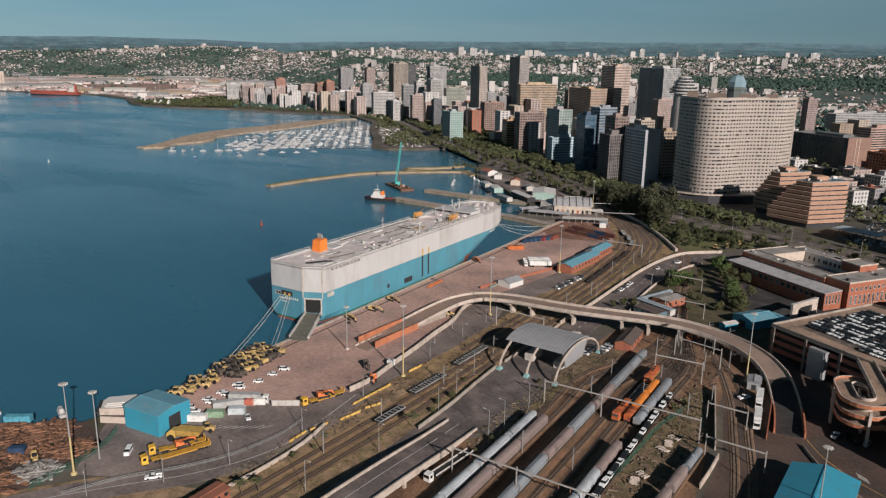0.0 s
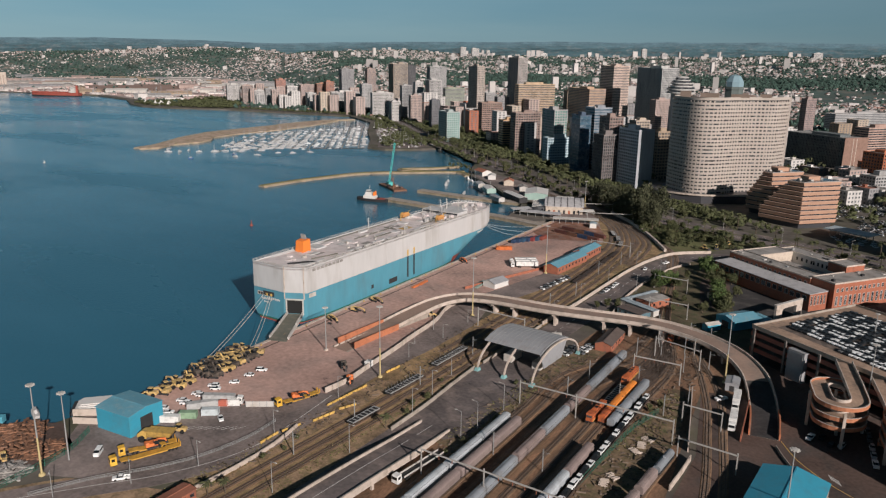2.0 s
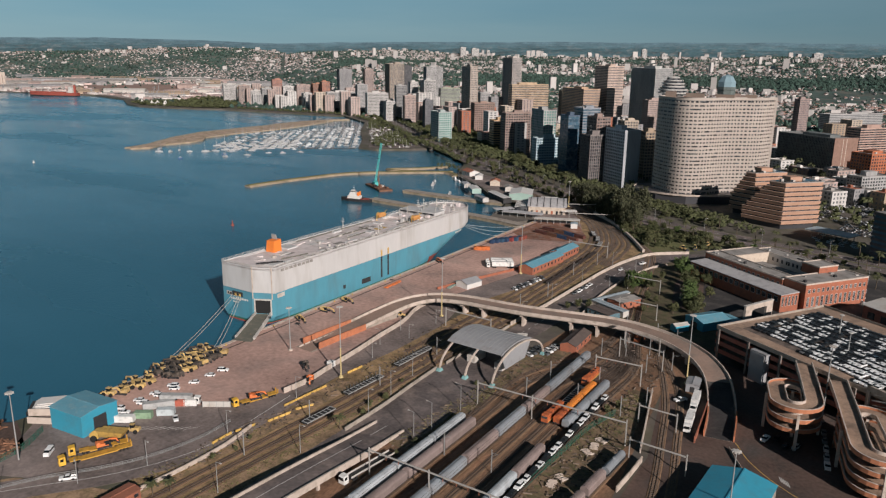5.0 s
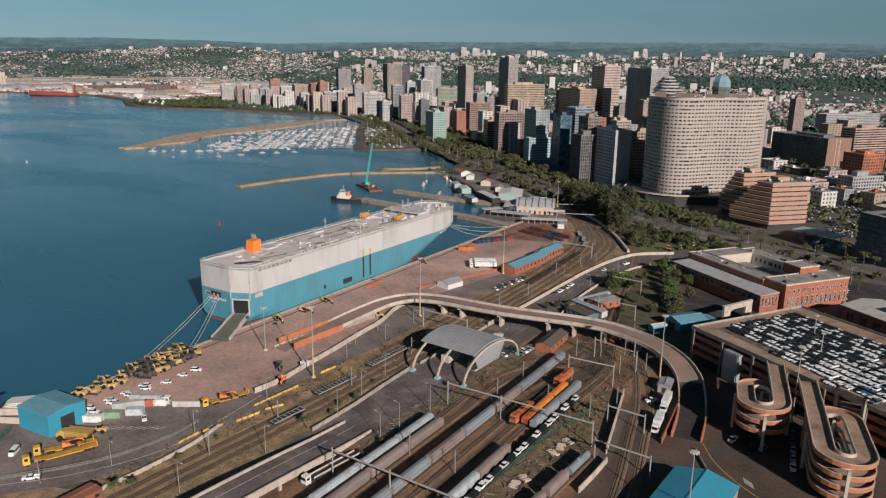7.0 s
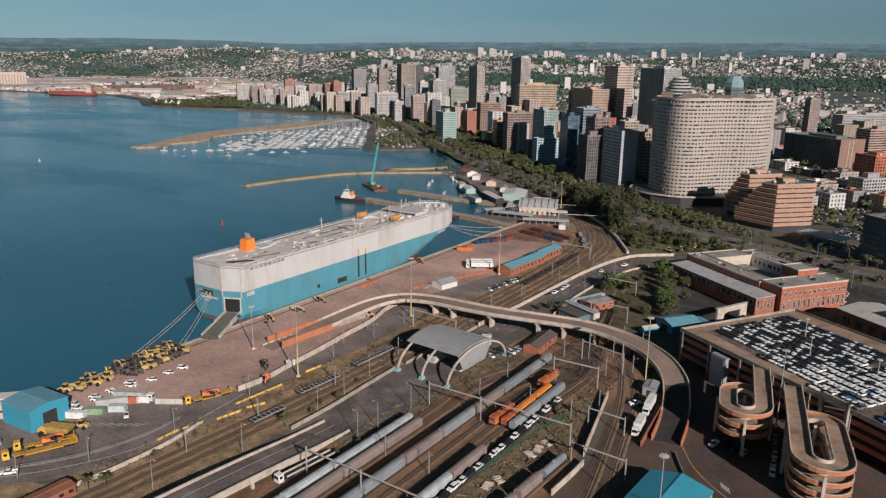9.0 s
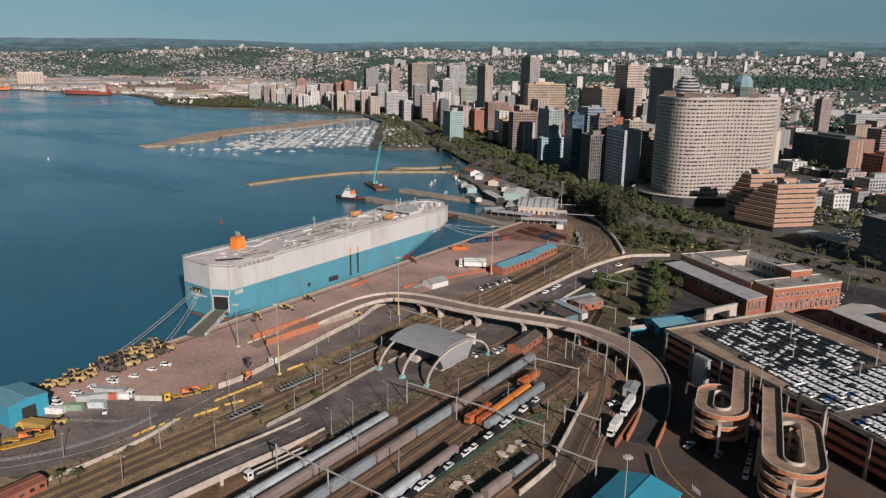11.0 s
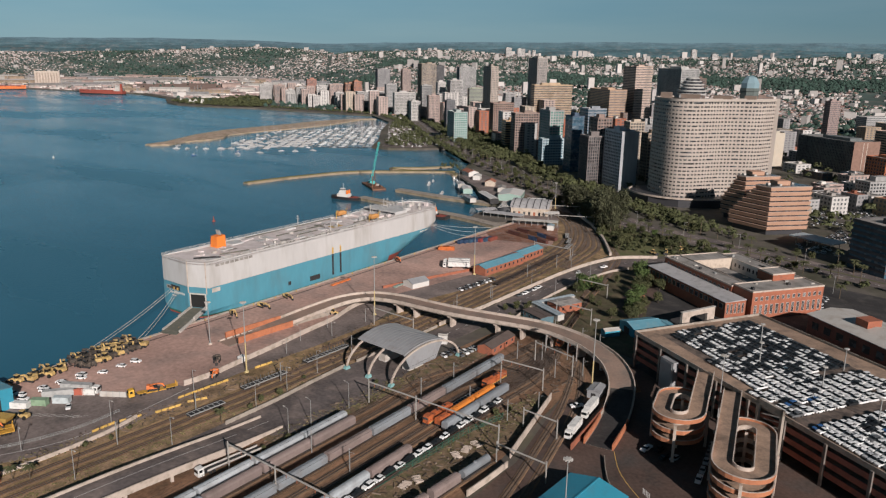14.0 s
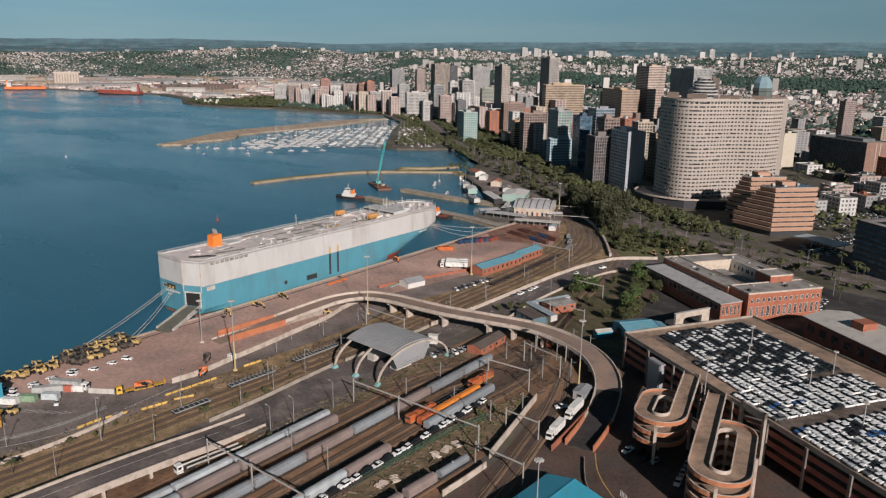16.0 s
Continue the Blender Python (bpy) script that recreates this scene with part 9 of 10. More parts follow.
for x, y, k, s in ((-128, 418, "fresh", 1.15), (-101, 440, "broad", 0.9), (-104, 452, "round", 0.9), (-88, 404, "broad", 0.9), (-96, 412, "broad", 0.8), (-120, 421, "broad", 0.9), (-130, 414, "broad", 0.8), (-124, 424, "fresh", 1.0), (-133, 424, "fresh", 0.9), (-118, 466, "fresh", 1.15), (-112, 470, "broad", 1.0), (-93, 408, "fresh", 1.1), (-101, 433, "broad", 1.15), (-108, 444, "broad", 1.1), (-97, 424, "fresh", 1.0), (-86, 392, "broad", 1.1), (-111, 455, "fresh", 1.0), (-103, 462, "broad", 1.1), (-122, 446, "small", 1.2), (-114, 402, "small", 1.2), (-139, 366, "small", 1.2), (-142, 361, "small", 0.9), (-97, 450, "broad", 1.0), (-90, 395, "broad", 0.9), (-86, 400, "round", 0.9), (-90, 414, "round", 0.8), (-95, 388, "round", 0.7), (-88, 428, "round", 0.7),
                   (-134, 368, "small", 1.0), (-136, 374, "small", 0.9), (-131, 350, "small", 1.0), (-118, 345, "small", 1.1), (-112, 350, "small", 1.0), (-108, 381, "small", 0.9), (-109, 400, "small", 0.9), (-128.5, 252, "small", 0.6), (-150.5, 212, "small", 0.7), (-149, 220, "small", 0.8), (-148, 205, "small", 0.6), (-154, 236, "small", 0.5), (-76, 262, "small", 0.8), (-74, 268, "small", 0.7), (-119, 220, "small", 0.6), (-119, 200, "small", 0.7), (-119.5, 190, "small", 0.6), (-166, 152, "small", 0.6), (-164, 160, "small", 0.5), (-166.5, 168, "small", 0.5)):
    tree(k, pose(x, y, 0, 0, 0, rd.uniform(0, 360)) @ Matrix.Scale(s, 4), group="trees by the railway")
for x, y, s in ((-147, 192, 0.7), (-160, 132, 0.6), (-163, 128, 0.6)):
    palm(2, pose(x, y, 0) @ Matrix.Scale(s, 4))
for x, y in scatter([(-500, 752), (-470, 740), (-455, 712), (-475, 715), (-505, 735)], 12, 8, 4.0):
    tree("small", pose(x, y, 0.3, 0, 0, rd.uniform(0, 360)) @ Matrix.Scale(rd.uniform(0.7, 1.1), 4), group="trees on the bank")

# rough weeds along the tracks
M_litter = mat("weathered_litter", (0.13, 0.098, 0.075), 0.9, var=0.3, big=0.3, fine=2, vary=0.6, island=True)
weeds = Shape()
M_weed = mat("dry_weeds", (0.13, 0.125, 0.05), 0.9, var=0.4, big=0.1, fine=1.0, stain=(0.22, 0.17, 0.09), amount=0.4, vary=0.35, island=True)
for x, y in scatter([(-177, 110), (-173, 176), (-168, 176), (-166, 110)], 240, 9, 0.8) + scatter([(-147, 120), (-150, 258), (-152.5, 258), (-155, 120)], 260, 10, 0.8) + scatter([(-128, 200), (-127.5, 262), (-119, 268), (-118, 200)], 200, 12, 0.7) + scatter([(-76, 225), (-66, 240), (-70, 285), (-77, 285)], 160, 13, 0.7) + scatter([(-155, 400), (-165, 400), (-180, 500), (-165, 500)], 160, 14, 0.9):
    for _ in range(4):
        p = Vector((x + rd.uniform(-0.5, 0.5), y + rd.uniform(-0.5, 0.5), 0))
        a, h = rd.uniform(0, 6.28), rd.uniform(0.12, 0.5)
        s = Vector((math.cos(a), math.sin(a), 0)) * rd.uniform(0.15, 0.45)
        weeds.add([p - s, p + s, p + s * 0.5 + Vector((0, 0, h)), p - s * 0.6 + Vector((0, 0, h * 0.8))], [(0, 1, 2, 3)])
tagged(new("weeds", weeds.mesh("weeds", M_weed)), "rough weeds and grass tufts beside the tracks", "weeds", kind="stuff")


# old sleepers, stones and scraps lying about the yard
litter = Shape()
rl = random.Random(88)
for poly, n in (([(-128, 190), (-127, 300), (-112, 330), (-116, 190)], 260), ([(-76, 190), (-84, 285), (-68, 286), (-60.5, 245), (-62, 190)], 320), ([(-108, 285), (-104, 345), (-80, 345), (-66, 300), (-72, 288)], 260), ([(-177, 110), (-176, 222), (-167, 226), (-166, 110)], 220), ([(-178, 230), (-184, 330), (-154, 330), (-154, 230)], 300), ([(-190, 400), (-206, 500), (-160, 500), (-157, 400)], 200)):
    for x, y in scatter(poly, n, n, 0.7):
        long = rl.random() < 0.3
        litter.block(x, y, 0.04, rl.uniform(0.2, 0.35) if long else rl.uniform(0.25, 0.9), rl.uniform(1.4, 3.2) if long else rl.uniform(0.25, 0.9), rl.uniform(0.12, 0.5), rl.uniform(0, 180))
tagged(new("yard_litter", litter.mesh("yard_litter", M_litter)), "old sleepers, stones and scraps between the tracks", "litter", kind="stuff")


# ---- boats ----
BOATS = {}
M_boatwhite = mat("boat_white", (0.44, 0.43, 0.42), 0.35, var=0.06)
M_boatfar = mat("soiled_boat_white", (0.4, 0.39, 0.38), 0.5, var=0.25, big=0.2, fine=1.0, vary=0.8, island=True)
M_boatblue = mat("boat_blue", (0.06, 0.12, 0.24), 0.35, var=0.06)


def hull_shape(L, B, H):
    return loft([(-L / 2, B * 0.36, B * 0.45, -0.3, H), (-L * 0.2, B * 0.42, B * 0.5, -0.4, H), (L * 0.2, B * 0.34, B * 0.46, -0.4, H * 1.1), (L * 0.42, B * 0.1, B * 0.2, -0.2, H * 1.25), (L / 2, 0.02, 0.05, 0.2, H * 1.35)])


def boat(kind, m, group="boats in the marina"):
    if kind in BOATS:
        return copy_thing(BOATS[kind], m)
    sail = kind < 3
    L = (8, 10, 12.5, 8.5, 12, 7)[kind]
    lab = ("white sailing yacht with a bare mast on the water", "white sailing yacht moored at a walkway", "large white sailing yacht with a tall mast", "white motor cruiser on the water", "large white motor yacht with two decks", "small dark blue motor boat")[kind]
    ob = thing("sailing_yacht" if sail else "motor_boat", m, lab, "boat", group)
    part("hull", hull_shape(L, L * 0.3, 1.1), M_boatblue if kind == 5 else M_boatwhite, ob)
    part("cabin", Shape().block(0, -L * 0.02, 1.05, L * 0.18, L * 0.42, 0.8 if sail else 1.5, 0, 0.85), M_boatwhite, ob)
    if not sail:
        part("cabin_window", Shape().block(0, -L * 0.02, 1.35, L * 0.185, L * 0.36, 0.3, 0, 0.97), M_glassdark, ob)
    if sail:
        part("mast", Shape().tube((0, L * 0.08, 1.2), (0, L * 0.08, 1.2 + L * 1.25), 0.17, 0.12, 5), M_steel, ob)
        part("boom", Shape().tube((0, L * 0.08, 2.6), (0, -L * 0.34, 2.5), 0.14, 0.12, 5), M_boatblue, ob, "boom with a blue sail cover")
    elif kind == 4:
        part("flybridge", Shape().block(0, -L * 0.06, 2.5, L * 0.14, L * 0.24, 1.2, 0, 0.85), M_boatwhite, ob)
    BOATS[kind] = ob
    return ob


# marina: walkways with berths on both sides
rd = random.Random(31)
count = 0
more_hulls, more_masts = Shape(), Shape()
for row in range(9):
    t = row / 8
    start, end = Vector((-828, 655)).lerp(Vector((-716, 812)), t), Vector((-975, 845)).lerp(Vector((-935, 1070)), t)
    d = end - start
    ang = math.degrees(math.atan2(d.y, d.x))
    deck = new("marina_walkway", Shape().box(0, -0.7, -0.1, d.length, 0.7, 0.3).mesh("marina_walkway", M_concrete))
    deck.matrix_basis = pose(start.x, start.y, -3, 0, 0, ang)
    tagged(deck, "long pale floating marina walkway", "walkway", "marina walkways", "structure")
    n = int(d.length / 6.6)
    for k in range(n):
        for s in (-1, 1):
            p = start + d * ((k + 0.5) / n) + Vector((-d.y, d.x)).normalized() * s * (6.6 + rd.uniform(-1.2, 1.2))
            if rd.random() < (0.44 if 2 < k < n - 2 and row > 1 else 0.66) + 0.3 * noise.noise(Vector((p.x * 0.03, p.y * 0.03, 2))) or on_land(p.x, p.y):
                continue
            kind, m = rd.choice([0, 1, 1, 2, 3, 0, 4, 3]), pose(p.x, p.y, -3, 0, 0, ang + (0 if s > 0 else 180) + rd.uniform(-14, 14))
            if k < n * 0.42 and count < 80:
                boat(kind, m)
                count += 1
            else:
                L = (8, 10, 12.5, 8.5, 12)[kind]
                f = rd.uniform(0.6, 1.0)
                q = hull_shape(L * 0.85 * f, L * 0.2 * f, 0.9).block(0, 0, 0.9, L * 0.12 * f, L * 0.36 * f, 0.7, 0, 0.85)
                more_hulls.add([tuple(m @ Vector(v)) for v in q.v], q.f)
                if kind < 3:
                    q = Shape().tube((0, L * 0.08, 1.2), (0, L * 0.08, 1.2 + L * 1.25), 0.2, 0.14, 4)
                    more_masts.add([tuple(m @ Vector(v)) for v in q.v], q.f)
# boats laid up ashore round the basin
YARD = [(-690, 825), (-645, 850), (-640, 900), (-700, 940), (-780, 1000), (-860, 1070), (-880, 1040), (-830, 985), (-755, 905)]
patch("boat_yard", YARD, 0.05, M_yardasphalt, "pale paved boat yard beside the marina", "pavement")
for x, y in scatter(YARD, 80, 19, 8):
    q, m = hull_shape(6.5, 2.0, 1.2).block(0, 0, 1.2, 1.2, 2.6, 0.8, 0, 0.85), pose(x, y, 0.35, 0, 0, rd.uniform(0, 180))
    more_hulls.add([tuple(m @ Vector(v)) for v in q.v], q.f)
    if rd.random() < 0.5:
        q = Shape().tube((0, 1, 1.2), (0, 1, 11), 0.14, 0.1, 4)
        more_masts.add([tuple(m @ Vector(v)) for v in q.v], q.f)
ob = tagged(new("marina_boats", more_hulls.mesh("marina_boats", M_boatfar)), "close-packed white boats at the far berths", "boats", kind="stuff")
part("masts", more_masts, M_boatwhite, ob, kind="stuff")
walk_way = new("marina_walkway", Shape().beam((-768, 762, -2.7), (-708, 815, -2.7), 1.4, 0.6).mesh("marina_walkway", M_dark))
tagged(walk_way, "thin dark floating boom", "walkway", "marina walkways", "structure")
for px, py, k in ((-880, 613, 1), (-868, 622, 3), (-872, 640, 0), (-802, 591, 5), (-775, 640, 3), (-792, 652, 5), (-765, 668, 1), (-905, 632, 2), (-760, 700, 0), (-745, 712, 3), (-735, 735, 1), (-850, 640, 0)):
    boat(k, pose(px, py, -3, 0, 0, rd.uniform(0, 360)), "boats at anchor")
for px, py, k, a in ((-438, 640, 4, 30), (-405, 645, 3, 60), (-398, 640, 4, 60), (-390, 632, 0, 60), (-380, 628, 3, 60), (-371, 620, 1, 60), (-395, 610, 3, 20), (-420, 668, 1, 50), (-430, 676, 0, 50), (-412, 660, 3, 50), (-440, 683, 4, 50), (-450, 660, 0, 40), (-285, 112, 4, 80), (-262, 126, 3, 70)):
    boat(k, pose(px, py, -3, 0, 0, a), "boats in the small craft harbour")


def tug(m, label):
    ob = thing("tugboat", m, label, "tugboat", "harbour tugs")
    part("hull", hull_shape(31, 10.5, 2.6), M_dark, ob, "black tug hull")
    part("deck", Shape().block(0, -2, 2.55, 8.6, 22, 0.1), M_red, ob)
    part("fender", Shape().tube((-3.5, 12.5, 2.9), (3.5, 12.5, 2.9), 0.6, n=8), M_black, ob)
    part("deckhouse", Shape().block(0, 2, 2.6, 7.0, 12, 2.8, 0, 0.94), M_white, ob)
    part("upper_house", Shape().block(0, 3, 5.4, 5.4, 7, 2.4, 0, 0.92), M_white, ob)
    wh = part("wheelhouse", Shape().block(0, 3.4, 7.8, 4.4, 4.4, 2.4, 0, 0.9), M_white, ob)
    part("wheelhouse_window", Shape().block(0, 3.4, 8.8, 4.45, 4.45, 0.9, 0, 0.94), M_glassdark, wh)
    for s in (-1, 1):
        part("exhaust_stack", Shape().block(s * 2.2, -2.4, 5.4, 1.2, 1.6, 3.6, 0, 0.8), M_funnel, ob, "orange exhaust stack")
    part("mast", Shape().tube((0, 2.6, 10.2), (0, 2.6, 15), 0.2, 0.1, 5).beam((-1.2, 2.6, 12.6), (1.2, 2.6, 12.6), 0.15), M_white, ob)
    part("towing_winch", Shape().tube((-1.2, -6, 3.4), (1.2, -6, 3.4), 0.8, n=8), M_dark, ob)


tug(pose(-440, 524, -3, 0, 0, 110), "black and white harbour tug beside the jetty")
tug(pose(-330, 519, -3, 0, 0, 100), "black and white harbour tug beside the inner jetty")

# crane barge
ob = thing("crane_barge", pose(-470, 590, -3, 0, 0, 60), "rusty work barge with a teal lattice crane", "crane barge")
M_tealcrane = mat("teal_crane_paint", (0.08, 0.42, 0.4), 0.5, var=0.1)
M_rust = mat("rusty_steel", (0.2, 0.1, 0.06), 0.85, var=0.3, big=0.3, fine=2, stain=(0.1, 0.055, 0.04), amount=0.4)
part("pontoon", Shape().box(-7, -22, -0.8, 7, 22, 1.6), M_rust, ob)
part("crane_house", Shape().block(0, 8, 1.6, 5, 7, 3.4), M_tealcrane, ob)
bo = Shape()
a, b = Vector((0, 10, 3.5)), Vector((14, 30, 42))
for k in range(14):
    p, q = a.lerp(b, k / 14), a.lerp(b, (k + 1) / 14)
    w = 0.9
    for s in ((w, 0, 0), (-w, 0, 0), (0, w, 0), (0, -w, 0)):
        bo.beam(p + Vector(s), q + Vector(s), 0.28)
    bo.beam(p + Vector((w, 0, 0)), q + Vector((-w, 0, 0)), 0.18).beam(p + Vector((0, w, 0)), q + Vector((0, -w, 0)), 0.18)
part("lattice_boom", bo, M_tealcrane, ob)
part("hoist_rope", Shape().beam(b, (b.x, b.y, 12), 0.15), M_dark, ob)
for x, y in ((-6, -18), (6, 18)):
    part("spud", Shape().tube((x, y, -4), (x, y, 14), 0.5, n=8), M_rust, ob)
for k in range(7):
    part("deck_cargo", Shape().block(rd.uniform(-5, 5), rd.uniform(-19, 2), 1.6, rd.uniform(1.5, 3), rd.uniform(2, 4), rd.uniform(0.8, 2.2), rd.uniform(0, 90)), rd.choice([M_rust, M_offwhite, M_dark]), ob)
for x, y, c, h in ((-446, 386, M_red, 4.5), (-900, 456, M_offwhite, 3.5)):
    bu = thing("navigation_buoy", pose(x, y, -3), "floating navigation buoy with a lattice top", "buoy", "buoys")
    part("float", Shape().lathe([(1.3, -0.5), (1.5, 0.2), (1.2, 0.7)], n=10), c, bu)
    part("top_mark", Shape().tube((0, 0, 0.7), (0, 0, h), 0.7, 0.15, 6), c, bu)


# thickets along the avenue and on the far point, past counting
def leafy(shape, x, y, r, n, lift=0.45):
    """A loose crown of small leaf tufts round x, y."""
    for _ in range(n):
        d = Vector((rd.gauss(0, 1), rd.gauss(0, 1), abs(rd.gauss(0, 1)) + 0.1)).normalized()
        p = Vector((x, y, r * lift)) + Vector((d.x, d.y, d.z * 0.95)) * r * rd.uniform(0.6, 1.0)
        a = (d + Vector((rd.uniform(-1, 1), rd.uniform(-1, 1), rd.uniform(-1, 1))) * 0.6).normalized()
        u = a.orthogonal().normalized()
        v = a.cross(u)
        q = r * rd.uniform(0.3, 0.5)
        shape.add([p + u * q, p + v * q * 0.8, p - u * q, p - v * q * 0.8, p + a * q * 0.4], [(0, 1, 4), (1, 2, 4), (2, 3, 4), (3, 0, 4)])


thicket = Shape()
rd = random.Random(91)
AVENUE = curve([(*q, 0) for q in ESP], 5)


def off_avenue(x, y, w=15.5):
    return all((x - p[0]) ** 2 + (y - p[1]) ** 2 > w * w for p in AVENUE)


YARD2 = [(-690, 830), (-650, 850), (-640, 905), (-700, 945), (-760, 985), (-800, 1010), (-760, 930)]
SHORE = [(-856, 1010), (-960, 1138), (-1094, 1222), (-1290, 1192), (-1420, 1170), (-1425, 1190), (-1290, 1215), (-1090, 1252), (-945, 1175), (-845, 1050)]
POINT_WOOD = [(-1440, 1165), (-1560, 1150), (-1620, 1180), (-1780, 1330), (-1740, 1380), (-1600, 1330), (-1480, 1240)]
AVENUE_SIDE = [(-128, 612), (-190, 632), (-262, 686), (-300, 716), (-330, 745), (-310, 760), (-262, 712), (-240, 690), (-190, 672), (-140, 630)]
for poly, n, r0, r1, gap in ((BELT, 240, 1.4, 5.2, 3.0), (GARDEN, 620, 2.4, 7.2, 3.2), (YARD2, 90, 2.0, 5.0, 4.0), (SHORE, 300, 1.6, 4.2, 4.0), (POINT_WOOD, 330, 4.0, 8.5, 6.0), (AVENUE_SIDE, 150, 1.6, 4.5, 3.0), (PARK, 110, 1.0, 3.0, 2.8), ([(-100, 600), (-150, 612), (-215, 655), (-240, 690), (-215, 690), (-150, 650), (-100, 625)], 60, 2.2, 3.6, 4.0), ([(-1750, 1120), (-1640, 1090), (-1540, 1110), (-1430, 1165), (-1500, 1260), (-1620, 1260), (-1740, 1220)], 520, 3, 6.5, 4), ([(60, 520), (-60, 545), (-100, 562), (-60, 575), (60, 560)], 60, 1.8, 3.2, 3.5), ([(-45, 560), (-30, 590), (30, 570), (30, 548)], 30, 2, 3.4, 3.5)):
    for x, y in scatter(poly, n, len(thicket.v), gap):
        if not off_avenue(x, y) or not on_land(x, y):
            continue
        r = rd.uniform(r0, r1)
        leafy(thicket, x, y, r, 16 if r < 6 else 12)
tagged(new("shrubs", thicket.mesh("shrubs", M_leaf)), "dense dark green shrubs and undergrowth", "shrubs", kind="stuff")


# white tents on the far point and yellow machines by the park
for x, y, r in ((-1640, 1122, 9), (-1622, 1132, 7), (-1655, 1116, 6), (-1690, 1112, 6), (-1606, 1118, 5)):
    ob = thing("marquee", pose(x, y, 0), "white peaked marquee on the far point", "tent", "white marquees")
    part("canopy", Shape().lathe([(r, 4.0), (r * 0.98, 4.4), (r * 0.4, 7.5), (0.5, 12)], n=10), M_white, ob)
    part("side_wall", Shape().lathe([(r * 0.94, 0), (r * 0.94, 4.1)], n=10), M_offwhite, ob)
loader(pose(-135, 524, 0.05, 0, 0, 70), "yellow", "yellow wheel loader beside the park", "park machines")
loader(pose(-129, 531, 0.05, 0, 0, 20), "yellow", "yellow wheel loader beside the park", "park machines")
loader(pose(-125, 545, 0.05, 0, 0, -60), "yellow", "yellow wheel loader beside the park", "park machines")

# ---- low city blocks and hillside suburbs ----
ROOFS = [M_rooftile, M_roofgrey, M_offwhite, M_roofgrey, M_white]
rd = random.Random(77)
TAKEN = [(-190, 745, 70), (-150, 775, 40), (-110, 655, 60), (-60, 450, 60), (-140, 1070, 70), (-70, 950, 30), (-60, 860, 30), (-120, 1240, 50), (20, 640, 60)]


def low_shell(sx, sy, h, st, bay):
    """One closed skin: window strips set back between spandrels, each strip split into panes and piers, parapet and flat roof."""
    def rim(e):
        a, b, pts = sx / 2 - e, sy / 2 - e, []
        for (x0, y0), (x1, y1), L in (((-a, -b), (a, -b), sx), ((a, -b), (a, b), sy), ((a, b), (-a, b), sx), ((-a, b), (-a, -b), sy)):
            k = 2 * max(2, round(L / bay / 2)) + 1
            pts += [(x0 + (x1 - x0) * i / k, y0 + (y1 - y0) * i / k, i % 2) for i in range(k)]
        return pts
    n = max(1, round(h / st))
    levels = [(0, 0.0)]
    for k in range(n):
        z = h * k / n
        levels += [(z + 0.9, 0.0), (z + 0.91, 0.25), (z + h / n - 0.75, 0.25), (z + h / n - 0.74, 0.0)]
    levels += [(h + 0.9, 0.0), (h + 0.9, 0.5), (h + 0.2, 0.5)]
    sh, m, vs = Shape(), len(rim(0)), []
    for z, e in levels:
        vs += [(x, y, z) for x, y, _ in rim(e)]
    odd = [q[2] for q in rim(0)]
    wall, pane = [], []
    for j in range(len(levels) - 1):
        glass = levels[j][1] == 0.25 and levels[j + 1][1] == 0.25
        for i in range(m):
            (pane if glass and odd[i] else wall).append((j * m + i, j * m + (i + 1) % m, (j + 1) * m + (i + 1) % m, (j + 1) * m + i))
    base = len(levels) - 1
    sh.add(vs, wall)
    sh.f += pane + [tuple(base * m + i for i in range(m))]
    sh.m += [1] * len(pane) + [2]
    return sh


def low_block(x, y, sx, sy, h, c, roofm, label, ang):
    """A low block of a few storeys."""
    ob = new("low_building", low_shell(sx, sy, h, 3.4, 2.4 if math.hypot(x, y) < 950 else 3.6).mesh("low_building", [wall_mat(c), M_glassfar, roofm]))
    ob.matrix_basis = pose(x, y, 0, 0, 0, ang)
    tagged(ob, label, "building", "low city buildings")
    rx, ry = rd.uniform(-0.2, 0.1) * sx, rd.uniform(-0.2, 0.1) * sy
    if math.hypot(x, y) < 1100:
        part("plant_room", Shape().box(rx, ry, h + 0.2, rx + sx * 0.25, ry + sy * 0.2, h + 2.6), roofm, ob)


CITY = [(-230, 700), (-330, 800), (-480, 930), (-640, 1070), (-830, 1230), (-1050, 1310), (-1350, 1360), (-1650, 1350), (-1650, 1600), (-1300, 1750), (-800, 1750), (-300, 1650), (250, 1500), (400, 1000), (300, 700), (80, 600), (-40, 610), (-60, 700)]
placed = []
NEAR = [(-110, 720), (-60, 640), (40, 600), (200, 640), (260, 900), (150, 1250), (-100, 1200), (-130, 900)]
for x, y in scatter(CITY, 200, 41, 27) + scatter(NEAR, 75, 42, 21):
    d = math.hypot(x, y)
    if not off_avenue(x, y, 26) or (-105 < x < 15 and 590 < y < 690) or any((x - a) ** 2 + (y - b) ** 2 < r * r for a, b, r in TAKEN):
        continue
    s = 1.0 if d > 900 else 0.85
    c = rd.choice([WHITE, WHITE, PALEGREY, CREAM, PINK, TAN, GREY, BROWN, RED, WHITE, PALEGREY])
    h = rd.uniform(6, 16) if rd.random() < 0.6 else rd.uniform(16, 38)
    if x > -150:
        h = min(h, 15)
    low_block(x, y, rd.uniform(13, 24) * s, rd.uniform(14, 30) * s, h, c, rd.choice(ROOFS), "low city block with rows of dark windows", GRID + rd.choice([0, 90]) + rd.uniform(-3, 3))
    placed.append((x, y))

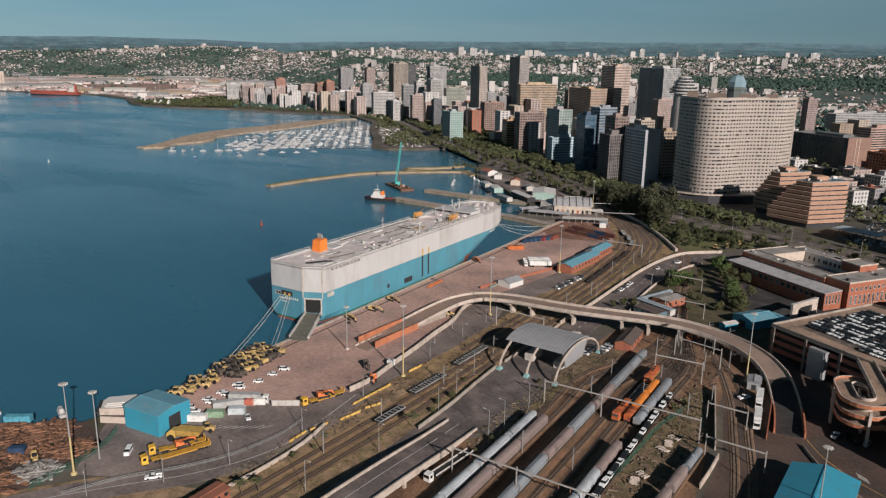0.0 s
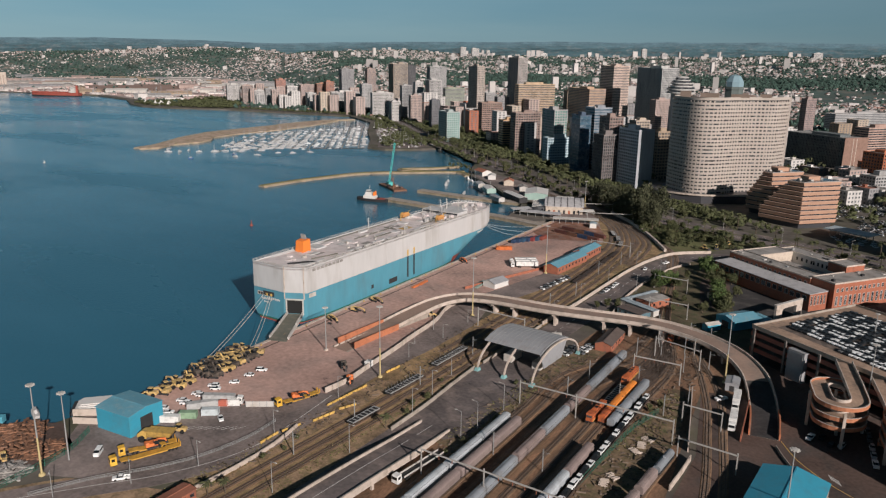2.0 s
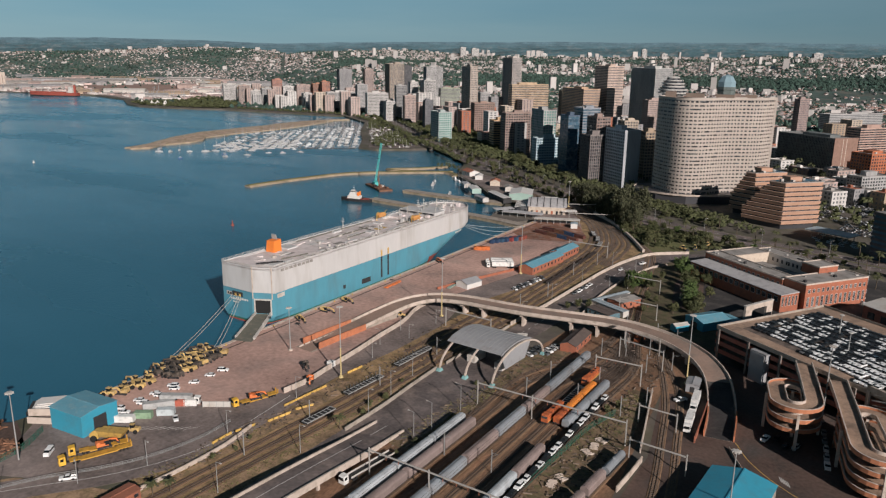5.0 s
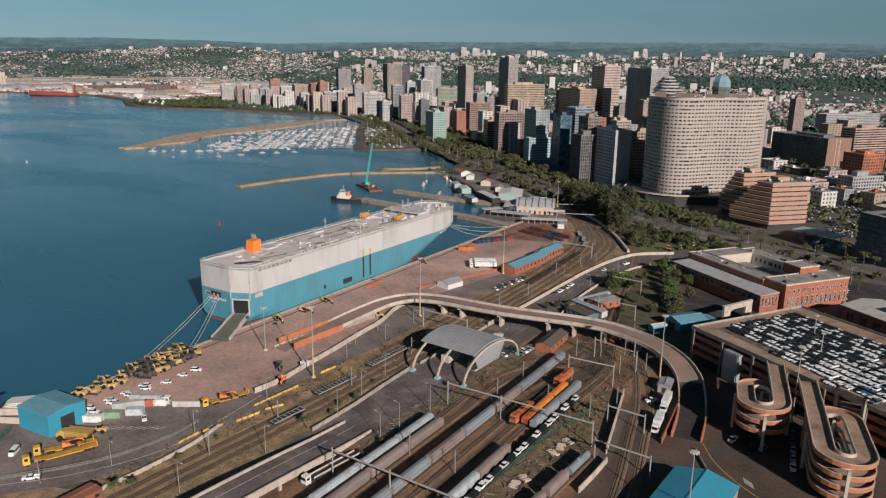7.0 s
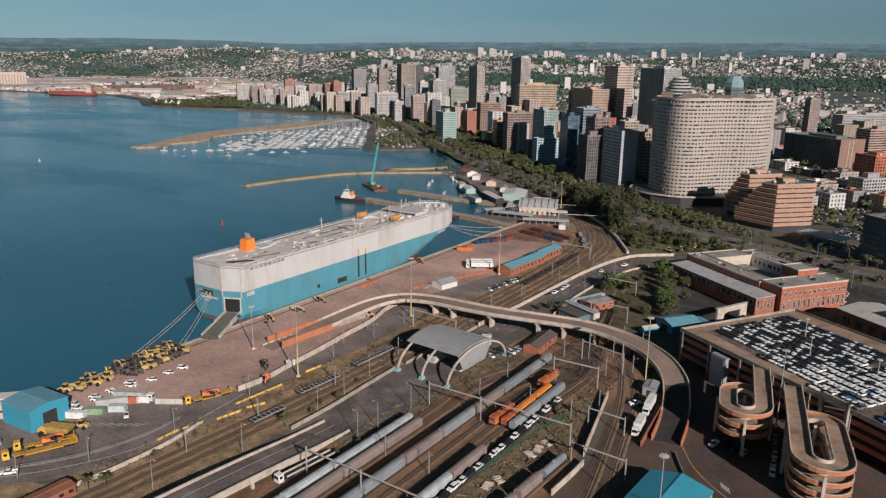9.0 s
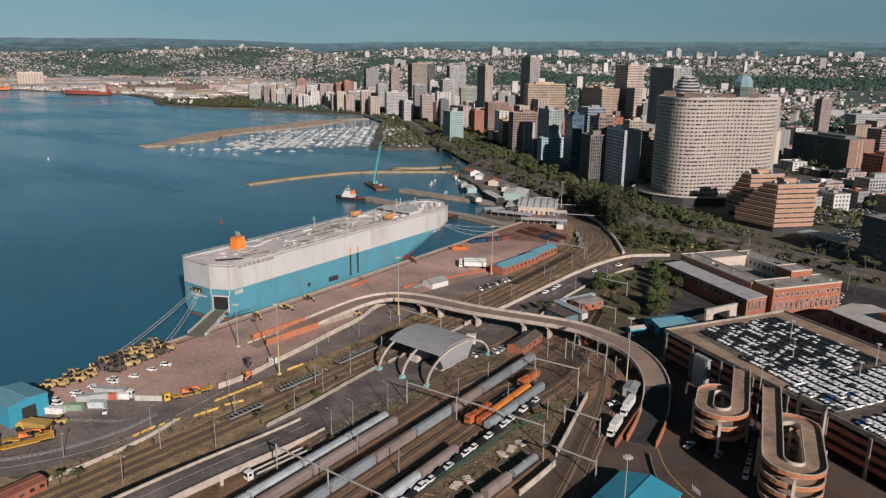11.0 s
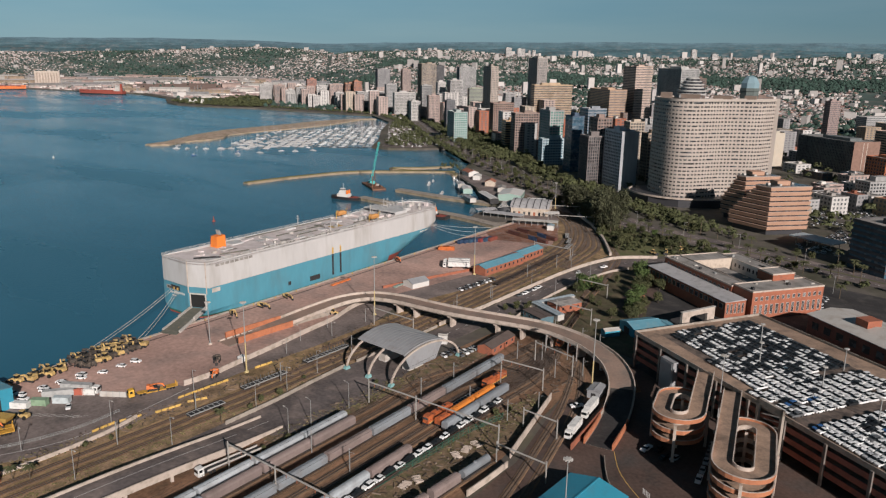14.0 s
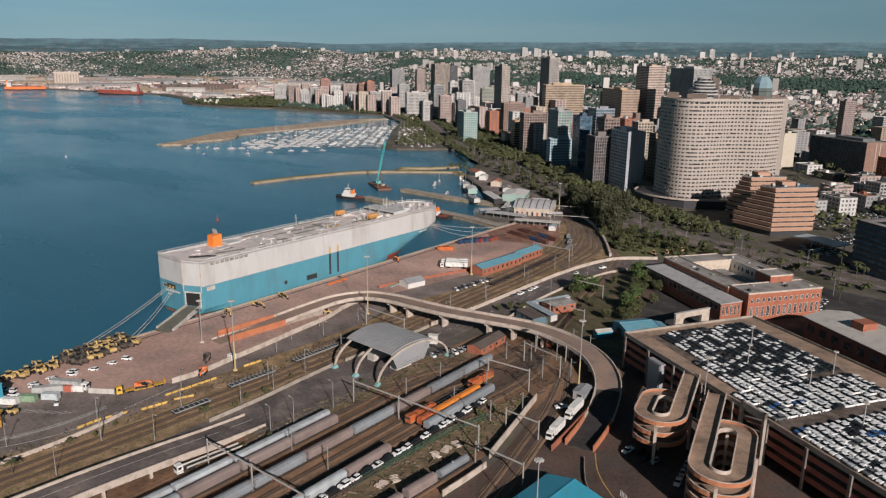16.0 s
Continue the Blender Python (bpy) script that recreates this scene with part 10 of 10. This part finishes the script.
# closer blocks of flats behind the waterfront trees
rb = random.Random(17)
for k in range(64):
    t = k / 63
    a, b = (ESP[6], ESP[8]) if t < 0.45 else ((-880, 1120), (-1600, 1250))
    u = t / 0.45 if t < 0.45 else (t - 0.45) / 0.55
    back = rb.uniform(60, 240)
    x, y = a[0] + (b[0] - a[0]) * u + back * 0.5, a[1] + (b[1] - a[1]) * u + back * 0.85
    if off_avenue(x, y, 34) and all((x - p) ** 2 + (y - q) ** 2 > 400 for p, q in placed):
        low_block(x, y, rb.uniform(16, 30), rb.uniform(14, 22), rb.uniform(16, 46) + back * 0.05, rb.choice([WHITE, WHITE, PALEGREY, PINK, CREAM, RED, (0.46, 0.36, 0.32)]), rd.choice(ROOFS), "mid-rise block of flats near the waterfront", GRID + rb.choice([0, 90]))
        placed.append((x, y))

DOCKS = [(-3600, 1050), (-2640, 1100), (-2400, 1175), (-2115, 1245), (-1900, 1200), (-1700, 1250), (-1700, 1500), (-2300, 2450), (-3300, 2750), (-4200, 1800)]
# docks across the bay: long sheds, silos, two red ships
rw = random.Random(63)
for k, (x, y) in enumerate(scatter([(-3500, 1150), (-2640, 1150), (-2300, 1250), (-1900, 1250), (-1820, 1480), (-2350, 2300), (-3200, 2550), (-4050, 1750)], 105, 64, 60)):
    if inside(x, y, FIELD):
        continue
    f = math.hypot(x, y) / 2600
    sx, sy, h = rw.uniform(24, 44), rw.uniform(40, 140) * f, rw.uniform(7, 12)
    ob = new("warehouse", Shape().box(-sx / 2, -sy / 2, 0, sx / 2, sy / 2, h).hexa([(-sx / 2 - 1, -sy / 2 - 1, h), (sx / 2 + 1, -sy / 2 - 1, h), (sx / 2 + 1, sy / 2 + 1, h), (-sx / 2 - 1, sy / 2 + 1, h)], [(-1, -sy / 2 - 1, h + 5), (1, -sy / 2 - 1, h + 5), (1, sy / 2 + 1, h + 5), (-1, sy / 2 + 1, h + 5)]).mesh("warehouse", rw.choice([wall_mat(PINK), wall_mat(PALEGREY), wall_mat(TAN), wall_mat(GREY), M_roofgrey, M_offwhite])))
    ob.matrix_basis = pose(x, y, 0.3, 0, 0, math.degrees(math.atan2(y, x)) + rw.choice([0, 0, 8, -10, 90]))
    tagged(ob, "long pale dock warehouse across the bay", "warehouse", "dock warehouses")
ob = thing("grain_silos", pose(-2722, 1220, 0, 0, 0, 60), "row of tall tan concrete grain silos", "silos")
for k in range(9):
    part("silo", Shape().tube((-36 + 9 * k, 0, 0), (-36 + 9 * k, 0, 44), 4.6, n=12), M_pale, ob)
part("head_house", Shape().box(-40, -4, 44, 40, 4, 52), M_pale, ob)
for x, y, a, L, c in ((-2192, 1152, 119, 150, M_red), (-2600, 1035, -32, 120, M_orange)):
    ob = thing("cargo_ship", pose(x, y, -3, 0, 0, a), "distant red cargo ship at the docks", "ship", "distant cargo ships")
    part("hull", hull_shape(L, 22, 11), c, ob)
    part("deckhouse", Shape().block(0, -L * 0.38, 11, 16, 14, 14, 0, 0.92), M_offwhite, ob)
    part("cargo_hatch", Shape().block(0, L * 0.08, 11, 15, L * 0.62, 2.5), M_red, ob)
    part("boot_top", hull_shape(L * 1.002, 22.1, 3.0), M_dark, ob)
    part("bridge_wing", Shape().block(0, -L * 0.38, 25, 22, 6, 3), M_offwhite, ob)
    part("funnel", Shape().block(0, -L * 0.44, 11, 5, 6, 21, 0, 0.8), c, ob)
    part("bow_deck", Shape().block(0, L * 0.43, 11, 10, L * 0.08, 3, 0, 0.7), c, ob)
    part("foremast", Shape().beam((0, L * 0.42, 12), (0, L * 0.42, 27), 0.8), M_offwhite, ob)
    for k in range(4):
        part("deck_crane", Shape().beam((0, -L * 0.2 + k * L * 0.15, 11), (0, -L * 0.2 + k * L * 0.15, 24), 1.2).beam((0, -L * 0.2 + k * L * 0.15, 23), (4, -L * 0.12 + k * L * 0.15, 27), 0.8), M_offwhite, ob)

# crowded low sheds, stacks and masts of the docks, past counting
dock_roofs, dock_pale, dock_masts = Shape(), Shape(), Shape()
rk = random.Random(64)
for k in range(1700):
    a, d = rk.uniform(137, 172), rk.uniform(2150, 3500)
    x, y = d * math.cos(radians(a)), d * math.sin(radians(a))
    if not (inside(x, y, DOCKS) and on_land(x + 30, y - 60)) or inside(x, y, FIELD):
        continue
    g = rk.choice([0.35, 0.6, 1.0])
    (dock_roofs if rk.random() < 0.62 else dock_pale).block(x, y, 0.2, rk.uniform(10, 46) * g, rk.uniform(12, 70) * g, rk.uniform(3, 9) * (0.6 + 0.4 * g), a + rk.choice([0, 0, 90, 12]))
    if rk.random() < 0.1:
        dock_masts.beam((x + 20, y, 0), (x + 20, y, rk.uniform(14, 30)), 0.9)
for k in range(420):
    q = Vector((-2640, 1125)).lerp(Vector((-1700, 1275)), rk.random())
    (dock_pale if rk.random() < 0.5 else dock_roofs).block(q.x + rk.uniform(-30, 30), q.y + rk.uniform(0, 60) + 60 * smooth(-2400, -2115, q.x) * smooth(-1850, -2115, q.x), 0.2, rk.uniform(3, 14), rk.uniform(4, 18), rk.uniform(2, 6), rk.uniform(0, 180))
    if k % 6 == 0:
        dock_masts.beam((q.x, q.y + 70, 0), (q.x, q.y + 70, rk.uniform(12, 24)), 0.7)
M_dockroof = mat("dull_pink_dock_roofs", (0.41, 0.31, 0.285), 0.9, var=0.25, big=0.02, fine=0.1, stain=(0.2, 0.16, 0.15), amount=0.4, vary=0.6, island=True)
M_dockpale = mat("pale_dock_roofs", (0.52, 0.48, 0.45), 0.85, var=0.2, big=0.02, fine=0.1, vary=0.45, island=True)
ob = tagged(new("dock_sheds", dock_roofs.mesh("dock_sheds", M_dockroof)), "crowded low pinkish dock sheds and stacks", "sheds", kind="stuff")
part("pale_sheds", dock_pale, M_dockpale, ob, kind="stuff")
part("dock_masts", dock_masts, M_grey, ob, kind="stuff")

# car lots beside the terraced offices
lot = Shape(), Shape()
for poly, seed in (([(-84, 700), (-60, 690), (-40, 760), (-75, 830), (-100, 820)], 1), ([(-70, 612), (-40, 600), (-38, 618), (-72, 640)], 2), ([(20, 700), (60, 690), (70, 780), (30, 790)], 3), ([(-62, 655), (-14, 645), (-4, 700), (-50, 715)], 5), ([(-40, 480), (-18, 470), (-20, 500), (-45, 510)], 4)):
    for x, y in scatter(poly, 90 if seed != 2 else 14, seed, 3.4):
        b, g = car_shapes("hatch")
        m = pose(x, y, 0.05, 0, 0, GRID + rd.choice([0, 180]) + rd.uniform(-4, 4))
        lot[0].add([tuple(m @ Vector(v)) for v in b.v], b.f)
        lot[1].add([tuple(m @ Vector(v)) for v in g.v], g.f)
ob = tagged(new("parked_cars", lot[0].mesh("parked_cars", paint("silver", COLOURS["silver"]))), "crowded parked cars in the city lots", "cars", kind="stuff")
part("car_windows", lot[1], M_carglass, ob, kind="stuff")

# scrap and timber yard by the water
M_scrap = mat("rusty_scrap", (0.24, 0.12, 0.07), 0.9, var=0.4, big=0.3, fine=1.5, stain=(0.12, 0.075, 0.055), amount=0.5, vary=0.4, island=True)
M_scrapgrey = mat("grey_scrap", (0.3, 0.28, 0.26), 0.8, var=0.3, big=0.3, fine=1.5, vary=0.4, island=True)
patch("scrap_yard_ground", [(-218, 70), (-218, 104), (-224, 120), (-242, 126), (-265, 107), (-300, 80), (-280, 50)], 0.03, M_yard, "brown yard ground with rust stains", "pavement")
for k, (x, y, ma, n, r) in enumerate(((-246, 114, M_scrap, 150, 9), (-236, 106, M_scrap, 150, 9), (-256, 104, M_scrap, 130, 9), (-228, 113, M_scrap, 80, 6), (-224, 98, M_scrapgrey, 110, 7), (-226, 88, M_scrap, 90, 7), (-240, 94, M_scrap, 60, 6), (-232, 80, M_scrapgrey, 90, 8))):
    sh = Shape()
    for _ in range(n):
        q, a = r * math.sqrt(rd.random()), rd.uniform(0, 6.28)
        hh = max(0.2, (1 - q / r) * 2.6)
        sh.block(x + q * math.cos(a), y + q * math.sin(a), rd.uniform(0, hh), rd.uniform(0.4, 1.0), rd.uniform(1.2, 4.5), rd.uniform(0.15, 0.6), rd.uniform(0, 180))
    tagged(new("scrap_heap", sh.mesh("scrap_heap", ma)), "heap of rusty scrap and timber by the water" if ma is M_scrap else "heap of pale grey scrap metal", "scrap heap", kind="stuff")
container(-262, 111, 0.05, -52, 9, "blue", (0.1, 0.35, 0.45), "pale blue container in the scrap yard")
container(-240, 100, 0.05, -50, 5, "navy", (0.05, 0.1, 0.15), "dark open skip in the scrap yard")
loader(pose(-231, 101, 0.05, 0, 0, 70), "yellow", "dusty loader in the scrap yard", "yard machines")
wall([(-244, 131), (-234, 139), (-229, 142)], 2.6, 0.4, M_pale, "boundary_wall", "pale wall round the scrap yard corner")
wall([(-238.5, 128), (-229, 134)], 2.4, 0.4, M_pale, "boundary_wall", "short pale wall beside the scrap yard")
ob = thing("work_barge", pose(-248.5, 143, -3, 0, 0, -40), "moored barge stacked with white pontoons", "barge")
part("hull", Shape().box(-5, -9, -0.6, 5, 9, 1.4), M_dark, ob)
for k in range(4):
    part("pontoon", Shape().box(-4.4 + 0.5 * k, -7.5 + 0.7 * k, 1.4 + 0.55 * k, 4.4 - 0.5 * k, 7.5 - 0.9 * k, 1.8 + 0.55 * k), M_white, ob)

# houses and trees of the hillsides, too many to count
walls, roofs, reds, crowns, slabs = Shape(), Shape(), Shape(), Shape(), Shape()


def hill_z(x, y):
    return max(0.0, hill(x, y))


def house(x, y, z, sx, sy, h, ang, red):
    walls.block(x, y, z - 2, sx, sy, h + 2, ang)
    c, s = math.cos(radians(ang)), math.sin(radians(ang))
    def P(a, b, zz):
        return (x + a * c - b * s, y + a * s + b * c, zz)
    a, b, r = sx / 2 + 0.4, sy / 2 + 0.4, min(sx, sy) * 0.28
    (reds if red else roofs).add([P(-a, -b, z + h), P(a, -b, z + h), P(a, b, z + h), P(-a, b, z + h), P(-a * 0.45, 0, z + h + r), P(a * 0.45, 0, z + h + r)], [(0, 1, 5, 4), (1, 2, 5), (2, 3, 4, 5), (3, 0, 4)])


def clump(x, y, z, r):
    k = rd.random() * 6.28
    pts = [(x + r * rd.uniform(0.6, 1.1) * math.cos(k + i * 1.257), y + r * rd.uniform(0.6, 1.1) * math.sin(k + i * 1.257), z + r * rd.uniform(0.1, 0.7)) for i in range(5)]
    crowns.add([(x, y, z + r * rd.uniform(1.0, 1.5)), *pts, (x, y, z - r)], [(0, i + 1, (i + 1) % 5 + 1) for i in range(5)] + [(6, (i + 1) % 5 + 1, i + 1) for i in range(5)])


n = 0
while n < 62000:
    a = rd.uniform(82, 174)
    n += 1
    foot = table(a, AZ, FOOT)
    d = (foot - 350) + (4600 - foot + 350) * rd.random() ** 0.8
    if n % 3 == 0:
        d = rd.uniform(1500, 4600)
    x, y = d * math.cos(radians(a)), d * math.sin(radians(a))
    if not (on_land(x, y) and on_land(x + 30, y - 60)) or inside(x, y, FIELD):
        continue
    if d < 2100 and inside(x, y, CITY) and rd.random() < 0.4 or inside(x, y, DOCKS) and rd.random() < 0.55:
        continue
    if a < 99.5 and 2280 < d < 2620 and rd.random() < 0.93:
        continue
    z = hill_z(x, y)
    dens = noise.noise(Vector((x * 0.0023, y * 0.0023, 1.7))) + 0.45 * noise.noise(Vector((x * 0.008, y * 0.008, 4.7)))
    if a > 128:
        dens = dens * 1.4 - 0.14
    if a < 128 and 2600 < d < 3000:
        dens += 0.6
    if dens > (rd.uniform(-0.1, 0.6) if a < 124 else rd.uniform(-0.2, 0.46)):
        clump(x, y, z, rd.uniform(4, 8.5))
        continue
    big = rd.random()
    if big < (0.022 if a < 130 else 0.006):
        slabs.block(x, y, z - 2, rd.uniform(12, 26), rd.uniform(9, 13), rd.uniform(8, 22) if big > 0.003 or a > 134 else rd.uniform(28, 44), rd.uniform(0, 90))
    else:
        far = smooth(2000, 3600, d)
        house(x, y, z, rd.uniform(6, 13) * (1 - 0.3 * far), rd.uniform(4.5, 8) * (1 - 0.3 * far), rd.uniform(2.0, 4.0) * (1 if a < 134 else 0.75), rd.uniform(0, 180), rd.random() < (0.36 if a < 134 else 0.5))
M_hwall = mat("suburb_walls", (0.45, 0.415, 0.395), 0.9, var=0.1, big=0.02, fine=0.2, vary=0.6, island=True)
M_hroof = mat("suburb_roofs", (0.3, 0.265, 0.255), 0.9, var=0.15, big=0.02, fine=0.2, vary=0.45, island=True)
M_hred = mat("suburb_red_roofs", (0.3, 0.17, 0.135), 0.9, var=0.15, big=0.02, fine=0.2, vary=0.3, island=True)
M_hslab = mat("suburb_flats", (0.46, 0.43, 0.41), 0.9, var=0.12, big=0.03, fine=0.35, vary=0.25, island=True)
# tree green carries a bluish tint in its colour for distance haze
M_htree = mat("haze_tinted_trees", (0.036, 0.066, 0.052), 0.95, var=0.35, big=0.02, fine=0.2, vary=0.5, island=True)
hs = tagged(new("hillside_houses", walls.mesh("hillside_houses", M_hwall)), "thousands of small pale houses on the hills", "houses", kind="stuff")
part("grey_roofs", roofs, M_hroof, hs, kind="stuff")
part("red_roofs", reds, M_hred, hs, kind="stuff")
tagged(new("hillside_flats", slabs.mesh("hillside_flats", M_hslab)), "pale blocks of flats scattered on the hills", "flats", kind="stuff")
n = 0
while n < 12000:
    a, d = rd.uniform(80, 174), 1600 + 3000 * rd.random() ** 0.7
    x, y = d * math.cos(radians(a)), d * math.sin(radians(a))
    if inside(x, y, DOCKS) and rd.random() < 0.85:
        n += 1
    elif on_land(x, y) and on_land(x + 20, y - 40) and not (a < 99.5 and 2280 < d < 2620 and rd.random() < 0.8):
        clump(x, y, hill_z(x, y), rd.uniform(3, 8))
        n += 1
rc = random.Random(12)
street_trees = Shape()
for p in curve([(*q, 0) for q in ESP[6:]], 3.2):
    for o in (-19, 17, 24):
        if rc.random() < 0.7:
            leafy(street_trees, p[0] + o * 0.62 + rc.uniform(-3, 3), p[1] + o * 0.78 + rc.uniform(-3, 3), rc.uniform(2.5, 5), 12, 0.9)
for x, y in scatter(YARD, 45, 53, 9):
    leafy(street_trees, x, y, rc.uniform(2, 4), 12, 0.8)
for x, y in scatter(CITY, 900, 51, 9) + scatter(NEAR, 500, 52, 7):
    if off_avenue(x, y, 16):
        leafy(street_trees, x, y, rc.uniform(2.5, 5.5), 14, 0.9)
tagged(new("street_trees", street_trees.mesh("street_trees", M_leaf)), "dull green trees between the city blocks", "trees", kind="stuff")
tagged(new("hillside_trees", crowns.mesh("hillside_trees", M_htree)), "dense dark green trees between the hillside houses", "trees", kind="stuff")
# pale towers on the ridge
for x, y, L, W, H in ((-2328, 3435, 14, 31, 168), (-2277, 3468, 14, 42, 163), (-2210, 3511, 12, 17, 155), (-1961, 3654, 12, 40, 141), (-702, 4081, 14, 58, 159), (-1389, 3902, 14, 35, 149), (-1484, 3871, 10, 30, 169)):
    building(x, y, L, W, H, WHITE, "grid", None, "pale tower block on the hill", False)
